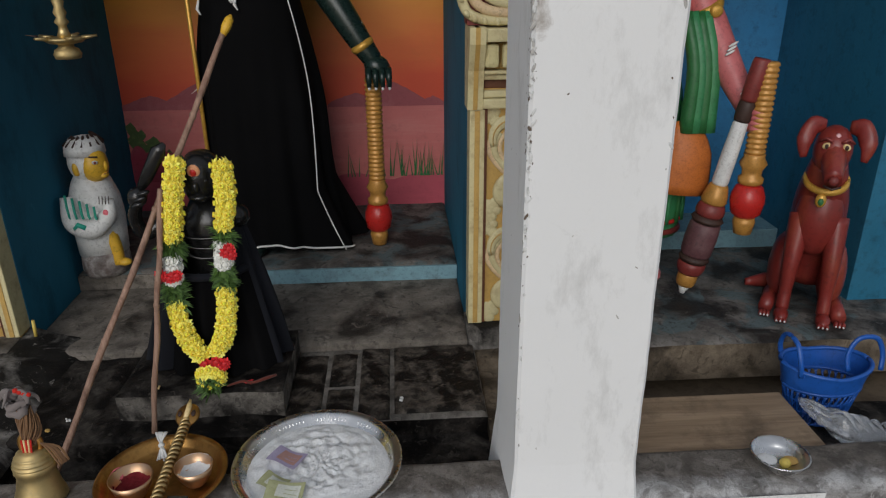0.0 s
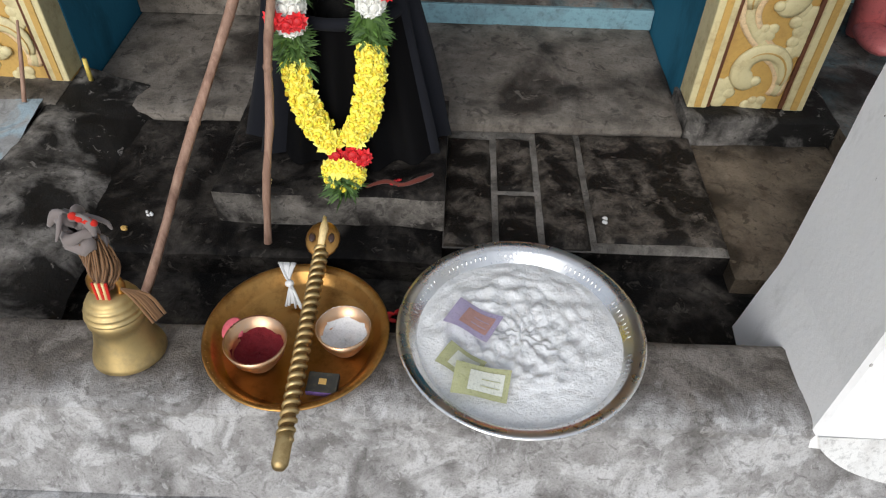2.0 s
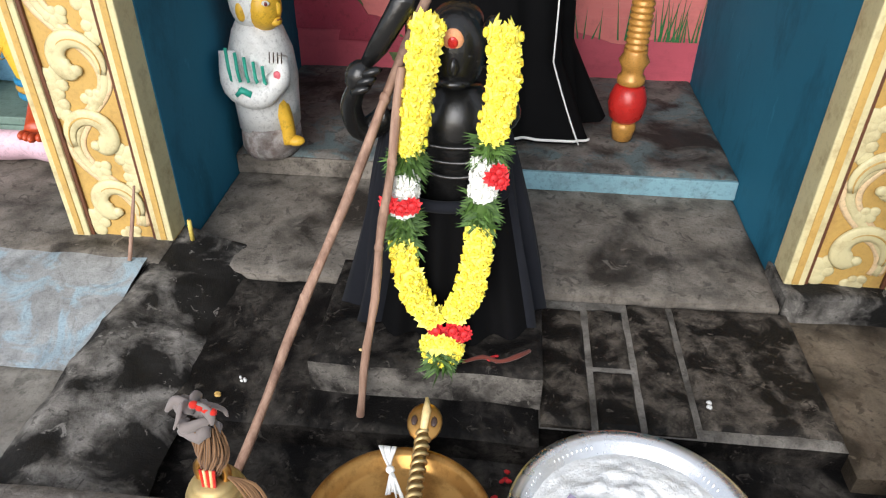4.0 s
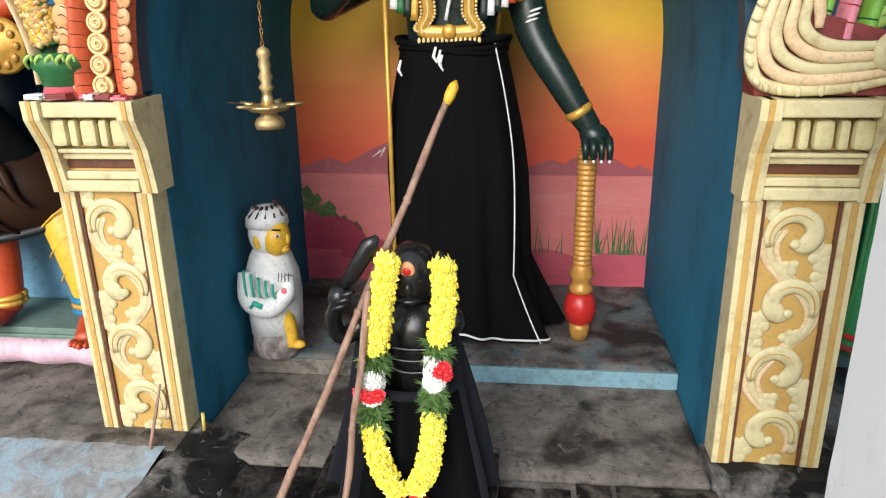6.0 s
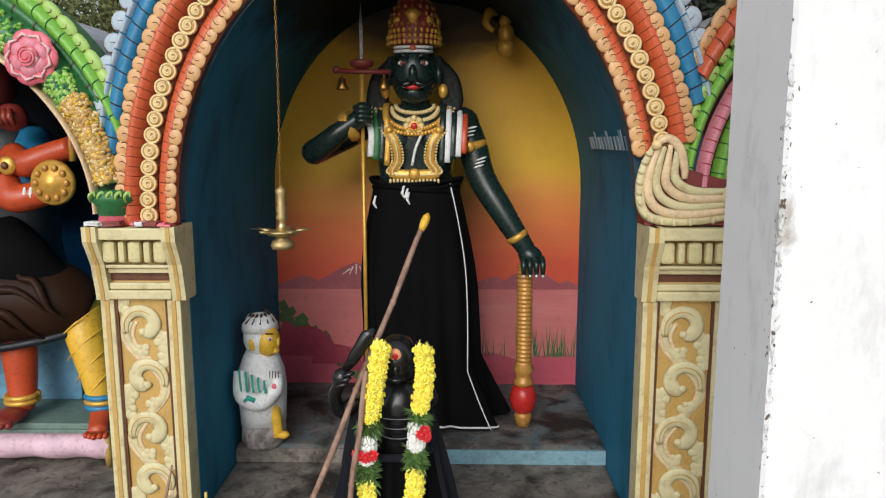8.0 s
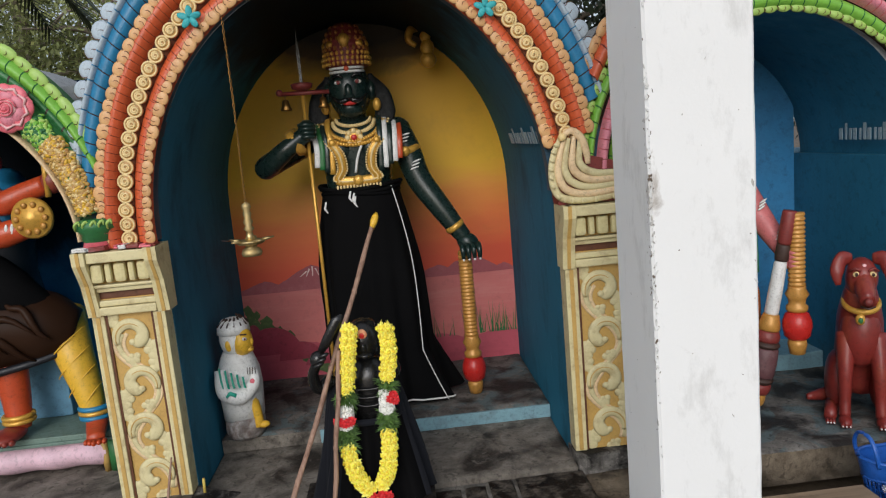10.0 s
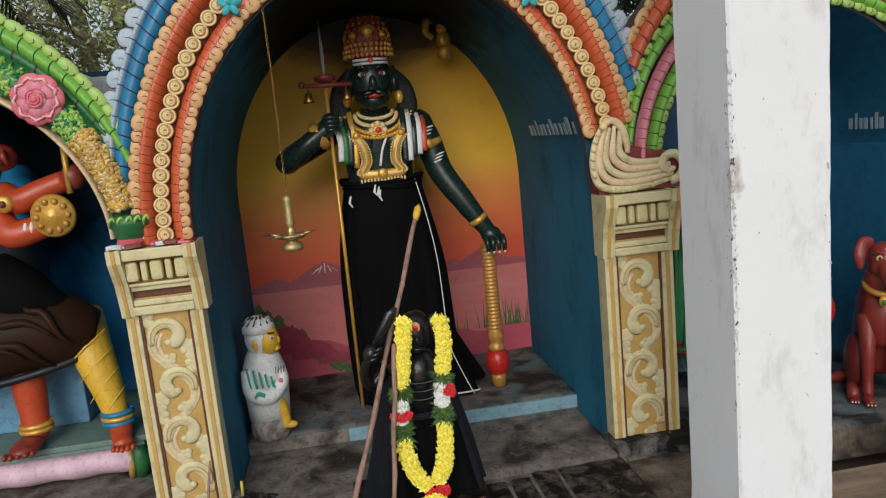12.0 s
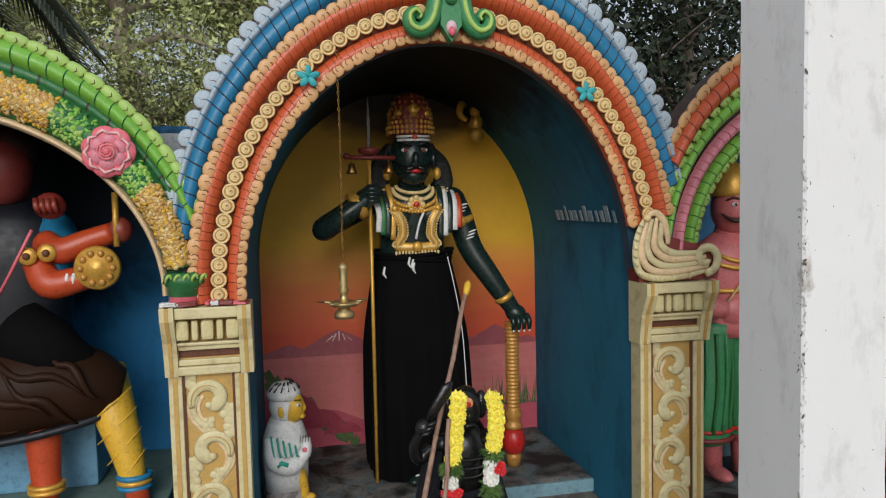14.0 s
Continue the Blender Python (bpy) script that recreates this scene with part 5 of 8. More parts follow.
    # crown
    s.lathe([(0.097, 0.10), (0.104, 0.115), (0.104, 0.135), (0.098, 0.15), (0.096, 0.19), (0.088, 0.23), (0.07, 0.27), (0.04, 0.295), (0.0, 0.305)], (hc.x, hc.y + 0.012, hc.z), "maroon", 28)
    for zz, rr, num in ((0.113, 0.107, 30), (0.135, 0.108, 30), (0.158, 0.101, 26), (0.18, 0.100, 22), (0.222, 0.092, 20), (0.25, 0.08, 16), (0.275, 0.062, 12)):
        for i in range(num):
            a = 2 * math.pi * i / num
            s.ball((hc.x + rr * math.cos(a), hc.y + 0.012 + rr * math.sin(a), hc.z + zz), (0.008, 0.008, 0.010), "gold" if zz < 0.17 else "crown_gold", seg=7, ring=5)
    for i in range(8):
        a = -math.pi / 2 + 2 * math.pi * i / 8
        s.ball((hc.x + 0.094 * math.cos(a), hc.y + 0.012 + 0.094 * math.sin(a), hc.z + 0.198), (0.02, 0.014, 0.018), "gold", (0, 0, math.degrees(a) + 90), 10, 6)
    s.lathe([(0.0, -0.006), (0.026, -0.004), (0.026, 0.004), (0.012, 0.01), (0.0, 0.012)], (hc.x, hc.y - 0.088, hc.z + 0.215), "gold", 14, Matrix.Rotation(radians(80), 4, "X"))
    # necklaces and the long gold harness
    for r, z, d, num, br in ((0.078, 1.822, 0.035, 22, 0.009), (0.095, 1.81, 0.06, 26, 0.011), (0.118, 1.80, 0.085, 30, 0.011), (0.14, 1.795, 0.10, 32, 0.010)):
        for i in range(num):
            a = math.pi * (1.0 + i / (num - 1))
            s.ball((cx + r * math.cos(a), cy - 0.045 + r * 0.75 * math.sin(a), z + d * (math.sin(a) * 0.9)), br, "gold_pale" if r < 0.1 else "gold", seg=7, ring=5)
    for sx in (-1, 1):
        c = spline([(cx + sx * 0.14, cy - 0.06, 1.81), (cx + sx * 0.115, cy - 0.12, 1.73), (cx + sx * 0.075, cy - 0.145, 1.67), (cx + sx * 0.066, cy - 0.135, 1.60), (cx + sx * 0.088, cy - 0.122, 1.55), (cx, cy - 0.128, 1.54)], 6)
        s.tube(c, lerps([0.022, 0.026, 0.020, 0.020, 0.024, 0.022], len(c)), "gold", 8, 0.45)
        for q in range(0, len(c), 1):
            for off in (-0.022, 0.022):
                s.ball(c[q] + Vector((off, -0.006, 0)), 0.0052, "gold_pale", seg=6, ring=4)
        s.tube([p + Vector((0, -0.008, 0)) for p in c], lerps([0.006, 0.006, 0.004, 0.005], len(c)), "gold_pale", 6)
        for i in range(7):
            s.ball((cx + sx * 0.015 * (i + 0.5), cy - 0.133, 1.518 - 0.0 * i), (0.006, 0.006, 0.010), "gold_pale", seg=7, ring=5)
        s.ball((cx + sx * 0.10, cy - 0.142, 1.72), (0.016, 0.01, 0.016), "gold", seg=10, ring=6)
    s.ball((cx, cy - 0.125, 1.738), (0.042, 0.012, 0.042), "gold", seg=18, ring=8)
    for i in range(8):
        a = 2 * math.pi * i / 8
        s.ball((cx + 0.03 * math.cos(a), cy - 0.135, 1.738 + 0.03 * math.sin(a)), (0.013, 0.006, 0.013), "gold_pale", seg=8, ring=5)
    s.ball((cx, cy - 0.142, 1.738), (0.014, 0.006, 0.014), "red", seg=10, ring=6)
    s.ball((cx, cy - 0.138, 1.545), (0.024, 0.012, 0.024), "gold", seg=12, ring=8)
    s.tube(spline([(cx + 0.03, cy - 0.15, 1.70), (cx + 0.008, cy - 0.152, 1.65), (cx - 0.008, cy - 0.15, 1.58)], 4), 0.006, "white", 6)
    # striped shawl over both shoulders
    for sx, mats, ln in ((-1, ["gold", "statue_black", "green_dark", "white"], 0.25), (1, ["statue_black", "white", "statue_black", "white", "skin_orange"], 0.25)):
        for k, mt in enumerate(mats):
            x0 = cx + sx * (0.115 + 0.022 * k)
            c = [(x0 - sx * 0.01, cy + 0.06, 1.815 - 0.006 * k), (x0, cy - 0.02, 1.835 - 0.010 * k), (x0 + sx * 0.002, cy - 0.10, 1.79 - 0.008 * k), (x0 + sx * (0.0 if sx > 0 else -0.01), cy - 0.135, 1.70), (x0 - 0.004 * sx, cy - 0.14, 1.60 + 0.012 * k - (ln - 0.23))]
            c = spline(c, 5)
            s.tube(c, 0.0135, mt, 7, 0.3)
    # the arm that holds the spear
    s.tube(spline([(cx - 0.19, cy, 1.765), (cx - 0.30, cy - 0.02, 1.70), (cx - 0.41, cy - 0.05, 1.64), (cx - 0.40, cy - 0.10, 1.64), (cx - 0.31, cy - 0.15, 1.705), (cx - 0.215, cy - 0.145, 1.77)], 5), lerps([0.066, 0.062, 0.056, 0.052, 0.05, 0.046, 0.040, 0.034], 26), "statue_black", 14)
    s.ball((cx - 0.205, cy - 0.135, 1.785), (0.042, 0.045, 0.05), "statue_black")
    for k in range(4):
        s.tube(spline([(cx - 0.235, cy - 0.165, 1.755 + 0.018 * k), (cx - 0.205, cy - 0.185, 1.757 + 0.018 * k), (cx - 0.17, cy - 0.165, 1.755 + 0.018 * k)], 3), 0.011, "statue_black", 7)
        s.ball((cx - 0.168, cy - 0.165, 1.756 + 0.018 * k), 0.006, "white", seg=7, ring=5)
    s.lathe([(0.056, -0.022), (0.062, -0.01), (0.062, 0.01), (0.056, 0.022)], (cx - 0.262, cy - 0.125, 1.735), "gold", 16, Matrix.Rotation(radians(58), 4, "Y"))
    s.lathe([(0.070, -0.02), (0.076, 0.0), (0.070, 0.02)], (cx - 0.26, cy - 0.01, 1.735), "gold", 16, Matrix.Rotation(radians(62), 4, "Y"))
    # the arm that rests on the mace
    s.tube(spline([(cx + 0.19, cy, 1.76), (cx + 0.235, cy - 0.01, 1.66), (cx + 0.28, cy - 0.03, 1.52), (cx + 0.36, cy - 0.06, 1.39), (cx + 0.43, cy - 0.08, 1.28), (cx + 0.465, cy - 0.085, 1.23)], 5), lerps([0.068, 0.066, 0.060, 0.056, 0.05, 0.042, 0.038], 26), "statue_black", 14)
    s.ball((cx + 0.48, cy - 0.09, 1.205), (0.056, 0.05, 0.045), "statue_black", (0, 35, 0))
    for k in range(4):
        x = cx + 0.445 + 0.026 * k
        s.tube(spline([(x, cy - 0.125, 1.20), (x + 0.002, cy - 0.155, 1.175), (x + 0.003, cy - 0.15, 1.135)], 3), lerps([0.014, 0.013, 0.009], 7), "statue_black", 7)
        s.ball((x + 0.003, cy - 0.155, 1.132), (0.006, 0.005, 0.008), "white", seg=7, ring=5)
    s.lathe([(0.044, -0.014), (0.05, 0), (0.044, 0.014)], (cx + 0.425, cy - 0.08, 1.285), "gold", 16, Matrix.Rotation(radians(-32), 4, "Y"))
    s.lathe([(0.066, -0.016), (0.072, 0), (0.066, 0.016)], (cx + 0.232, cy - 0.012, 1.655), "gold", 16, Matrix.Rotation(radians(-16), 4, "Y"))
    s.ball((cx + 0.225, cy - 0.085, 1.655), (0.022, 0.012, 0.024), "gold")
    for bx, bz, q in ((0.262, 1.575, -18), (0.40, 1.325, -40), (0.222, 1.70, -12)):
        for k in range(3):
            s.ball((cx + bx + 0.006 * k, cy - 0.085, bz + 0.016 * k), (0.024, 0.006, 0.0045), "white", (0, q, 0), 8, 5)
    for k in range(3):
        s.ball((cx - 0.345 + 0.012 * k, cy - 0.155 + 0.002 * k, 1.69), (0.0045, 0.006, 0.020), "white", (0, 20, 0), 8, 5)
    return solid("guardian_statue", s, "black painted guardian statue with gold ornaments and red crown", "statue", base=(cx, cy, 0.45))


main_statue()


def skirt_wave(a, r, z):
    return 1 + (0.05 + 0.05 * (1.5 - z)) * (0.5 * math.sin(9 * a + 2 * z) + 0.35 * math.sin(17 * a - 3 * z) + 0.3 * math.sin(5 * a)) * min(1, max(0, (1.46 - z) * 2.5))


def main_skirt():
    cl = thing("skirt_cloth", (-0.33, 3.16, 0.46), "black cotton cloth with a white border wrapped round the statue", "cloth")
    s = Shape()

    def fn(u, v):
        a = 2 * math.pi * u
        z = 1.505 - 1.03 * v
        r = 0.178 + 0.055 * math.sin(min(1, v * 2.2) * math.pi / 2) + 0.03 * v
        w = skirt_wave(a, r, z)
        x = -0.335 + r * w * math.cos(a) + 0.035 * v * v
        y = 3.16 + 0.78 * r * w * math.sin(a)
        if -0.9 < math.atan2(math.sin(a), math.cos(a)) < 0.2:
            x += 0.10 * max(0, v - 0.75) * 4 * math.cos(a * 1.2)
        return (x, y, max(0.462, z + 0.02 * math.sin(3 * a) * v))

    s.grid(fn, 96, 40, "black_cloth", close=True)
    part("fabric", s, cl)
    s = Shape()
    for k in range(3):
        s.tube([(-0.335 + (0.18 + 0.006 * k) * math.cos(a), 3.16 + 0.145 * math.sin(a), 1.485 + 0.014 * k + 0.010 * math.sin(2 * a + k)) for a in [2 * math.pi * i / 32 for i in range(33)]], 0.010, "black_cloth", 8)
    part("waist_fold", s, cl)
    # white border down the open edge and along the hem
    e = [Vector(fn(0.895 + 0.02 * math.sin(v * 5), v)) for v in [i / 40 for i in range(41)]]
    s = Shape().tube([p + Vector((0.004, -0.01, 0)) for p in e], 0.0026, "white_cloth", 6)
    part("border", s, cl, "thin white border")
    hem = [Vector(fn(0.70 + 0.21 * i / 30, 0.995)) + Vector((0.0, -0.006, 0.008)) for i in range(31)]
    part("hem", Shape().tube(hem, 0.0045, "white_cloth", 6), cl, "white hem")
    s = Shape()
    for k, (x, z) in enumerate(((-0.36, 1.49), (-0.375, 1.50), (-0.355, 1.475), (-0.49, 1.46))):
        s.tube([(x, 3.0, z), (x - 0.008, 2.995, z - 0.03), (x + 0.004, 2.99, z - 0.05)], [0.004, 0.006, 0.003], "white_cloth", 6)
    part("knot", s, cl, "white knotted thread ends")["kind"] = "stuff"


main_skirt()


def mace(x, y, z0, z1, name, label, bx=0.0):
    mc = thing(name, (x, y, z0), label, "mace")
    h = z1 - z0

    def at(f):
        return (x + bx * f, y, z0 + h * f)

    c = at(0)
    part("tip", Shape().lathe([(0.008, 0), (0.03, 0.008), (0.038, 0.05), (0.034, 0.07)], c, "mace_gold", 20), mc)
    part("ball", Shape().lathe([(0.03, 0.065), (0.05, 0.085), (0.058, 0.125), (0.056, 0.15), (0.045, 0.18), (0.03, 0.19)], c, "red", 24), mc, "glossy red ball")
    s = Shape().lathe([(0.034, 0.188), (0.042, 0.195), (0.042, 0.212), (0.032, 0.22), (0.034, 0.24), (0.046, 0.262), (0.034, 0.285), (0.036, 0.295)], c, "mace_gold", 20)
    part("collar", s, mc, "gold collar")
    s = Shape()
    prof = []
    zz = 0.295
    while zz < h - 0.02:
        prof += [(0.028, zz), (0.034, zz + 0.006), (0.034, zz + 0.012), (0.028, zz + 0.0175)]
        zz += 0.018
    prof += [(0.034, h - 0.01), (0.03, h)]
    s.lathe(prof, c, "mace_gold", 18)
    part("shaft", s, mc, "ribbed gold shaft")
    return mc


mace(0.125, 3.075, 0.452, 1.165, "mace", "gold ribbed mace with a red ball standing on the floor")


def spear():
    sp = thing("spear", (-0.545, 3.055, 0.452), "gold painted spear with a cross tray and small bells", "spear")
    part("pole", Shape().tube([(-0.545, 3.055, 0.452), (-0.543, 3.04, 1.94)], 0.0085, "gold", 10), sp)
    s = Shape().tube([(-0.645, 3.04, 1.955), (-0.425, 3.04, 1.95)], 0.010, "maroon", 8)
    s.ball((-0.645, 3.04, 1.96), 0.016, "maroon", seg=8, ring=6)
    part("crossbar", s, sp, "dark red crossbar")
    part("cup", Shape().lathe([(0.02, 0), (0.045, 0.012), (0.05, 0.03), (0.035, 0.035)], (-0.543, 3.04, 1.962), "maroon", 16), sp, "dark red cup")
    part("blade", Shape().prism([(-0.549, 1.99), (-0.537, 1.99), (-0.536, 2.12), (-0.543, 2.24), (-0.550, 2.12)], 3.034, 3.046, "stone_black"), sp, "dark iron blade")
    for x in (-0.622, -0.455):
        s = Shape().lathe([(0.004, 0.045), (0.014, 0.04), (0.018, 0.015), (0.026, 0.0), (0.022, -0.004)], (x, 3.04, 1.885), "brass", 14)
        s.tube([(x, 3.04, 1.925), (x, 3.04, 1.95)], 0.003, "brass", 5)
        part("small_bell", s, sp, "small brass bell")


spear()


def wall_figure():
    s = Shape()
    s.tube(spline([(0.075, 3.62, 2.24), (0.03, 3.50, 2.26), (-0.02, 3.40, 2.24), (-0.035, 3.38, 2.19), (0.0, 3.38, 2.16)], 5), lerps([0.016, 0.02, 0.022, 0.018, 0.012], 21), "gold", 8)
    s.ball((0.05, 3.40, 2.205), (0.028, 0.026, 0.028), "gold")
    s.ball((0.055, 3.40, 2.15), (0.035, 0.03, 0.045), "gold")
    s.ball((0.055, 3.40, 2.09), (0.042, 0.035, 0.04), "gold")
    s.tube([(0.075, 3.62, 2.16), (0.06, 3.42, 2.15)], 0.014, "gold", 8)
    return solid("bracket_ornament", s, "small gilded bracket ornament fixed to the back wall", "ornament", base=(0.06, 3.62, 2.16))


wall_figure()

# ---- small oiled idol with its garland ----
M["faded_rope"] = cloth("faded_red_cloth", (0.13, 0.035, 0.025), 0.5)
M["brass_dark"] = metal("dark_brass", (0.27, 0.17, 0.07), 0.5, 0.7, (0.04, 0.022, 0.01), 60.0)
M["plinth_face"] = concrete("plinth_cement", (0.25, 0.228, 0.20), (0.10, 0.09, 0.078), 0.9, (0.012, 0.010, 0.009), None, 0.47, 0.60, scale=10.0, flake=0.6, flake_at=0.58, speck_low=0.7, gloss=0.2)
plinth = rough_slab(-0.612, -0.138, 1.995, 2.355, 0.447, 0.355, "soot", 24, 16, 0.004, side="plinth_face")
s = Shape().tube(spline([(-0.30, 2.015, 0.452), (-0.26, 2.03, 0.456), (-0.225, 2.018, 0.459), (-0.19, 2.035, 0.461), (-0.165, 2.06, 0.455)], 5), lerps([0.003, 0.005, 0.004, 0.006, 0.004], 21), "faded_rope", 7)
solid("red_rope", s, "faded dull red cloth rope on the plinth", "rope", base=(-0.23, 2.03, 0.45))
solid("plinth", plinth, "low sooty cement plinth under the idol", "plinth", "structure")


def small_idol():
    s = Shape()
    cx, cy = -0.335, 2.19
    s.tube([(cx, cy, 0.45), (cx, cy, 0.62), (cx, cy, 0.80), (cx, cy, 0.90), (cx, cy, 0.965)], [0.09, 0.075, 0.065, 0.078, 0.045], "stone_black", 16, 0.75)
    s.ball((cx - 0.002, cy - 0.02, 1.035), (0.054, 0.055, 0.072), "stone_black", seg=20, ring=14)
    s.ball((cx - 0.002, cy - 0.072, 1.022), (0.011, 0.013, 0.018), "stone_black")
    s.ball((cx - 0.002, cy - 0.06, 0.99), (0.028, 0.018, 0.010), "stone_black")
    s.ball((cx, cy + 0.0, 1.082), (0.044, 0.05, 0.028), "stone_black")
    for sx in (-1, 1):
        s.ball((cx + sx * 0.06, cy, 1.04), (0.022, 0.025, 0.05), "stone_black")
        s.ball((cx + sx * 0.022, cy - 0.062, 1.038), (0.010, 0.006, 0.006), "stone_black")
        s.ball((cx + sx * 0.082, cy, 0.915), (0.036, 0.04, 0.036), "stone_black")
    s.ball((cx - 0.003, cy - 0.067, 1.065), (0.018, 0.009, 0.022), "tikka_orange", (12, 0, 0), 14, 8)
    s.ball((cx - 0.003, cy - 0.075, 1.064), (0.009, 0.004, 0.011), "red", (12, 0, 0), 10, 6)
    # the raised arm with a short sword
    s.tube(spline([(cx - 0.12, cy - 0.01, 0.905), (cx - 0.17, cy - 0.03, 0.88), (cx - 0.185, cy - 0.05, 0.93), (cx - 0.165, cy - 0.07, 0.985)], 5), lerps([0.026, 0.022, 0.020, 0.016], 16), "stone_black", 10)
    s.ball((cx - 0.16, cy - 0.075, 1.0), (0.026, 0.026, 0.03), "stone_black", (0, 20, 0))
    for k in range(3):
        s.ball((cx - 0.155 + 0.01 * k, cy - 0.098, 0.985 + 0.016 * k), (0.02, 0.01, 0.008), "stone_black", (0, -20, 0), 8, 5)
    s.tube([(cx - 0.15, cy - 0.08, 1.02), (cx - 0.125, cy - 0.085, 1.055), (cx - 0.08, cy - 0.09, 1.13), (cx - 0.062, cy - 0.09, 1.15)], [0.010, 0.017, 0.020, 0.006], "stone_black", 8, 0.5)
    for z, r in ((0.86, 0.06), (0.83, 0.05), (0.89, 0.07)):
        s.tube([(cx + r * math.cos(a), cy - 0.068, z - 0.02 * math.sin(a)) for a in [math.pi * i / 10 for i in range(11)]], 0.005, "stone_black", 6)
    return solid("stone_idol", s, "small oiled black stone idol with a raised sword", "statue", base=(cx, cy, 0.45))


M["tikka_orange"] = paint("orange_sandal_paste", (0.80, 0.36, 0.18), 0.3, None, 0.7, scale=60)
small_idol()


def idol_robe():
    cl = thing("robe_cloth", (-0.35, 2.19, 0.45), "faded black cotton robe draped round the idol", "cloth")

    def fn(u, v):
        a = math.pi * (-0.28 + 1.56 * u)
        z = 0.90 - 0.445 * v
        r = 0.108 + 0.085 * v ** 0.8
        w = 1 + (0.03 + 0.085 * v) * (math.sin(13 * a + 2 * v) + 0.7 * math.sin(23 * a + v) + 0.4 * math.sin(37 * a))
        return (-0.355 + r * w * math.cos(a), 2.20 + 0.62 * r * w * math.sin(a), z)

    part("fabric", Shape().grid(fn, 90, 24, "navy_cloth"), cl)
    s = Shape()

    def front(u, v):
        x = -0.45 + 0.22 * u
        z = 0.76 - 0.305 * v
        return (x + (u - 0.5) * 0.12 * v, 2.105 - 0.035 * v + 0.012 * math.sin(u * 26) * (0.3 + v) + 0.05 * (2 * u - 1) ** 2, z)

    s.grid(front, 40, 14, "black_cloth")
    part("front_panel", s, cl)
    belt = Shape().tube([(-0.35 + 0.118 * math.cos(a), 2.19 + 0.10 * math.sin(a), 0.765) for a in [2 * math.pi * i / 30 for i in range(31)]], 0.012, "navy_cloth", 8)
    part("belt", belt, cl, "dark cloth belt")


idol_robe()


def blossom_mesh(name, mat, r, rows=3):
    """A small many-petalled blossom of thin pointed petals."""
    s = Shape()
    for k in range(rows):
        m = 11 - 2 * k
        el = radians(10 + 68 * k / (rows - 1))
        ln = r * (1 - 0.2 * k)
        for i in range(m):
            a = 2 * math.pi * (i + 0.5 * k) / m + random.uniform(-0.15, 0.15)
            d = Vector((math.cos(a) * math.cos(el), math.sin(a) * math.cos(el), math.sin(el)))
            t = Vector((-math.sin(a), math.cos(a), 0))
            b = d * ln * 0.18
            tip = d * ln * random.uniform(0.88, 1.08) + Vector((0, 0, -0.15 * ln))
            mid = d * ln * 0.62 + Vector((0, 0, 0.06 * ln))
            w = ln * 0.27
            s.add([b, mid + t * w, tip, mid - t * w], [(0, 1, 2), (0, 2, 3)], mat, False)
    s.ball((0, 0, r * 0.10), (r * 0.5, r * 0.5, r * 0.38), mat, seg=7, ring=5)
    if mat == "petal_yellow":
        for i in range(7):
            a = 2 * math.pi * i / 7
            s.ball((r * 0.15 * math.cos(a), r * 0.15 * math.sin(a), r * 0.58), (r * 0.12, r * 0.12, r * 0.12), "petal_centre", seg=5, ring=4)
    return s.mesh(name)


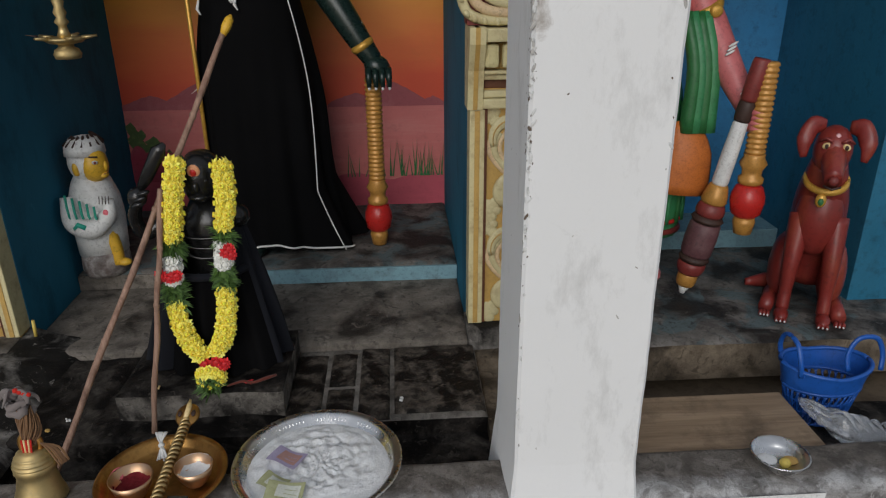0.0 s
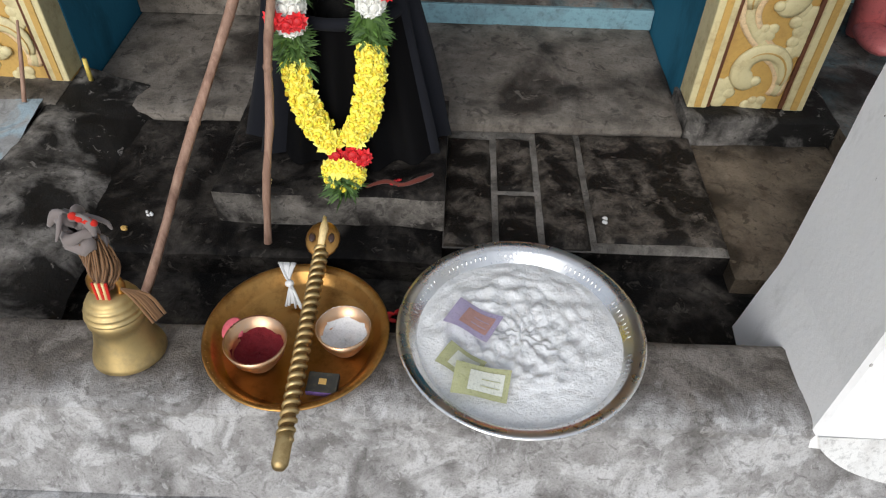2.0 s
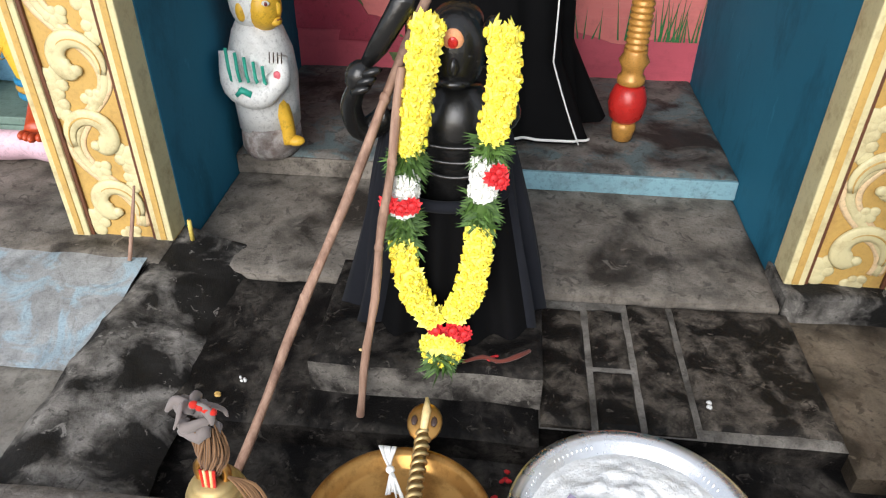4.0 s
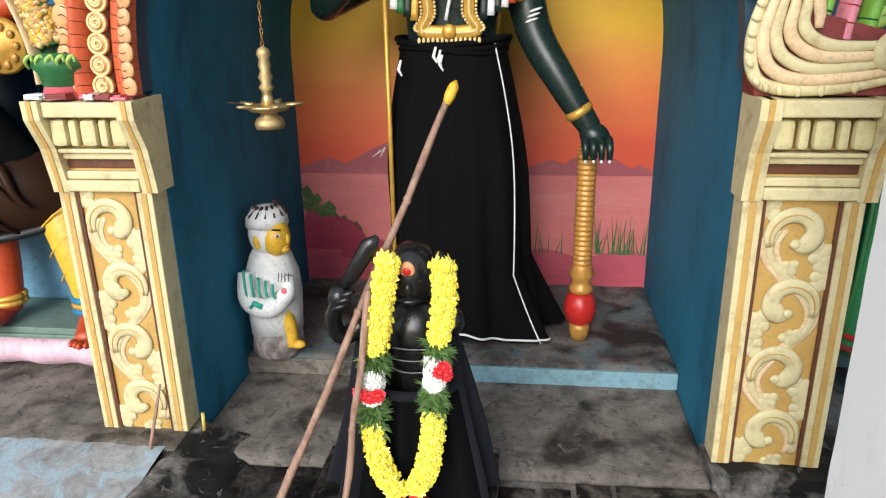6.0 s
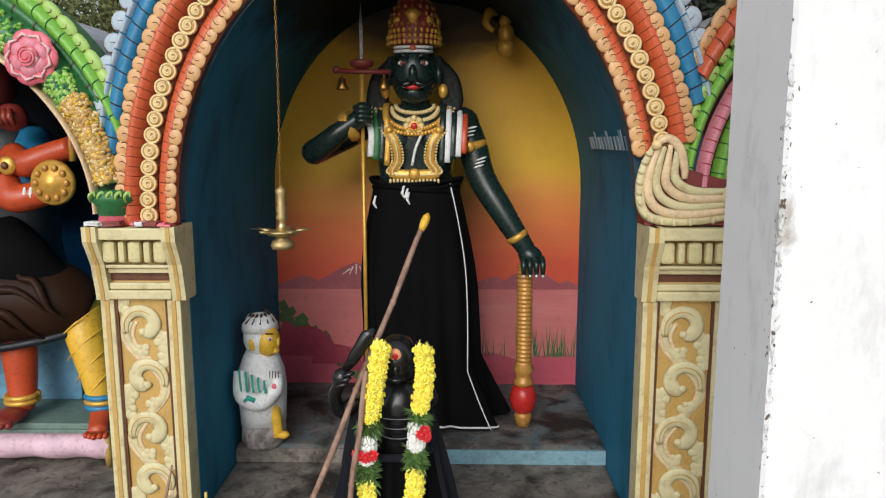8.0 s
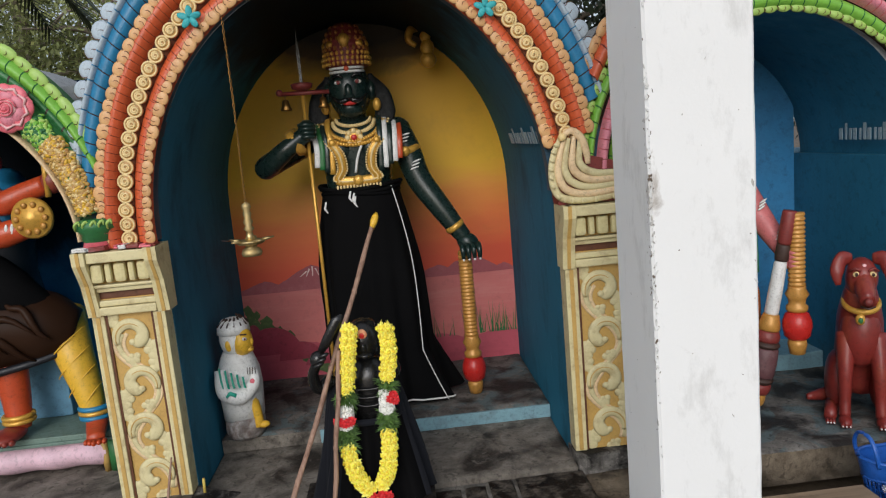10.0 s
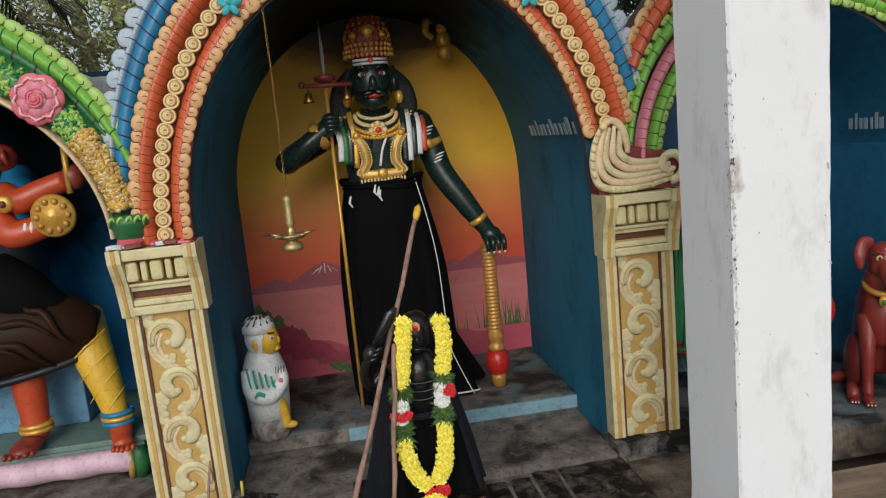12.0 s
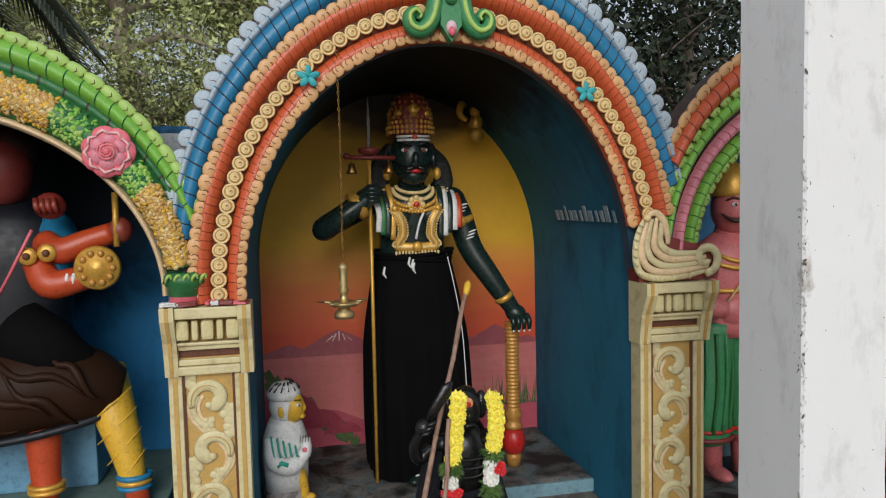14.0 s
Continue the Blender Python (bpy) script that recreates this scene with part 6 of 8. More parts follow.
def garland():
    g = thing("flower_garland", (-0.345, 2.09, 0.45), "fresh garland of yellow, white and red blossoms with green leaves", "garland")
    yel, whi, red = blossom_mesh("yellow_blossom", "petal_yellow", 0.0300), blossom_mesh("white_blossom", "petal_white", 0.024), blossom_mesh("red_blossom", "petal_red", 0.026)
    L = spline([(-0.376, 2.10, 1.092), (-0.386, 2.088, 1.04), (-0.394, 2.08, 0.97), (-0.408, 2.075, 0.89), (-0.417, 2.07, 0.80), (-0.419, 2.065, 0.72), (-0.413, 2.055, 0.63), (-0.393, 2.045, 0.555), (-0.355, 2.035, 0.505)], 8)
    R = spline([(-0.256, 2.10, 1.085), (-0.252, 2.088, 1.02), (-0.260, 2.08, 0.95), (-0.272, 2.075, 0.87), (-0.278, 2.07, 0.80), (-0.280, 2.065, 0.72), (-0.285, 2.055, 0.64), (-0.297, 2.045, 0.565), (-0.328, 2.035, 0.51)], 8)
    L, R = [[Vector((p.x, p.y, p.z if p.z > 0.72 else 0.72 - (0.72 - p.z) * 0.80)) for p in q] for q in (L, R)]
    green = Shape()

    def put(me, nm, p, out, sc=1.0):
        q = Vector(out).normalized().to_track_quat("Z", "Y").to_matrix().to_4x4()
        m = Matrix.Translation(p) @ q @ Matrix.Rotation(random.uniform(0, 6.28), 4, "Z") @ Matrix.Scale(sc * random.uniform(0.88, 1.1), 4)
        piece(nm, me, g, m)

    def tuft(p, n, r=0.042):
        for _ in range(n):
            a, e = random.uniform(0, 6.28), random.uniform(-0.9, 0.5)
            d = Vector((math.cos(a) * math.cos(e), math.sin(a) * math.cos(e) * 0.8, math.sin(e)))
            side = d.orthogonal().normalized() * 0.003
            b = p + Vector((random.uniform(-0.012, 0.012), random.uniform(-0.01, 0.01), random.uniform(-0.018, 0.018)))
            tip = b + d * random.uniform(0.5, 1.1) * r
            green.add([b - side, b + side, tip], [(0, 1, 2)], "garland_green", False)
            green.add([b - side * 1.5 + d * r * 0.3, b + side * 1.5 + d * r * 0.3, tip + Vector((0, 0, -0.008))], [(0, 1, 2)], "garland_green", False)

    for path, zones in ((L, ((0.885, 0.845), (0.765, 0.72))), (R, ((0.93, 0.895), (0.805, 0.755)))):
        core = Shape().tube(path, 0.016, "garland_green", 8)
        part("string", core, g)
        last = path[0]
        step = 0.0
        for i, p in enumerate(path):
            seglen = (p - last).length
            last = p
            step += seglen
            if step < 0.0215 and i:
                continue
            step = 0.0
            z = p.z
            (g1a, g1b), (g2a, g2b) = zones
            if g1b <= z <= g1a or g2b <= z <= g2a:
                tuft(p, 150)
                continue
            if g2a < z < g1b:
                for a in (-1.3, -0.45, 0.45, 1.3):
                    put(whi, "white_blossom", p + Vector((0.015 * math.sin(a), -0.016 * math.cos(a), 0)), (math.sin(a), -math.cos(a), 0.1))
                continue
            for a in [q + 0.45 * math.sin(i * 2.3) for q in (-1.35, -0.45, 0.45, 1.35)]:
                put(yel, "yellow_blossom", p + Vector((0.0105 * math.sin(a), -0.014 * math.cos(a), random.uniform(-0.004, 0.004))), (math.sin(a), -math.cos(a), 0.15))
    for dx, dz in ((-0.022, 0.003), (0.0, -0.006), (0.02, 0.002)):
        put(red, "red_blossom", Vector((-0.418 + dx, 2.035, 0.797 + dz)), (dx * 6, -1, 0.1), 0.78)
    for dx, dz in ((0.026, 0.010), (0.030, -0.008), (0.018, -0.002)):
        put(red, "red_blossom", Vector((-0.276 + dx, 2.042, 0.862 + dz)), (dx * 10, -1, 0.1), 0.75)
    for dx, dz in ((-0.02, 0), (0.012, 0.002), (0.034, -0.004), (0.02, -0.016), (-0.004, -0.012)):
        put(red, "red_blossom", Vector((-0.333 + dx, 2.018, 0.530 + dz)), (dx * 10, -1, 0.2), 0.85)
    for k in range(12):
        a = 2 * math.pi * k / 12
        put(yel, "yellow_blossom", Vector((-0.341 + 0.028 * math.cos(a), 2.012 - 0.008 * abs(math.sin(a)), 0.488 + 0.022 * math.sin(a))), (math.cos(a), -1, 0.5 + math.sin(a) * 0.5), 0.9)
    tuft(Vector((-0.341, 2.0, 0.472)), 160, 0.045)
    part("leaves", green, g, "green leaf tufts")["kind"] = "stuff"


garland()

# ---- sticks leaning on the idol ----


def stick(base, tip, r, label, flame):
    st = thing("stick", base, label, "stick")
    b, t = Vector(base), Vector(tip)
    d = t - b
    pts = [b + d * (i / 14) + Vector((0.0025 * math.sin(i * 1.3), 0.002 * math.sin(i * 2.1), 0)) for i in range(15)]
    rr = [r * (1 + 0.10 * math.sin(i * 2.2)) for i in range(15)]
    s = Shape().tube(pts, rr, "stick", 8)
    for k in (4, 8, 11):
        s.ball(pts[k], (r * 1.14, r * 1.1, r * 1.5), "stick", seg=8, ring=6)
    part("shaft", s, st)
    if flame:
        q = d.normalized()
        part("tip", Shape().tube([t - q * 0.03, t - q * 0.005, t + q * 0.02, t + q * 0.035], [0.009, 0.014, 0.013, 0.004], "yellow", 10), st, "orange-yellow painted tip")


stick((-0.700, 1.745, 0.352), (-0.265, 2.395, 1.42), 0.0088, "long brown wooden stick with a yellow tip", True)
stick((-0.506, 1.925, 0.305), (-0.415, 2.075, 1.035), 0.0080, "short brown wooden stick leaning on the idol", False)

# ---- seated ape figure, white ----


def ape():
    s = Shape()
    cx, cy, z = -0.965, 2.90, 0.452
    s.lathe([(0.10, 0), (0.112, 0.03), (0.108, 0.10)], (cx, cy, z), "plaster_worn", 22)
    s.lathe([(0.108, 0.09), (0.112, 0.16), (0.118, 0.24), (0.112, 0.32), (0.09, 0.38), (0.07, 0.41)], (cx, cy, z), "white", 22, wave=lambda a, r, h: 1 + 0.04 * math.sin(2 * a + 7 * h))
    s.ball((cx + 0.005, cy - 0.01, z + 0.465), (0.085, 0.085, 0.088), "white", seg=20, ring=14)
    s.ball((cx + 0.045, cy - 0.035, z + 0.455), (0.062, 0.062, 0.070), "yellow", seg=18, ring=12)
    s.ball((cx + 0.100, cy - 0.048, z + 0.452), (0.013, 0.013, 0.020), "yellow")
    s.ball((cx + 0.088, cy - 0.050, z + 0.418), (0.022, 0.022, 0.014), "yellow")
    s.tube([(cx + 0.098, cy - 0.066, z + 0.424), (cx + 0.108, cy - 0.05, z + 0.423)], 0.003, "maroon", 5)
    s.ball((cx + 0.075, cy - 0.088, z + 0.475), (0.014, 0.008, 0.008), "white", seg=10, ring=6)
    s.ball((cx + 0.078, cy - 0.094, z + 0.475), (0.006, 0.005, 0.006), "maroon", seg=8, ring=5)
    s.tube([(cx + 0.055, cy - 0.092, z + 0.497), (cx + 0.09, cy - 0.085, z + 0.495)], 0.0035, "dark_line", 5)
    s.ball((cx - 0.015, cy - 0.085, z + 0.45), (0.018, 0.012, 0.028), "yellow")
    s.lathe([(0.09, 0.0), (0.086, 0.03), (0.06, 0.06), (0.0, 0.072)], (cx + 0.002, cy - 0.008, z + 0.495), "white", 20)
    for k in range(9):
        a = radians(-150 + 26 * k)
        s.tube([(cx + 0.086 * math.cos(a), cy + 0.086 * math.sin(a), z + 0.53), (cx + 0.04 * math.cos(a + 0.3), cy + 0.05 * math.sin(a + 0.3), z + 0.566)], 0.006, "dark_line", 5)
    # folded arms with green bands
    s.tube(spline([(cx - 0.07, cy - 0.09, z + 0.34), (cx - 0.06, cy - 0.12, z + 0.25), (cx + 0.03, cy - 0.125, z + 0.22), (cx + 0.11, cy - 0.09, z + 0.27)], 5), lerps([0.04, 0.042, 0.038, 0.03], 16), "white", 10)
    s.tube(spline([(cx + 0.03, cy - 0.11, z + 0.23), (cx + 0.10, cy - 0.10, z + 0.27), (cx + 0.105, cy - 0.09, z + 0.33)], 5), lerps([0.034, 0.034, 0.024], 11), "white", 10)
    for k in range(5):
        x = cx - 0.07 + 0.03 * k
        s.tube([(x, cy - 0.128, z + 0.36 - 0.012 * k), (x + 0.008, cy - 0.145, z + 0.31 - 0.010 * k), (x + 0.015, cy - 0.15, z + 0.27)], 0.006, "green_paint", 5)
    s.tube([(cx - 0.04, cy - 0.155, z + 0.235), (cx - 0.02, cy - 0.16, z + 0.25), (cx + 0.01, cy - 0.155, z + 0.235)], 0.011, "green_paint", 6)
    s.ball((cx + 0.098, cy - 0.125, z + 0.285), (0.014, 0.008, 0.014), "rose", seg=10, ring=6)
    for k in range(4):
        s.tube([(cx + 0.075 + 0.014 * k, cy - 0.122, z + 0.32), (cx + 0.078 + 0.014 * k, cy - 0.118, z + 0.35)], 0.002, "dark_line", 5)
    # leg
    s.tube(spline([(cx + 0.06, cy - 0.05, z + 0.19), (cx + 0.085, cy - 0.06, z + 0.11), (cx + 0.09, cy - 0.065, z + 0.05)], 4), lerps([0.035, 0.028, 0.026], 9), "yellow", 10)
    s.ball((cx + 0.115, cy - 0.07, z + 0.06), (0.035, 0.022, 0.016), "yellow")
    s.move(Matrix.Translation((cx + 0.012, cy, z)) @ Matrix.Diagonal((0.80, 0.90, 0.97, 1)) @ Matrix.Translation((-cx, -cy, -z)))
    return solid("ape_figure", s, "small white painted seated ape figure with yellow face, worn base", "statue", base=(cx, cy, z))


M["plaster_worn"] = concrete("worn_plaster", (0.55, 0.52, 0.50), (0.26, 0.20, 0.18), 0.6, (0.08, 0.06, 0.05), None, 0.45, 0.6, scale=14)
M["green_paint"] = paint("sea_green_paint", (0.03, 0.42, 0.30), 0.3, None, 0.45, scale=20)
ape()

# ---- hanging brass lamp ----


def hanging_lamp():
    x, y = -0.722, 2.392
    lamp = thing("hanging_lamp", (x, y, 1.336), "brass hanging oil lamp on a thin chain", "lamp")
    part("base", Shape().lathe([(0.0, 0.0), (0.034, 0.0), (0.038, 0.012), (0.032, 0.026), (0.02, 0.032), (0.022, 0.04)], (x, y, 1.336), "brass_bright", 24), lamp)
    s = Shape().lathe([(0.022, 0.04), (0.045, 0.044), (0.055, 0.052), (0.056, 0.058), (0.03, 0.056), (0.02, 0.06)], (x, y, 1.336), "brass_bright", 24)
    for k in range(5):
        a = 2 * math.pi * k / 5 + 0.3
        s.tube([(x + 0.045 * math.cos(a), y + 0.045 * math.sin(a), 1.392), (x + 0.085 * math.cos(a), y + 0.085 * math.sin(a), 1.397)], [0.014, 0.007], "brass_bright", 8, 0.5, (0, 0, 1))
    dish = part("dish", s, lamp, "five-spouted brass dish")
    part("stem", Shape().lathe([(0.02, 0.058), (0.014, 0.075), (0.011, 0.09), (0.02, 0.10), (0.012, 0.112), (0.018, 0.125), (0.012, 0.14), (0.016, 0.155), (0.012, 0.168), (0.018, 0.18), (0.014, 0.192), (0.0, 0.2)], (x, y, 1.336), "brass_bright", 18), lamp)
    wick = Shape().tube([(x - 0.07, y - 0.01, 1.398), (x - 0.10, y - 0.012, 1.402)], [0.003, 0.001], "dark_line", 5)
    part("wick", wick, dish, "burnt wick")
    link = Shape()
    ring = [(0.0035 * math.cos(a), 0, 0.0085 * math.sin(a)) for a in [2 * math.pi * i / 8 for i in range(9)]]
    link.tube(ring, 0.0013, "brass", 4, 1.0, (0, 1, 0.1))
    me = link.mesh("chain_link")
    z, k = 1.54, 0
    while z < 2.29:
        piece("chain_link", me, lamp, Matrix.Translation((x + 0.004 * math.sin((z - 1.54) * 4), y, z)) @ Matrix.Rotation(radians(90 * (k % 2)), 4, "Z"))
        z, k = z + 0.0142, k + 1


hanging_lamp()

# turquoise paper flowers stuck on the arch
for x, z in ((-0.822, 2.186), (0.205, 2.145)):
    s = Shape()
    for k in range(5):
        a = 2 * math.pi * k / 5 + 0.3
        s.ball((x + 0.022 * math.cos(a), 2.36, z + 0.02 * math.sin(a)), (0.022, 0.004, 0.012), "turquoise", (random.uniform(-30, 30), -math.degrees(a), 0), 8, 5)
    solid("paper_flower", s, "crumpled turquoise paper flower stuck on the arch", "flower", base=(x, 2.37, z), group="paper flowers on the arch")

# ---- the offerings on the ledge ----


def plate(name, c, r, depth, mat, label, teeth):
    p = thing(name, c, label, "plate")
    s = Shape()
    prof = [(0, 0.002), (r * 0.80, 0.0), (r * 0.83, 0.004), (r * 0.895, depth * 0.75), (r * 0.915, depth * 0.84), (r * 0.98, depth), (r, depth * 0.96), (r, depth * 0.90), (r * 0.97, depth * 0.90), (r * 0.905, depth * 0.74), (r * 0.885, depth * 0.66), (r * 0.835, 0.0002), (r * 0.80, -0.002), (0, -0.002)]
    s.lathe(prof, c, mat, 72)
    part("dish", s, p)
    bead = Shape().ball((0, 0, 0), (r * 0.008, r * 0.008, r * 0.005), mat, seg=7, ring=5).mesh("rim_bead")
    for i in range(teeth):
        a = 2 * math.pi * i / teeth
        piece("rim_bead", bead, p, Matrix.Translation((c[0] + r * 0.955 * math.cos(a), c[1] + r * 0.955 * math.sin(a), c[2] + depth * 0.99)))
    return p


def emboss(p, c, r, depth, mat, count):
    """Short raised ribs pressed round a plate's sloping wall."""
    me = Shape().ball((0, 0, 0), (r * 0.030, r * 0.0085, r * 0.006), mat, seg=8, ring=5).mesh("rib")
    for i in range(count):
        if i % 12 > 8:
            continue
        a = 2 * math.pi * i / count
        piece("rib", me, p, Matrix.Translation((c[0] + r * 0.872 * math.cos(a), c[1] + r * 0.872 * math.sin(a), c[2] + depth * 0.50)) @ Matrix.Rotation(a, 4, "Z") @ Matrix.Rotation(radians(-58), 4, "Y"))


SC, SR = (-0.002, 1.652, LEDGE + 0.008), 0.206
emboss(plate("steel_plate", SC, SR, 0.030, "steel", "large round stainless steel plate on the ledge", 0), SC, SR, 0.030, "steel", 120)
s = Shape()


def ash_fn(u, v):
    a, r = 2 * math.pi * u, v * SR * 0.855
    x, y = r * math.cos(a), r * math.sin(a)
    edge = max(0, 1 - (v / 1.0) ** 6)
    h = 0.012 * edge + edge * (0.007 * noise.noise(Vector((x * 30, y * 30, 1))) + 0.006 * noise.noise(Vector((x * 60, y * 60, 5))) + 0.006 * noise.noise(Vector((x * 140, y * 140, 9))))
    h *= 0.25 + 0.75 * min(1, max(0, (y + x * 0.35 + SR * 0.72) / (SR * 0.35)))
    return (SC[0] + x, SC[1] + y, SC[2] + 0.0035 + max(0, h))


s.grid(ash_fn, 90, 40, "ash", close=True)
solid("sacred_ash", s, "heap of white sacred ash in the steel plate", "ash", base=SC)


def note(c, w, h, turn, tilt, mats, label):
    """A folded paper note with plain printed bars."""
    n_ = thing("paper_note", c, label, "note", "notes in the ash")
    m = Matrix.Translation(c) @ Matrix.Rotation(radians(turn), 4, "Z") @ Matrix.Rotation(radians(tilt), 4, "X")
    s = Shape()
    s.grid(lambda u, v: (w * (u - 0.5), h * (v - 0.5), 0.004 * math.sin(u * 5 + v * 2)), 10, 8, mats[0])
    s.grid(lambda u, v: (w * (u - 0.5), h * (v - 0.5), 0.004 * math.sin(u * 5 + v * 2) - 0.0012), 10, 8, mats[0])
    sheet = part("sheet", s.move(m), n_)
    s = Shape()
    s.grid(lambda u, v: (w * (0.62 * u - 0.22), h * (0.66 * v - 0.33), 0.0012 + 0.004 * math.sin((0.28 + 0.62 * u) * 5 + (0.17 + 0.66 * v) * 2)), 8, 6, mats[1])
    part("panel", s.move(m), sheet, "pale printed panel")
    s = Shape()
    for k in range(2):
        v0 = 0.34 + 0.22 * k
        s.grid(lambda u, v, v0=v0: (w * (0.34 * u + 0.0), h * (v0 + 0.025 * v - 0.5), 0.0022 + 0.004 * math.sin((0.5 + 0.34 * u) * 5 + v0 * 2)), 5, 2, mats[2])
    part("print_bar", s.move(m), sheet)


note((-0.080, 1.672, SC[2] + 0.024), 0.082, 0.062, -28, -6, ("lilac_paper", "peach_paper", "lilac_paper"), "folded lilac paper note lying in the ash")
note((-0.100, 1.585, SC[2] + 0.022), 0.070, 0.045, -35, 5, ("olive_paper", "pale_paper", "olive_paper"), "folded olive green paper note lying in the ash")
note((-0.068, 1.545, SC[2] + 0.028), 0.088, 0.052, -10, 14, ("olive_paper", "pale_paper", "olive_paper"), "olive and white paper note on the ash")

BC, BR = (-0.370, 1.632, LEDGE + 0.008), 0.152
plate("brass_plate", BC, BR, 0.026, "brass", "round brass plate with a beaded rim", 76)


def cup(c, r, h, inside, label):
    b = thing("cup", c, label, "cup", "cups in the brass plate")
    bowl = part("bowl", Shape().lathe([(0, 0), (r * 0.55, 0), (r * 0.6, 0.004), (r * 0.86, h * 0.5), (r * 1.0, h), (r * 0.94, h), (r * 0.80, h * 0.5), (r * 0.5, 0.006), (0, 0.006)], c, "copper", 30), b)
    s = Shape().grid(lambda u, v: (c[0] + r * 0.90 * v * math.cos(6.2832 * u), c[1] + r * 0.90 * v * math.sin(6.2832 * u), c[2] + h * (0.24 + 0.42 * v ** 3) + 0.006 * noise.noise(Vector((u * 9, v * 9, r * 90)))), 30, 10, inside, close=True)
    part("powder", s, b)
    part("stain_rim", Shape().lathe([(r * 0.80, h * 0.5), (r * 0.955, h * 0.98), (r * 0.965, h * 1.01)], c, inside, 30, wave=lambda a, q, z: 1 + 0.008 * math.sin(7 * a), caps=False), bowl)


cup((-0.424, 1.588, BC[2] + 0.003), 0.050, 0.052, "kumkum", "brass cup of dark red powder")
cup((-0.290, 1.622, BC[2] + 0.003), 0.045, 0.050, "ash", "brass cup of white ash")
s = Shape().lathe([(0.0, 0), (0.02, 0), (0.021, 0.012), (0.018, 0.014), (0.0, 0.014)], (0, 0, 0), "rose", 18)
solid("pink_lid", s.move(pose(-0.468, 1.628, BC[2] + 0.022, 20, -25, 0)), "small pink plastic lid resting on the brass plate", "lid", base=(-0.47, 1.625, BC[2] + 0.01))
mb = thing("matchbox", (-0.314, 1.537, BC[2] + 0.004), "small purple and black matchbox in the plate", "matchbox")
mm = pose(-0.314, 1.540, BC[2] + 0.012, 8, 0, -4)
sleeve = part("sleeve", Shape().box((-0.024, -0.017, -0.006), (0.024, 0.017, 0.006), "black_card", 0.001).move(mm), mb)
part("striking_side", Shape().box((-0.0235, -0.0185, -0.0055), (0.0235, -0.0172, 0.0055), "purple_box", 0.0004).move(mm), sleeve, "purple side")
part("emblem", Shape().box((-0.006, -0.004, 0.0062), (0.006, 0.006, 0.0070), "ochre", 0.0003).move(mm), sleeve, "yellow shape on the top")
s = Shape()
for k in range(16):
    a = random.uniform(-0.5, 0.5)
    s.tube(spline([(-0.398, 1.728, BC[2] + 0.034), (-0.392 + 0.01 * a, 1.712, BC[2] + 0.032), (-0.385 + 0.03 * a, 1.69 + 0.006 * math.sin(k), BC[2] + 0.018)], 3), 0.0022, "white_cloth", 4)
    s.tube(spline([(-0.398, 1.728, BC[2] + 0.034), (-0.404 + 0.01 * a, 1.742, BC[2] + 0.038), (-0.408 + 0.03 * a, 1.765, BC[2] + 0.046)], 3), 0.0022, "white_cloth", 4)
s.ball((-0.398, 1.727, BC[2] + 0.034), (0.008, 0.007, 0.007), "white_cloth")
solid("thread_tuft", s, "white cotton thread tuft on the plate rim", "thread", base=(-0.398, 1.727, BC[2] + 0.02))


def serpent_staff():
    a, b = Vector((-0.352, 1.432, LEDGE + 0.034)), Vector((-0.350, 1.790, LEDGE + 0.066))
    st = thing("serpent_staff", a, "coiled brass staff with a hooded serpent head", "staff")
    d = b - a
    s = Shape()
    n_ = 26
    rows = []
    for i in range(n_ * 4 + 1):
        f = i / (n_ * 4)
        rows.append((a + d * f, 0.0125 + 0.0022 * math.sin(f * n_ * 2 * math.pi)))
    # core in a darker brass than the coil, so the grooves are dark
    s.tube([p for p, _ in rows], 0.0108, "brass_dark", 12, 1.0, (0, 0, 1))
    q = d.normalized()
    e1 = q.orthogonal().normalized()
    e2 = q.cross(e1)
    s.tube([a + d * (i / 336) + (e1 * math.cos(i * 0.4488) + e2 * math.sin(i * 0.4488)) * 0.0098 for i in range(337)], 0.0047, "staff_brass", 7)
    part("coil", s, st)
    part("butt", Shape().tube([a - d * 0.12, a - d * 0.1, a, a + d * 0.04], [0.008, 0.0125, 0.0125, 0.013], "staff_brass", 12, 1.0, (0, 0, 1)), st, "plain rounded butt")
    h = b + Vector((0, 0.018, 0.006))
    s = Shape().ball(h, (0.031, 0.036, 0.010), "brass", (20, 0, 0), 16, 10)
    for sx in (-1, 1):
        s.ball(h + Vector((sx * 0.017, -0.006, 0.010)), (0.006, 0.010, 0.003), "dark_line", (20, 0, 0), 8, 5)
    s.tube([h + Vector((0, -0.02, 0.006)), h + Vector((0.002, 0.012, 0.016)), h + Vector((0, 0.036, 0.022))], [0.006, 0.008, 0.003], "gold_pale", 8)
    part("hood", s, st, "flat hooded head")


serpent_staff()


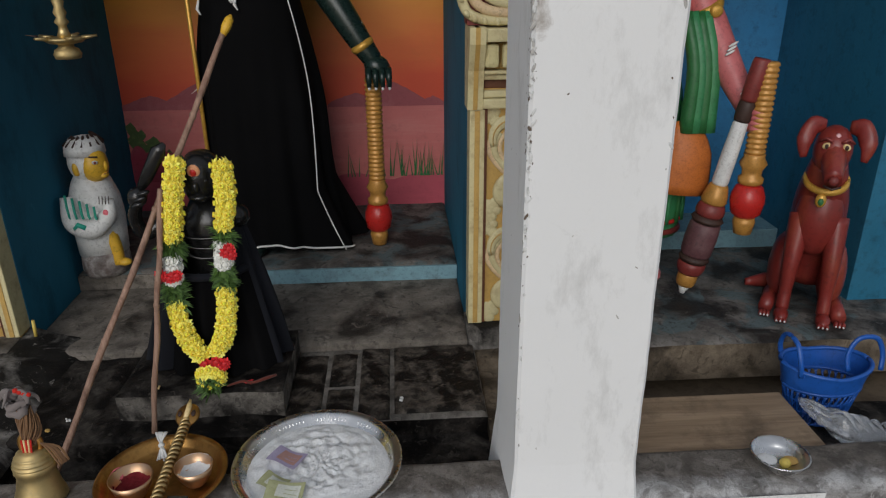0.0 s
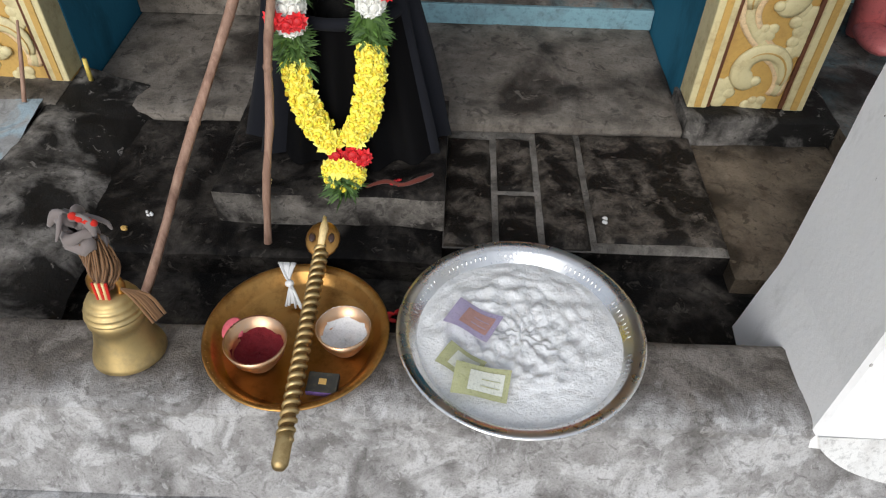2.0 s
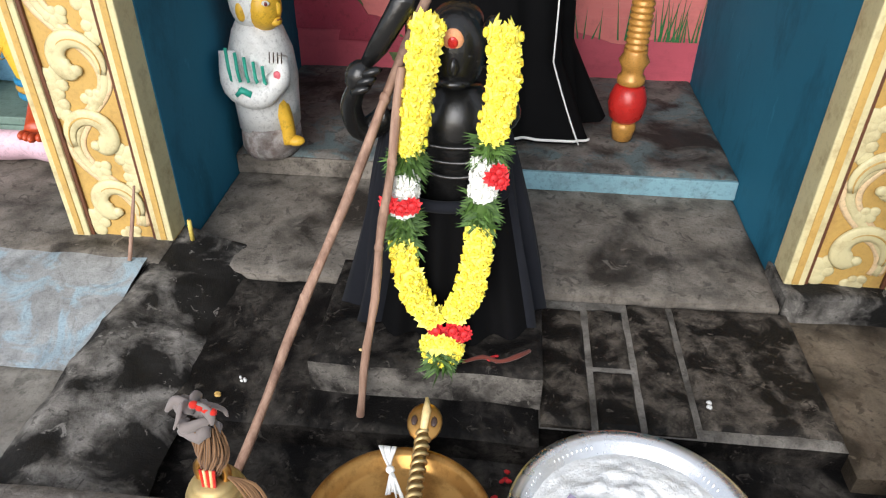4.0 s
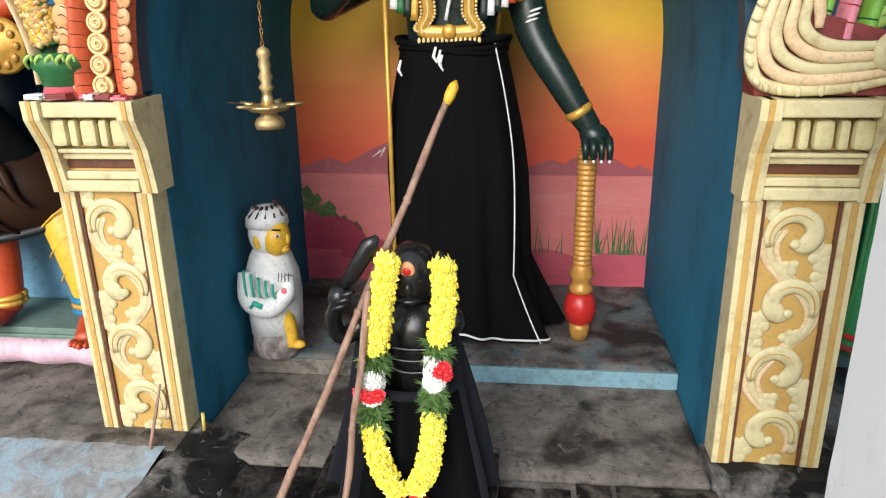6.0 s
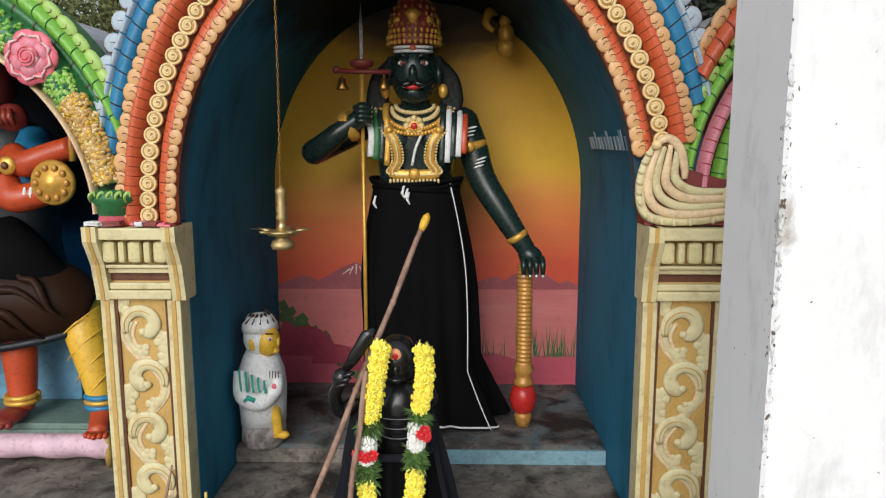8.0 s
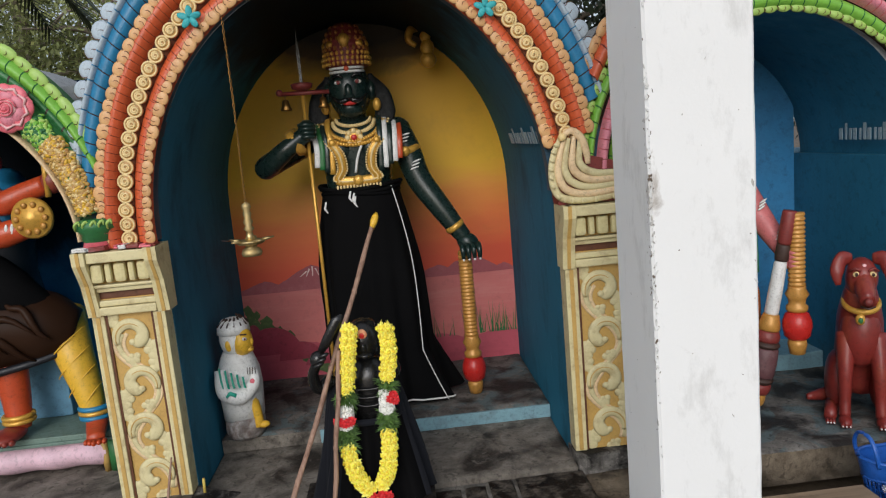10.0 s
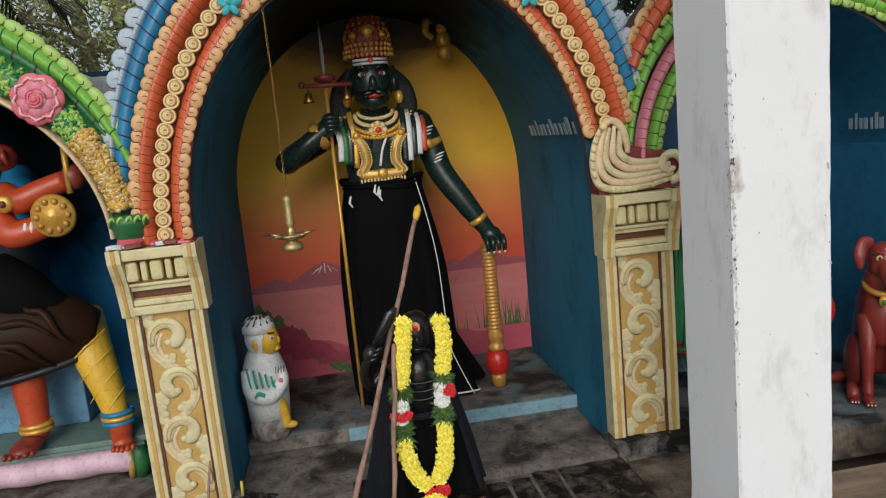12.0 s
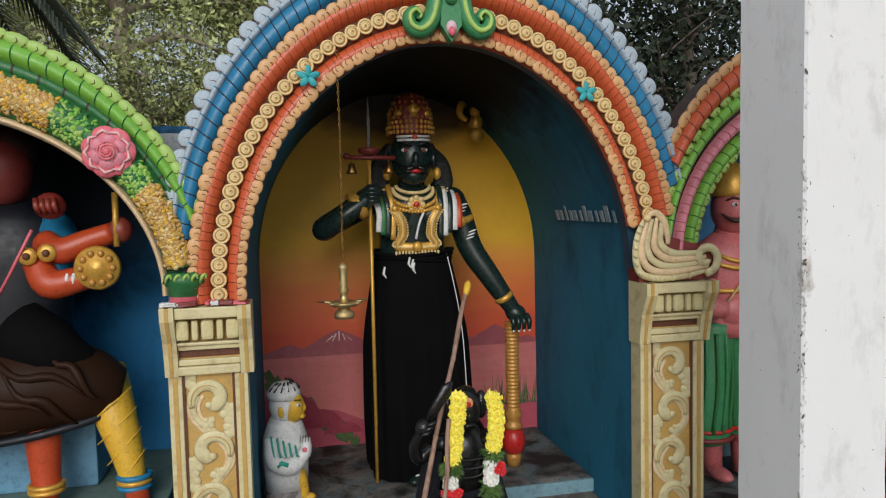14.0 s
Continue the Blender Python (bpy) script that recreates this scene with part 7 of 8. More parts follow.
def bell():
    c = (-0.640, 1.600, LEDGE + 0.004)
    b = thing("bell", c, "brass hand bell with a rag-wrapped handle", "bell")
    tl = Matrix.Rotation(radians(-6), 4, "X")
    part("body", Shape().lathe([(0.0, 0.004), (0.054, 0.0), (0.058, 0.004), (0.056, 0.012), (0.048, 0.035), (0.042, 0.066), (0.043, 0.078), (0.046, 0.082), (0.046, 0.092), (0.040, 0.102)], c, "brass_bright", 36, tl), b)
    shoulder = part("shoulder", Shape().lathe([(0.043, 0.092), (0.047, 0.096), (0.046, 0.100), (0.042, 0.102), (0.045, 0.106), (0.043, 0.110), (0.039, 0.112), (0.041, 0.116), (0.038, 0.120), (0.034, 0.122), (0.035, 0.126), (0.028, 0.132), (0.014, 0.135)], c, "brass_bright", 30, tl), b, "ringed brass shoulder")
    s = Shape()
    s.tube(spline([(c[0] - 0.018, c[1] + 0.012, c[2] + 0.125), (c[0] - 0.022, c[1] + 0.016, c[2] + 0.155), (c[0] + 0.0, c[1] + 0.02, c[2] + 0.172), (c[0] + 0.02, c[1] + 0.016, c[2] + 0.15), (c[0] + 0.018, c[1] + 0.012, c[2] + 0.125)], 5), 0.007, "brass", 8)
    part("loop", s, shoulder, "brass loop")
    s = Shape()
    for k in range(5):
        s.tube([(c[0] + 0.004 * k - 0.008, c[1] - 0.006, c[2] + 0.125), (c[0] + 0.005 * k - 0.01, c[1] + 0.0, c[2] + 0.165)], 0.0026, "gold_pale" if k % 2 else "red_thread", 6)
    part("thread", s, b, "red and yellow thread")
    s = Shape()
    for k in range(190):
        a = random.uniform(0, 6.28)
        r = random.uniform(0.006, 0.018)
        s.tube(spline([(c[0] + r * math.cos(a), c[1] + 0.02 + r * math.sin(a), c[2] + 0.145), (c[0] + 1.3 * r * math.cos(a + 0.9) + 0.005, c[1] + 0.02 + 1.3 * r * math.sin(a + 0.9), c[2] + random.uniform(0.175, 0.20)), (c[0] + r * math.cos(a + 1.8) - 0.004, c[1] + 0.022 + r * math.sin(a + 1.8), c[2] + random.uniform(0.215, 0.240))], 4), lerps([0.0012, 0.0022, 0.0012], 9), "jute", 4)
    for k in range(18):
        a = random.uniform(-0.6, 0.6)
        s.tube(spline([(c[0] + 0.03, c[1] + 0.0, c[2] + 0.155), (c[0] + 0.06 + 0.02 * a, c[1] - 0.005 + 0.01 * a, c[2] + 0.145), (c[0] + 0.085 + 0.012 * a, c[1] - 0.02 + 0.02 * a, c[2] + 0.115)], 3), 0.0022, "jute", 4)
    part("fibre_wrap", s, b, "brown fibre wrapping")["kind"] = "stuff"
    s = Shape()

    top = Vector((c[0] - 0.010, c[1] + 0.024, c[2] + 0.215))
    # a wrung strip of cloth wound round the grip and knotted above it
    wind = [top + Vector(((0.020 + 0.006 * math.sin(i * 0.9)) * math.cos(i * 0.5), 0.018 * math.sin(i * 0.5), 0.0016 * i + 0.004 * math.sin(i * 1.7))) for i in range(34)]
    s.tube(wind, [0.010 + 0.003 * math.sin(i * 1.3) for i in range(34)], "rag", 8, 0.75)
    for k in range(5):
        a = 1.3 * k + 0.4
        d = Vector((math.cos(a), 0.7 * math.sin(a), 0.0))
        p0 = top + Vector((0, 0, 0.040 + 0.004 * k))
        s.tube(spline([p0, p0 + d * 0.020 + Vector((0, 0, 0.014)), p0 + d * 0.036 + Vector((0.004, 0, 0.004)), p0 + d * 0.044 + Vector((0, 0, -0.012))], 4), lerps([0.010, 0.009, 0.007, 0.003], 13), "rag", 8, 0.5, (math.sin(a), math.cos(a), 0.3))
    rag = part("rag", s, b, "grey dirty rag knot")
    s = Shape()
    for k in range(4):
        s.ball((c[0] + 0.008 * k, c[1] + 0.012, c[2] + 0.288 - 0.004 * k), (0.007, 0.006, 0.006), "red_thread", seg=8, ring=6)
    part("red_knot", s, rag, "red cloth knot")


bell()

# ---- right side: plank, basket, bag and bowl ----
s = Shape().box((0.70, 1.672, 0.388), (1.315, 1.93, 0.408), "plank", 0.004)
solid("plank", s, "weathered brown wooden plank bridging the channel", "plank", base=(1.0, 1.80, 0.388))
s = Shape().box((0.72, 1.70, PIT), (0.80, 1.90, 0.389), "curb", 0.006)
s.box((1.20, 1.70, PIT), (1.28, 1.90, 0.389), "curb", 0.006)
solid("plank_support", s, "cement blocks under the plank", "block", base=(1.0, 1.8, PIT))


def basket():
    cx, cy, z = 1.455, 1.955, PIT + 0.004
    b = thing("basket", (cx, cy, z), "blue plastic basket with two loop grips", "basket")

    def wallp(a, f):
        rx, ry = 0.085 + 0.045 * f, 0.06 + 0.03 * f
        dip = 0.035 * (1 - abs(math.cos(a))) if f > 0.8 else 0
        return (cx + rx * math.cos(a), cy + ry * math.sin(a), z + 0.19 * f - dip * (f - 0.8) * 5 * 0.4)

    part("base", Shape().lathe([(0, 0), (0.084, 0), (0.086, 0.006), (0, 0.006)], (0, 0, 0), "basket", 28).move(Matrix.Translation((cx, cy, z)) @ Matrix.Diagonal((1, 0.72, 1, 1))), b)
    s = Shape()
    for k in range(34):
        a = 2 * math.pi * k / 34
        s.tube([wallp(a, f) for f in (0, 0.25, 0.5, 0.62)], 0.0032, "basket", 5)
        s.tube([wallp(a + 0.12 * f * 6, f) for f in (0.0, 0.2, 0.4, 0.62)], 0.0026, "basket", 5)
    part("lattice", s, b)
    for f, r in ((0.02, 0.006), (0.22, 0.003), (0.42, 0.003), (0.62, 0.006), (1.0, 0.007)):
        part("hoop", Shape().tube([wallp(2 * math.pi * i / 40, f) for i in range(41)], r, "basket", 6), b)
    s = Shape().grid(lambda u, v: wallp(2 * math.pi * u, 0.62 + 0.38 * v), 48, 5, "basket", close=True)
    s.grid(lambda u, v: tuple(Vector(wallp(2 * math.pi * u, 0.62 + 0.38 * v)) * 1.0 + Vector((0.003 * math.cos(6.28 * u), 0.003 * math.sin(6.28 * u), 0))), 48, 5, "basket", close=True)
    part("band", s, b)
    for sx, yy in ((-1, 0.0), (1, 0.0)):
        x0 = cx + sx * 0.105
        c = spline([(x0 - sx * 0.004, cy - 0.055, z + 0.17), (x0 + sx * 0.008, cy - 0.058, z + 0.22), (x0 + sx * 0.012, cy - 0.03, z + 0.268), (x0 + sx * 0.012, cy + 0.03, z + 0.268), (x0 + sx * 0.008, cy + 0.058, z + 0.22), (x0 - sx * 0.004, cy + 0.055, z + 0.17)], 5)
        if sx > 0:
            c = [Vector((cx + 0.09 + (p.y - cy) * 0.9 + 0.01, cy - 0.03 + (p.x - x0), p.z)) for p in c]
        part("grip", Shape().tube(c, 0.008, "basket", 8, 0.7), b)


basket()


def bag():
    s = Shape()
    c = spline([(1.315, 1.83, 0.445), (1.34, 1.80, 0.435), (1.375, 1.775, 0.415), (1.42, 1.75, 0.40), (1.47, 1.73, 0.385), (1.53, 1.70, 0.375)], 6)
    rr = lerps([0.012, 0.028, 0.034, 0.05, 0.062, 0.05, 0.03], len(c))

    def fn(u, v):
        k = min(len(c) - 1, int(v * (len(c) - 1)))
        a = 6.2832 * u
        p = c[k]
        r = rr[k] * (1 + 0.35 * noise.noise(Vector((math.cos(a) * 2.2, math.sin(a) * 2.2, v * 9))) + 0.15 * math.sin(5 * a + 9 * v))
        return (p.x + 0.25 * r * math.cos(a), p.y + r * math.cos(a) * 0.8, max(0.312, p.z + r * 0.75 * math.sin(a)))

    s.grid(fn, 30, 31, "plastic", close=True)
    for k in range(5):
        s.tube(spline([(1.36 + 0.03 * k, 1.76 - 0.01 * k, 0.45 - 0.004 * k), (1.39 + 0.03 * k, 1.74, 0.462 - 0.01 * k), (1.42 + 0.03 * k, 1.715, 0.42 - 0.008 * k)], 4), lerps([0.002, 0.007, 0.002], 9), "plastic", 6, 0.4)
    return solid("plastic_bag", s, "crumpled clear plastic bag beside the basket", "bag", base=(1.42, 1.75, 0.36))


bag()
bw = thing("steel_bowl", (1.130, 1.590, LEDGE + 0.004), "small steel bowl with a few remains in it", "bowl")
cb = (1.130, 1.590, LEDGE + 0.004)
part("bowl", Shape().lathe([(0, 0), (0.042, 0), (0.056, 0.012), (0.066, 0.032), (0.070, 0.034), (0.066, 0.036), (0.052, 0.014), (0.040, 0.004), (0, 0.004)], cb, "steel", 40), bw)
part("remains", Shape().ball((cb[0] + 0.01, cb[1] - 0.012, cb[2] + 0.012), (0.014, 0.014, 0.012), "candle").ball((cb[0] + 0.03, cb[1] + 0.0, cb[2] + 0.009), (0.02, 0.016, 0.006), "ochre").ball((cb[0] - 0.025, cb[1] + 0.008, cb[2] + 0.010), (0.024, 0.022, 0.006), "ash"), bw, "yellow and white remains")

# ---- dog figure ----


def dog():
    s = Shape()
    x, y, z = 1.645, 2.42, 0.42
    k = "skin_red"
    s.tube(spline([(x + 0.01, y + 0.17, z + 0.10), (x + 0.01, y + 0.13, z + 0.26), (x, y + 0.04, z + 0.40), (x - 0.005, y - 0.01, z + 0.50), (x - 0.005, y - 0.03, z + 0.56)], 5), lerps([0.12, 0.13, 0.12, 0.095, 0.075], 21), k, 16, 1.0)
    s.ball((x - 0.005, y - 0.03, z + 0.36), (0.105, 0.08, 0.14), k)
    s.ball((x - 0.005, y - 0.05, z + 0.60), (0.082, 0.085, 0.082), k, seg=18, ring=12)
    s.tube(spline([(x - 0.002, y - 0.09, z + 0.59), (x + 0.002, y - 0.15, z + 0.555), (x + 0.004, y - 0.19, z + 0.53)], 4), lerps([0.055, 0.045, 0.036], 9), k, 12)
    s.ball((x + 0.004, y - 0.215, z + 0.535), (0.020, 0.014, 0.015), "maroon")
    s.tube([(x - 0.03, y - 0.19, z + 0.512), (x + 0.004, y - 0.215, z + 0.508), (x + 0.04, y - 0.19, z + 0.512)], 0.004, "dark_line", 5)
    for sx in (-1, 1):
        s.tube(spline([(x + sx * 0.05, y - 0.03, z + 0.675), (x + sx * 0.10, y - 0.05, z + 0.672), (x + sx * 0.128, y - 0.075, z + 0.63), (x + sx * 0.122, y - 0.085, z + 0.575)], 4), lerps([0.02, 0.036, 0.036, 0.014], 13), k, 10, 0.45)
        s.ball((x + sx * 0.040, y - 0.118, z + 0.625), (0.018, 0.010, 0.011), "gold_pale", (0, sx * 12, 0), 12, 8)
        s.ball((x + sx * 0.040, y - 0.127, z + 0.625), (0.008, 0.005, 0.008), "dark_line", seg=8, ring=6)
        s.tube([(x + sx * 0.018, y - 0.125, z + 0.64), (x + sx * 0.045, y - 0.12, z + 0.65), (x + sx * 0.07, y - 0.10, z + 0.635)], 0.005, "maroon", 5)
        # fore leg
        s.tube(spline([(x + sx * 0.075, y - 0.02, z + 0.36), (x + sx * 0.085, y - 0.07, z + 0.22), (x + sx * 0.088, y - 0.085, z + 0.10), (x + sx * 0.09, y - 0.10, z + 0.03)], 5), lerps([0.055, 0.042, 0.030, 0.030], 16), k, 12)
        s.ball((x + sx * 0.092, y - 0.135, z + 0.022), (0.034, 0.05, 0.022), k)
        for t in (-1, 0, 1):
            s.ball((x + sx * 0.092 + 0.018 * t, y - 0.178, z + 0.016), (0.010, 0.012, 0.010), k, seg=8, ring=6)
            s.ball((x + sx * 0.092 + 0.018 * t, y - 0.188, z + 0.016), (0.005, 0.005, 0.004), "white", seg=6, ring=5)
        # haunch and hind paw
        s.ball((x + sx * 0.115, y + 0.07, z + 0.13), (0.065, 0.12, 0.13), k)
        s.tube([(x + sx * 0.14, y + 0.03, z + 0.03), (x + sx * 0.165, y - 0.10, z + 0.024)], [0.04, 0.032], k, 10)
        for t in (-1, 0, 1):
            s.ball((x + sx * 0.166 + 0.016 * t, y - 0.138, z + 0.016), (0.011, 0.016, 0.012), k, seg=8, ring=6)
            s.ball((x + sx * 0.166 + 0.016 * t, y - 0.152, z + 0.015), (0.005, 0.005, 0.004), "white", seg=6, ring=5)
    s.ball((x, y - 0.105, z + 0.655), (0.012, 0.008, 0.010), "rose_pale")
    # collar with a bell
    s.tube([(x - 0.005 + 0.088 * math.cos(a), y - 0.035 + 0.085 * math.sin(a), z + 0.495 + 0.022 * math.sin(a)) for a in [2 * math.pi * i / 28 for i in range(29)]], 0.013, "gold", 8)
    s.ball((x - 0.02, y - 0.125, z + 0.445), (0.024, 0.014, 0.024), "gold")
    s.ball((x - 0.02, y - 0.135, z + 0.443), (0.013, 0.008, 0.013), "green_dark")
    s.tube(spline([(x - 0.07, y + 0.17, z + 0.05), (x - 0.18, y + 0.13, z + 0.04), (x - 0.27, y + 0.08, z + 0.04)], 4), lerps([0.035, 0.03, 0.014], 9), k, 8)
    turn = Matrix.Translation((x, y, z)) @ Matrix.Rotation(radians(-28), 4, "Z") @ Matrix.Diagonal((0.71, 0.9, 0.99, 1)) @ Matrix.Translation((-x, -y, -z))
    s.move(turn)
    return solid("dog_figure", s, "red-brown painted sitting dog figure with a gold collar", "statue", base=(x, y, z))


dog()

# ---- right-hand figure ----


def right_statue():
    s = Shape()
    x, y, z = 1.08, 2.78, 0.44
    k = "skin_pink"
    for sx in (-1, 1):
        s.tube([(x + sx * 0.08, y - 0.02, z), (x + sx * 0.085, y, z + 0.25), (x + sx * 0.09, y, z + 0.5)], [0.045, 0.06, 0.08], k, 12)
        s.ball((x + sx * 0.09, y - 0.09, z + 0.03), (0.045, 0.09, 0.03), k)
        s.tube(spline([(x + sx * 0.10, y, z + 0.17), (x + sx * 0.11, y - 0.01, z + 0.35), (x + sx * 0.09, y, z + 0.55), (x + sx * 0.06, y, z + 0.72)], 5), lerps([0.115, 0.11, 0.115, 0.11], 16), "green_cloth", 16, 0.9)
        s.tube([(x + sx * 0.10 + 0.118 * math.cos(a), y + 0.105 * math.sin(a), z + 0.185) for a in [2 * math.pi * i / 24 for i in range(25)]], 0.012, "maroon", 7)
        s.tube([(x + sx * 0.10 + 0.118 * math.cos(a), y + 0.105 * math.sin(a), z + 0.225) for a in [2 * math.pi * i / 24 for i in range(25)]], 0.010, "red", 7)
        for q in range(6):
            a = -0.5 - 0.42 * q
            s.tube(spline([(x + sx * 0.09 + 0.11 * math.cos(a), y + 0.10 * math.sin(a), z + 0.68), (x + sx * 0.10 + 0.122 * math.cos(a + 0.1), y + 0.11 * math.sin(a + 0.1), z + 0.45), (x + sx * 0.11 + 0.118 * math.cos(a), y + 0.108 * math.sin(a), z + 0.22)], 4), 0.010, "green_dark" if q % 2 else "green_cloth", 6)
    s.tube([(x, y, z + 0.66), (x, y, z + 0.72), (x, y, z + 0.85), (x, y, z + 1.0), (x, y, z + 1.08), (x, y, z + 1.14)], [0.15, 0.145, 0.15, 0.175, 0.14, 0.06], k, 20, 0.75)
    s.ball((x, y - 0.03, z + 0.78), (0.12, 0.10, 0.10), k)
    s.tube([(x + 0.15 * math.cos(a), y + 0.115 * math.sin(a), z + 0.875) for a in [2 * math.pi * i / 24 for i in range(25)]], 0.012, "gold", 7)
    s.tube([(x, y, z + 1.10), (x, y - 0.02, z + 1.18)], [0.06, 0.055], k, 12)
    s.ball((x, y - 0.04, z + 1.245), (0.088, 0.095, 0.115), k, seg=20, ring=14)
    s.ball((x, y - 0.135, z + 1.235), (0.016, 0.02, 0.03), k)
    for sx in (-1, 1):
        s.ball((x + sx * 0.035, y - 0.122, z + 1.265), (0.018, 0.008, 0.010), "white", seg=10, ring=6)
        s.ball((x + sx * 0.035, y - 0.129, z + 1.265), (0.007, 0.004, 0.008), "dark_line", seg=8, ring=5)
        s.tube([(x + sx * 0.015, y - 0.13, z + 1.288), (x + sx * 0.04, y - 0.122, z + 1.298), (x + sx * 0.065, y - 0.10, z + 1.285)], 0.005, "dark_line", 5)
        s.tube(spline([(x, y - 0.14, z + 1.205), (x + sx * 0.045, y - 0.13, z + 1.195), (x + sx * 0.085, y - 0.09, z + 1.225)], 4), lerps([0.009, 0.012, 0.003], 9), "dark_line", 6)
    s.ball((x, y - 0.128, z + 1.185), (0.02, 0.008, 0.006), "red")
    s.ball((x, y - 0.135, z + 1.30), (0.008, 0.005, 0.014), "red")
    s.lathe([(0.088, 1.30), (0.094, 1.32), (0.085, 1.38), (0.06, 1.43), (0.02, 1.47), (0, 1.475)], (x, y - 0.03, z), "gold", 20)
    for r, zz in ((0.10, 1.06), (0.13, 1.03)):
        s.tube([(x + r * math.cos(a), y - 0.05 + 0.085 * math.sin(a), z + zz + 0.05 * math.sin(a)) for a in [math.pi * (1 + i / 16) for i in range(17)]], 0.011, "gold", 7)
    s.tube([(x + 0.10, y - 0.10, z + 1.08), (x, y - 0.14, z + 0.93), (x - 0.08, y - 0.10, z + 0.80)], 0.006, "gold_pale", 6)
    # arm reaching to the mace
    s.tube(spline([(x + 0.17, y, z + 1.07), (x + 0.235, y - 0.05, z + 0.93), (x + 0.28, y - 0.13, z + 0.80), (x + 0.325, y - 0.22, z + 0.68)], 5), lerps([0.062, 0.058, 0.05, 0.038], 16), k, 12)
    s.ball((x + 0.335, y - 0.245, z + 0.645), (0.042, 0.042, 0.045), k)
    for q in range(4):
        s.tube([(x + 0.31, y - 0.285, z + 0.625 + 0.018 * q), (x + 0.335, y - 0.298, z + 0.62 + 0.018 * q), (x + 0.365, y - 0.275, z + 0.62 + 0.018 * q)], 0.011, k, 6)
    s.lathe([(0.063, -0.016), (0.07, 0), (0.063, 0.016)], (x + 0.21, y - 0.03, z + 0.985), "gold", 14, Matrix.Rotation(radians(-28), 4, "Y"))
    s.ball((x + 0.225, y - 0.10, z + 0.985), (0.024, 0.012, 0.022), "gold")
    for bx, by, bz in ((0.262, -0.165, 0.855), (0.305, -0.225, 0.735)):
        for q in range(3):
            s.ball((x + bx + 0.004 * q, y + by, z + bz + 0.014 * q), (0.020, 0.006, 0.0045), "white", (0, -30, 0), 8, 5)
    s.tube(spline([(x - 0.17, y, z + 1.07), (x - 0.24, y - 0.03, z + 0.92), (x - 0.20, y - 0.12, z + 0.82), (x - 0.10, y - 0.15, z + 0.80)], 5), lerps([0.062, 0.058, 0.05, 0.04], 16), k, 12)
    for q in range(4):
        s.tube(spline([(x + 0.13 + 0.022 * q, y - 0.08, z + 0.98), (x + 0.16 + 0.022 * q, y - 0.13, z + 0.80), (x + 0.155 + 0.025 * q, y - 0.14, z + 0.58)], 4), lerps([0.022, 0.026, 0.03], 9), "green_cloth" if q % 2 else "green_dark", 8)
    # orange sash end
    s.tube(spline([(x + 0.15, y - 0.12, z + 0.62), (x + 0.17, y - 0.15, z + 0.50), (x + 0.16, y - 0.15, z + 0.36)], 4), lerps([0.05, 0.085, 0.10], 9), "orange_cloth", 12, 0.4)
    return solid("standing_figure", s, "pink painted standing figure in green clothes with a moustache", "statue", base=(x, y, z))


M["club_brown"] = paint("purple_brown_paint", (0.13, 0.055, 0.06), 0.6, (0.24, 0.15, 0.15), 0.5, scale=16)
M["orange_cloth"] = paint("orange_cloth_paint", (0.60, 0.17, 0.03), 0.5, (0.25, 0.05, 0.02), 0.5, scale=40)
right_statue()
mace(1.425, 2.50, 0.68, 1.28, "club", "gold club with a red ball before the standing figure")


def torch():
    """A banded club that leans before the right-hand figure."""
    t = thing("torch_club", (1.262, 2.56, 0.43), "leaning club with white, gold and maroon bands", "club")
    a, b = Vector((1.262, 2.56, 0.43)), Vector((1.40, 2.50, 1.29))
    d = b - a
    for nm, f0, f1, r0, r1, mat in (("tip", 0.0, 0.04, 0.012, 0.02, "white"), ("collar", 0.04, 0.10, 0.034, 0.036, "mace_gold"), ("lower_band", 0.10, 0.155, 0.046, 0.050, "maroon"), ("lower_strap", 0.155, 0.185, 0.053, 0.054, "dark_line"), ("bulb", 0.185, 0.335, 0.054, 0.054, "club_brown"), ("upper_strap", 0.335, 0.365, 0.055, 0.054, "dark_line"), ("upper_band", 0.365, 0.42, 0.050, 0.046, "maroon"), ("upper_collar", 0.42, 0.50, 0.045, 0.034, "mace_gold"), ("white_shaft", 0.50, 0.76, 0.028, 0.025, "white"), ("black_band", 0.76, 0.84, 0.027, 0.027, "dark_line"), ("top", 0.84, 1.0, 0.028, 0.028, "maroon")):
        part(nm, Shape().tube([a + d * f0, a + d * (f0 + 0.01), a + d * ((f0 + f1) / 2), a + d * (f1 - 0.01), a + d * f1], [r0 * 0.9, r0, (r0 + r1) / 2 * 1.05, r1, r1 * 0.9], mat, 14), t)


torch()

# ---- left-hand seated figure ----


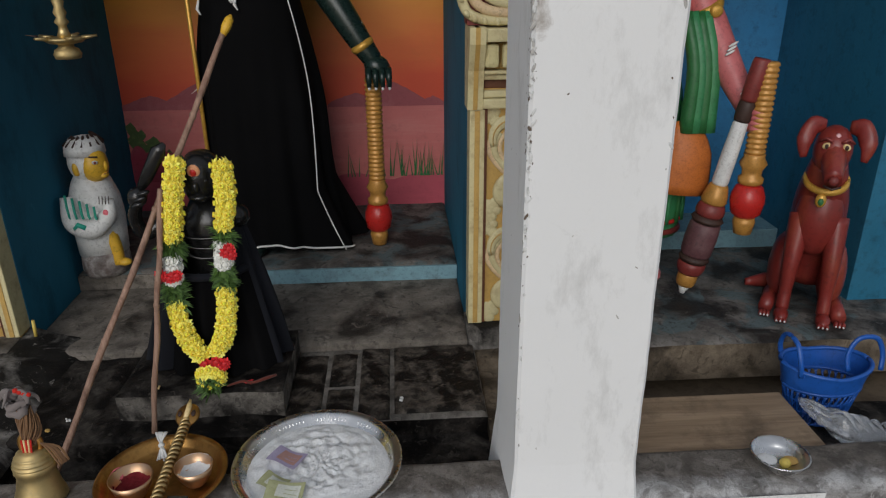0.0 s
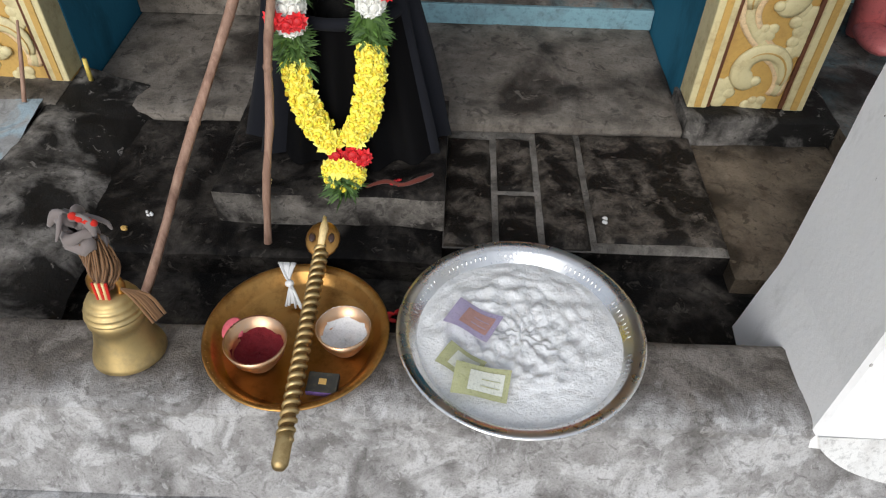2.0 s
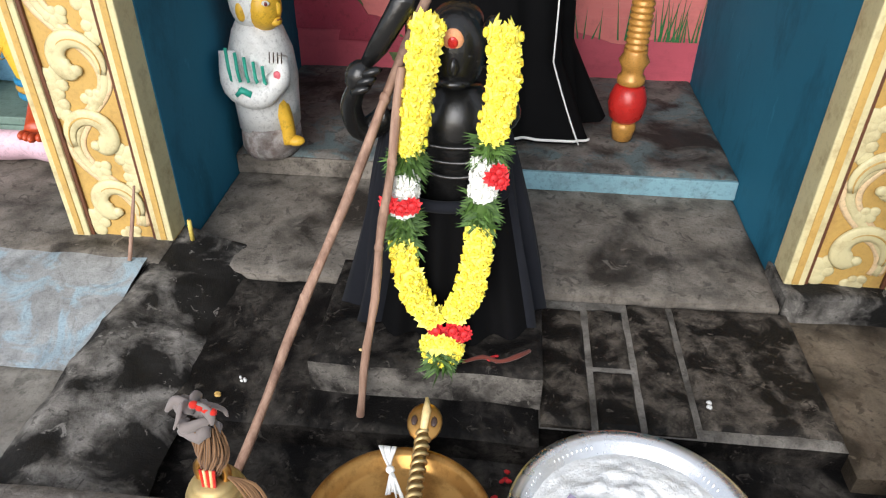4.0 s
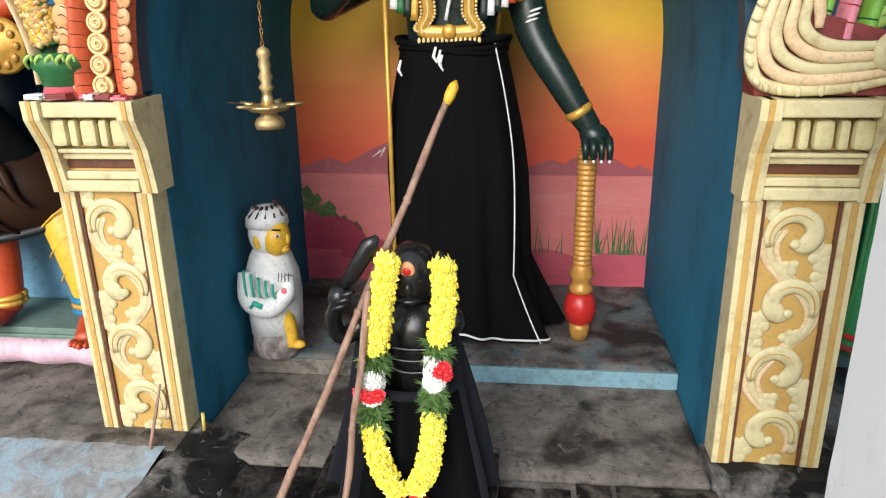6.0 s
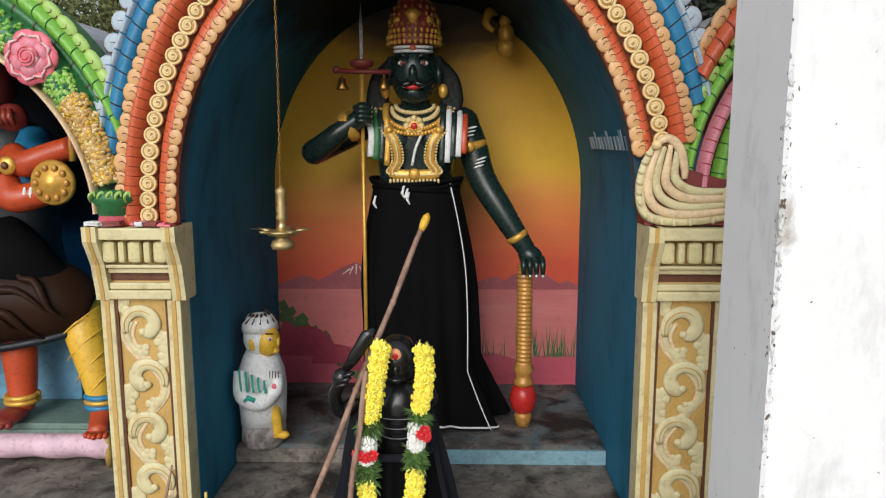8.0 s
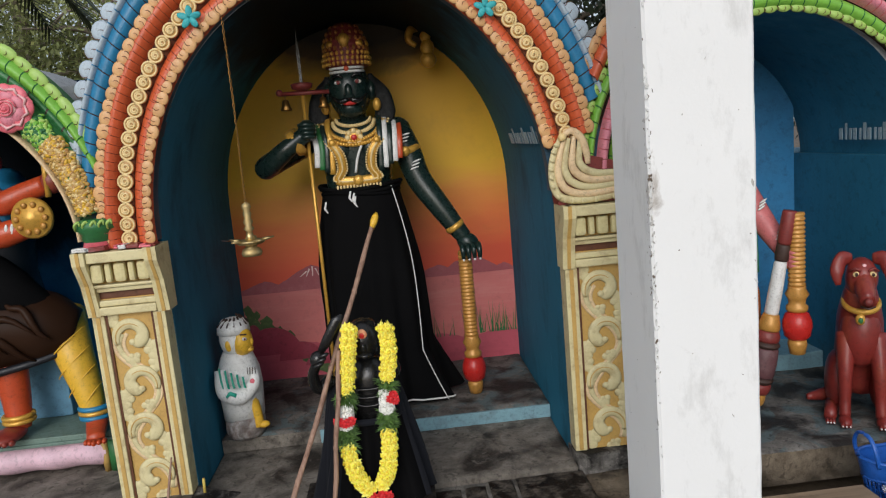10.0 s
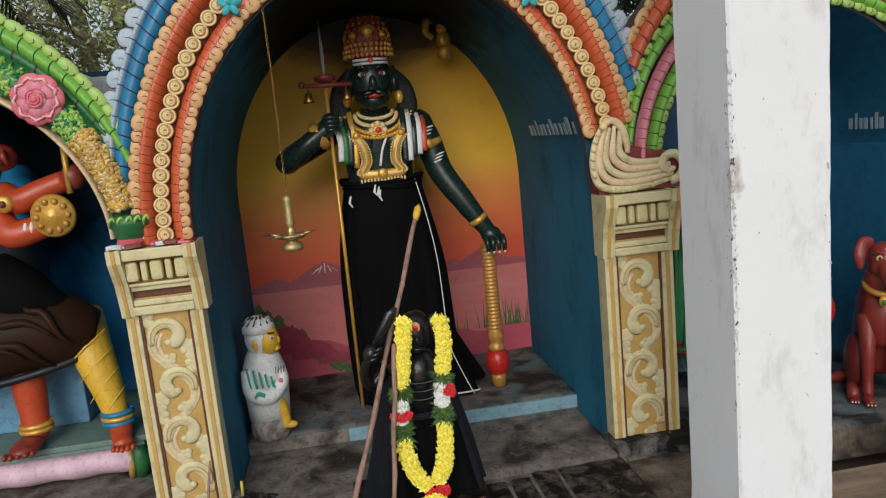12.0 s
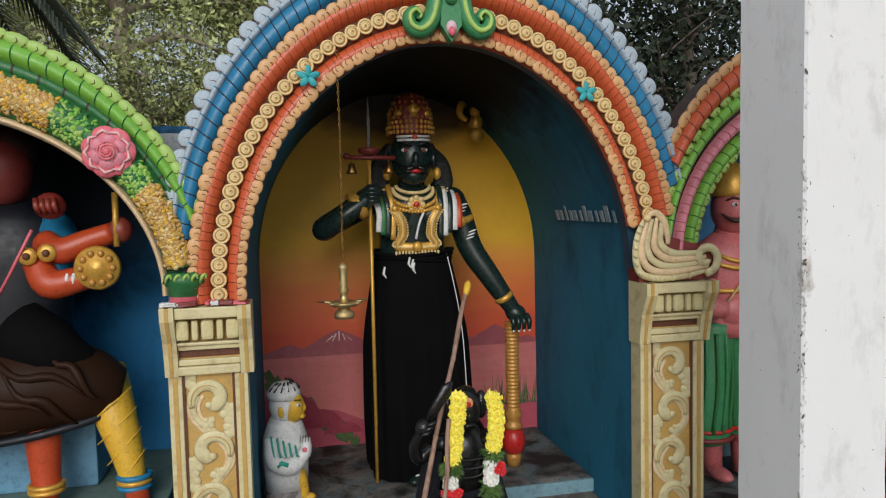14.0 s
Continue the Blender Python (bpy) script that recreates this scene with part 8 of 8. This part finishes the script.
def cushion():
    c = thing("cushion_bench", (-2.1, 2.80, 0.432), "lilac pink plastered bench with moulded folds", "bench")
    s = Shape()

    def fn(u, v):
        x = -2.88 + 1.395 * u
        a = math.pi * v
        return (x, 2.84 - 0.18 * math.sin(a) - 0.012 * math.sin(u * 46 + 3 * v) * math.sin(a), 0.438 + 0.17 * (1 - math.cos(a)) / 2)

    s.grid(fn, 80, 14, "lilac")
    s.box((-2.88, 2.84, 0.434), (-1.485, 3.29, 0.60), "lilac", 0.01)
    part("cushion", s, c)
    s = Shape().box((-2.885, 2.66, 0.602), (-1.40, 3.29, 0.625), "green_paint_dull", 0.004)
    s.box((-2.885, 2.654, 0.588), (-1.42, 2.69, 0.602), "green_paint_dull", 0.003)
    part("slab", s, c, "dull green edged slab")
    s = Shape().tube([(-1.468, 2.72, 0.44), (-1.455, 2.70, 0.51), (-1.468, 2.72, 0.60)], [0.03, 0.036, 0.03], "green_dark", 10)
    s.tube([(-1.50, 2.70, 0.44), (-1.49, 2.675, 0.51), (-1.50, 2.70, 0.60)], [0.014, 0.016, 0.014], "ochre", 8)
    part("end_trim", s, c, "green and ochre end trim")


M["green_paint_dull"] = paint("dull_green_paint", (0.16, 0.24, 0.20), 0.4, None, 0.6, scale=20)
cushion()


def left_statue():
    s = Shape()
    z = 0.628
    # legs
    s.tube(spline([(-1.835, 2.72, z + 0.03), (-1.84, 2.74, z + 0.14), (-1.85, 2.76, z + 0.32), (-1.88, 2.86, z + 0.44)], 5), lerps([0.042, 0.055, 0.068, 0.09], 16), "skin_orange", 14)
    s.ball((-1.85, 2.66, z + 0.026), (0.06, 0.10, 0.028), "skin_red")
    for q in range(5):
        s.ball((-1.90 + 0.024 * q, 2.57 + 0.006 * abs(q - 1), z + 0.018), (0.012, 0.02, 0.014), "skin_red", seg=8, ring=6)
    for zz in (0.065, 0.085):
        s.tube([(-1.835 + 0.056 * math.cos(a), 2.725 + 0.05 * math.sin(a), z + zz) for a in [2 * math.pi * i / 20 for i in range(21)]], 0.011, "gold", 7)
    s.tube(spline([(-1.525, 2.72, z + 0.06), (-1.55, 2.74, z + 0.18), (-1.60, 2.78, z + 0.34), (-1.66, 2.86, z + 0.46)], 5), lerps([0.045, 0.06, 0.08, 0.10], 16), "yellow", 14)
    for q in range(4):
        f = q / 3
        cxx, cyy, rr = -1.535 - 0.075 * f, 2.735 + 0.05 * f, 0.056 + 0.03 * f
        s.tube([(cxx + rr * math.cos(a), cyy + rr * math.sin(a), z + 0.12 + 0.24 * f + 0.07 * math.cos(a)) for a in [math.pi * (1 + i / 12) for i in range(13)]], lerps([0.001, 0.0035, 0.001], 13), "yellow", 6)
    s.tube(spline([(-1.52, 2.73, z + 0.05), (-1.50, 2.66, z + 0.018), (-1.475, 2.58, z + 0.0)], 4), lerps([0.045, 0.042, 0.034], 9), "skin_orange", 12, 0.6, (0, 0, 1))
    for q in range(5):
        s.ball((-1.505 + 0.018 * q, 2.545 + 0.007 * abs(q - 2), z - 0.004), (0.010, 0.018, 0.012), "skin_orange", seg=8, ring=6)
    for zz, mt in ((0.05, "blue_band"), (0.07, "gold"), (0.09, "blue_band")):
        s.tube([(-1.523 + 0.056 * math.cos(a), 2.722 + 0.05 * math.sin(a), z + zz) for a in [2 * math.pi * i / 20 for i in range(21)]], 0.011, mt, 7)
    # draped lap
    s.tube(spline([(-2.35, 2.86, z + 0.36), (-2.05, 2.80, z + 0.42), (-1.85, 2.79, z + 0.45), (-1.68, 2.80, z + 0.43), (-1.58, 2.82, z + 0.40)], 5), lerps([0.16, 0.19, 0.18, 0.15, 0.09], 21), "brown_cloth", 18)
    for q, (xa, xb, ta, tb) in enumerate(((-2.15, -1.78, 0.9, -0.5), (-2.05, -1.66, 1.0, 0.0), (-1.95, -1.70, 0.6, -0.7), (-1.80, -1.62, 1.1, -0.1), (-2.2, -1.9, 0.2, -0.8))):
        pts = []
        for k in range(12):
            x, t_ = xa + (xb - xa) * k / 11, ta + (tb - ta) * k / 11 + 0.15 * math.sin(k * 0.8 + q)
            r = 0.186 - 0.06 * max(0, (x + 1.85) / 0.27) ** 2
            pts.append((x, 2.795 - r * math.cos(t_), z + 0.445 + r * math.sin(t_)))
        s.tube(pts, lerps([0.003, 0.014, 0.018, 0.004], 12), "brown_cloth", 7)
    s.tube(spline([(-2.35, 2.75, z + 0.235), (-2.05, 2.68, z + 0.265), (-1.85, 2.665, z + 0.29), (-1.68, 2.70, z + 0.32), (-1.57, 2.76, z + 0.35)], 5), 0.016, "navy_and_shade", 8)
    # torso, its shade painted in as a near-black colour
    s.tube([(-1.95, 2.96, z + 0.45), (-1.96, 2.96, z + 0.65), (-1.96, 2.95, z + 0.92), (-1.96, 2.94, z + 1.08), (-1.96, 2.94, z + 1.16)], [0.20, 0.18, 0.21, 0.18, 0.07], "navy_and_shade", 20, 0.75)
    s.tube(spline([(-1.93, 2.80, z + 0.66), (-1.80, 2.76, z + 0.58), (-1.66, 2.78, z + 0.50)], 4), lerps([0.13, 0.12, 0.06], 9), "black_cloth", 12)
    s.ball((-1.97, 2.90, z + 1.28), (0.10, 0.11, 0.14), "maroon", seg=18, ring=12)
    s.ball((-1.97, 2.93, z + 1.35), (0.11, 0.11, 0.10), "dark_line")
    # arms with blue sleeves and gold bands
    s.tube(spline([(-1.80, 2.90, z + 1.05), (-1.76, 2.80, z + 0.98), (-1.78, 2.74, z + 0.88)], 4), lerps([0.07, 0.065, 0.055], 9), "blue_band", 12)
    s.tube(spline([(-1.82, 2.72, z + 0.93), (-1.77, 2.68, z + 0.85), (-1.68, 2.68, z + 0.86), (-1.58, 2.68, z + 0.89)], 5), lerps([0.052, 0.055, 0.048, 0.04], 16), "skin_orange", 12)
    s.tube(spline([(-1.80, 2.75, z + 1.0), (-1.73, 2.70, z + 0.97), (-1.64, 2.70, z + 1.0), (-1.55, 2.70, z + 1.03)], 5), lerps([0.05, 0.05, 0.045, 0.04], 16), "skin_orange", 12)
    for q, (bx, bz) in enumerate(((-1.83, 0.955), (-1.765, 0.965))):
        s.ball((bx, 2.655, z + bz), (0.034, 0.016, 0.034), "gold", seg=14, ring=8)
        s.ball((bx, 2.64, z + bz), (0.014, 0.010, 0.014), "brown_line", seg=10, ring=6)
    s.ball((-1.755, 2.69, z + 1.135), (0.055, 0.05, 0.05), "skin_red")
    for q in range(4):
        s.tube([(-1.79 + 0.02 * q, 2.645, z + 1.16), (-1.785 + 0.02 * q, 2.63, z + 1.135), (-1.78 + 0.02 * q, 2.645, z + 1.11)], 0.011, "skin_red", 6)
    s.ball((-1.52, 2.69, z + 1.04), (0.045, 0.04, 0.05), "skin_red")
    s.tube([(-1.53, 2.66, z + 0.98), (-1.53, 2.67, z + 1.18)], 0.012, "gold", 8)
    # small shield-like disc
    s.lathe([(0, -0.012), (0.075, -0.010), (0.082, 0.0), (0.075, 0.012), (0.04, 0.018), (0.03, 0.03), (0, 0.034)], (-1.595, 2.64, z + 0.905), "gold", 28, Matrix.Rotation(radians(90), 4, "X"))
    for q in range(10):
        a = 2 * math.pi * q / 10
        s.ball((-1.595 + 0.055 * math.cos(a), 2.622, z + 0.905 + 0.055 * math.sin(a)), (0.013, 0.008, 0.013), "mace_gold", seg=8, ring=5)
    s.tube([(-1.99, 2.72, z + 0.75), (-1.90, 2.66, z + 0.88), (-1.80, 2.62, z + 1.05)], 0.006, "rose", 6)
    for q in range(2):
        s.ball((-1.70 + 0.022 * q, 2.635, z + 0.87), (0.007, 0.004, 0.022), "white", (0, 10, 0), 8, 5)
    return solid("seated_figure", s, "seated painted figure with orange limbs and dark draped cloth", "statue", base=(-1.9, 2.85, z))


# navy of the hem, dark enough to paint the torso's shade too
M["navy_and_shade"] = paint("navy_and_shade_paint", (0.005, 0.007, 0.012), 0.4, None, 0.5, scale=16)
left_statue()

s = Shape().box((-2.30, 2.90, 0.6265), (-1.70, 3.25, 1.00), "block_blue", 0.008)
solid("seat_block", s, "pale blue painted block under the seated figure", "block", base=(-2.0, 3.05, 0.6265))

# ---- small things on the floor ----
s = Shape().tube([(-1.030, 2.425, 0.418), (-1.028, 2.425, 0.478)], [0.006, 0.0055], "candle", 8)
s.tube([(-1.028, 2.425, 0.478), (-1.027, 2.425, 0.484)], 0.0015, "dark_line", 5)
solid("candle_stub", s, "short yellow candle stub on the curb", "candle", base=(-1.03, 2.425, 0.418))
s = Shape().tube(spline([(-1.135, 2.30, 0.432), (-1.128, 2.345, 0.52), (-1.118, 2.375, 0.60)], 5), lerps([0.0055, 0.005, 0.003], 11), "stick", 7)
solid("twig", s, "thin dry twig leaning on the column", "twig", base=(-1.135, 2.30, 0.432))
for x, y, z, mt, r in ((-0.23, 1.80, 0.305, "petal_red", 0.016), (-0.20, 1.86, 0.305, "petal_red", 0.012), (0.20, 2.03, 0.369, "white", 0.010), (-0.50, 2.02, 0.452, "gold_pale", 0.008), (-0.24, 2.03, 0.452, "petal_red", 0.01), (-0.80, 1.95, 0.366, "ochre", 0.010), (-0.76, 2.0, 0.366, "white", 0.008)):
    s = Shape()
    for k in range(4):
        s.ball((x + random.uniform(-r, r), y + random.uniform(-r, r), z + 0.003), (r * 0.6, r * 0.4, 0.003), mt, (random.uniform(-30, 30), 0, random.uniform(0, 180)), 7, 5)
    solid("fallen_petal", s, "fallen flower petals on the dark floor", "petals", base=(x, y, z), group="fallen petals")

# ---- trees behind the shrine ----


def leaf_cloud(centres, count, size, mat, spread, seed, droop=0.3):
    """Many small pointed leaves round the given twig ends."""
    rng = np.random.default_rng(seed)
    c = np.array(centres)
    base = c[rng.integers(0, len(c), count)] + rng.normal(0, 1, (count, 3)) * spread
    d = rng.normal(0, 1, (count, 3))
    d[:, 2] -= droop
    d /= np.linalg.norm(d, axis=1)[:, None]
    w = np.cross(d, rng.normal(0, 1, (count, 3)))
    w /= np.linalg.norm(w, axis=1)[:, None]
    ln = size * rng.uniform(0.6, 1.3, count)[:, None]
    mid = base + d * ln * 0.45
    vs = np.stack([base, mid + w * ln * 0.22, base + d * ln, mid - w * ln * 0.22], 1).reshape(-1, 3)
    fs = np.arange(count * 4).reshape(-1, 4)
    s = Shape()
    s.add(vs.tolist(), fs.tolist(), mat, False)
    return s


def tree(name, base, height, radius, leaves, size, mat, bark, label, seed, low=0.35, spread=0.22):
    """A tapered trunk, forking limbs and a ragged crown."""
    rnd = random.Random(seed)
    b = Vector(base)
    t = thing(name, base, label, "tree")
    trunk = spline([b, b + Vector((0.1, 0.05, height * 0.3)), b + Vector((-0.05, 0.1, height * 0.62)), b + Vector((0.05, 0, height * 0.95))], 5)
    part("trunk", Shape().tube(trunk, lerps([0.16, 0.11, 0.07, 0.02], len(trunk)), bark, 10), t)
    limbs, ends = Shape(), []
    for k in range(26):
        f = low + (1 - low) * rnd.random()
        p = trunk[min(len(trunk) - 1, int(f * (len(trunk) - 1)))]
        a = rnd.uniform(0, 6.28)
        ln = radius * rnd.uniform(0.5, 1.05) * (1.15 - 0.5 * f)
        e = p + Vector((math.cos(a) * ln, math.sin(a) * ln * 0.7, rnd.uniform(-0.15, 0.5) * ln))
        m = (p + e) / 2 + Vector((rnd.uniform(-0.2, 0.2), rnd.uniform(-0.2, 0.2), rnd.uniform(0, 0.3))) * ln * 0.5
        c = spline([p, m, e], 5)
        limbs.tube(c, lerps([0.045, 0.028, 0.008], len(c)), bark, 6)
        ends += [c[q] for q in range(3, len(c))]
        for _ in range(4):
            q = c[rnd.randint(3, len(c) - 1)]
            e2 = q + Vector((rnd.uniform(-1, 1), rnd.uniform(-0.7, 0.7), rnd.uniform(-0.5, 0.7))) * ln * 0.4
            c2 = spline([q, (q + e2) / 2 + Vector((rnd.uniform(-0.1, 0.1), 0, rnd.uniform(-0.1, 0.12))), e2], 3)
            limbs.tube(c2, lerps([0.014, 0.009, 0.003], len(c2)), bark, 5)
            ends += [c2[-1], c2[-3], (c2[-1] + c2[-2]) / 2]
    part("branching", limbs, t)
    crown = part("crown", leaf_cloud(ends, leaves, size, mat, spread, seed), t)
    crown["kind"] = "stuff"


for k, (x, y, h, r) in enumerate(((-3.9, 6.2, 5.0, 1.6), (-2.3, 6.8, 5.4, 1.7), (-5.6, 7.0, 5.6, 1.9), (-1.0, 7.6, 5.6, 1.6), (-3.2, 8.4, 6.6, 2.0), (-7.2, 8.0, 6.4, 2.0), (-4.8, 9.6, 7.4, 2.3), (-1.6, 9.8, 7.2, 2.3))):
    tree("bushy_tree", (x, y, 0.2), h, r, 26000, 0.058, "leaf_olive", "twig", "dry olive green bushy tree with bare twigs", 20 + k, 0.25, 0.17)
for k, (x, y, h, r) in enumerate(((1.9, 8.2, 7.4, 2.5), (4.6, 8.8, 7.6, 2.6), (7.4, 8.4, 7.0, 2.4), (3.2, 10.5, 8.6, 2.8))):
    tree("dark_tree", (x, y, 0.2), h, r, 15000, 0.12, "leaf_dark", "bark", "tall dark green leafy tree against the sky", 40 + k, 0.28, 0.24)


def palm():
    b = Vector((-3.35, 4.9, 0.2))
    t = thing("palm_tree", b, "palm tree with dark narrow fronds", "palm")
    top = b + Vector((0.1, 0, 2.95))
    part("trunk", Shape().tube([b, b + Vector((0.05, 0, 1.7)), top], [0.14, 0.11, 0.10], "bark", 12), t)
    for k in range(13):
        a = 2 * math.pi * k / 13 + 0.2
        d = Vector((math.cos(a), math.sin(a), 0))
        spine = spline([top, top + d * 0.4 + Vector((0, 0, 0.25)), top + d * 0.8 + Vector((0, 0, 0.10)), top + d * 1.1 + Vector((0, 0, -0.3))], 6)
        s = Shape().tube(spine, lerps([0.02, 0.012, 0.004], len(spine)), "leaf_palm", 5)
        side = d.cross(Vector((0, 0, 1)))
        for i in range(2, len(spine)):
            for sx in (-1, 1):
                for q in range(2):
                    p = spine[i] + (spine[i - 1] - spine[i]) * 0.5 * q
                    e = p + side * sx * (0.28 - 0.006 * i) + d * 0.12 + Vector((0, 0, -0.16))
                    w = d * 0.016
                    s.add([p - w, p + w, e], [(0, 1, 2)], "leaf_palm", False)
        part("frond", s, t)


palm()
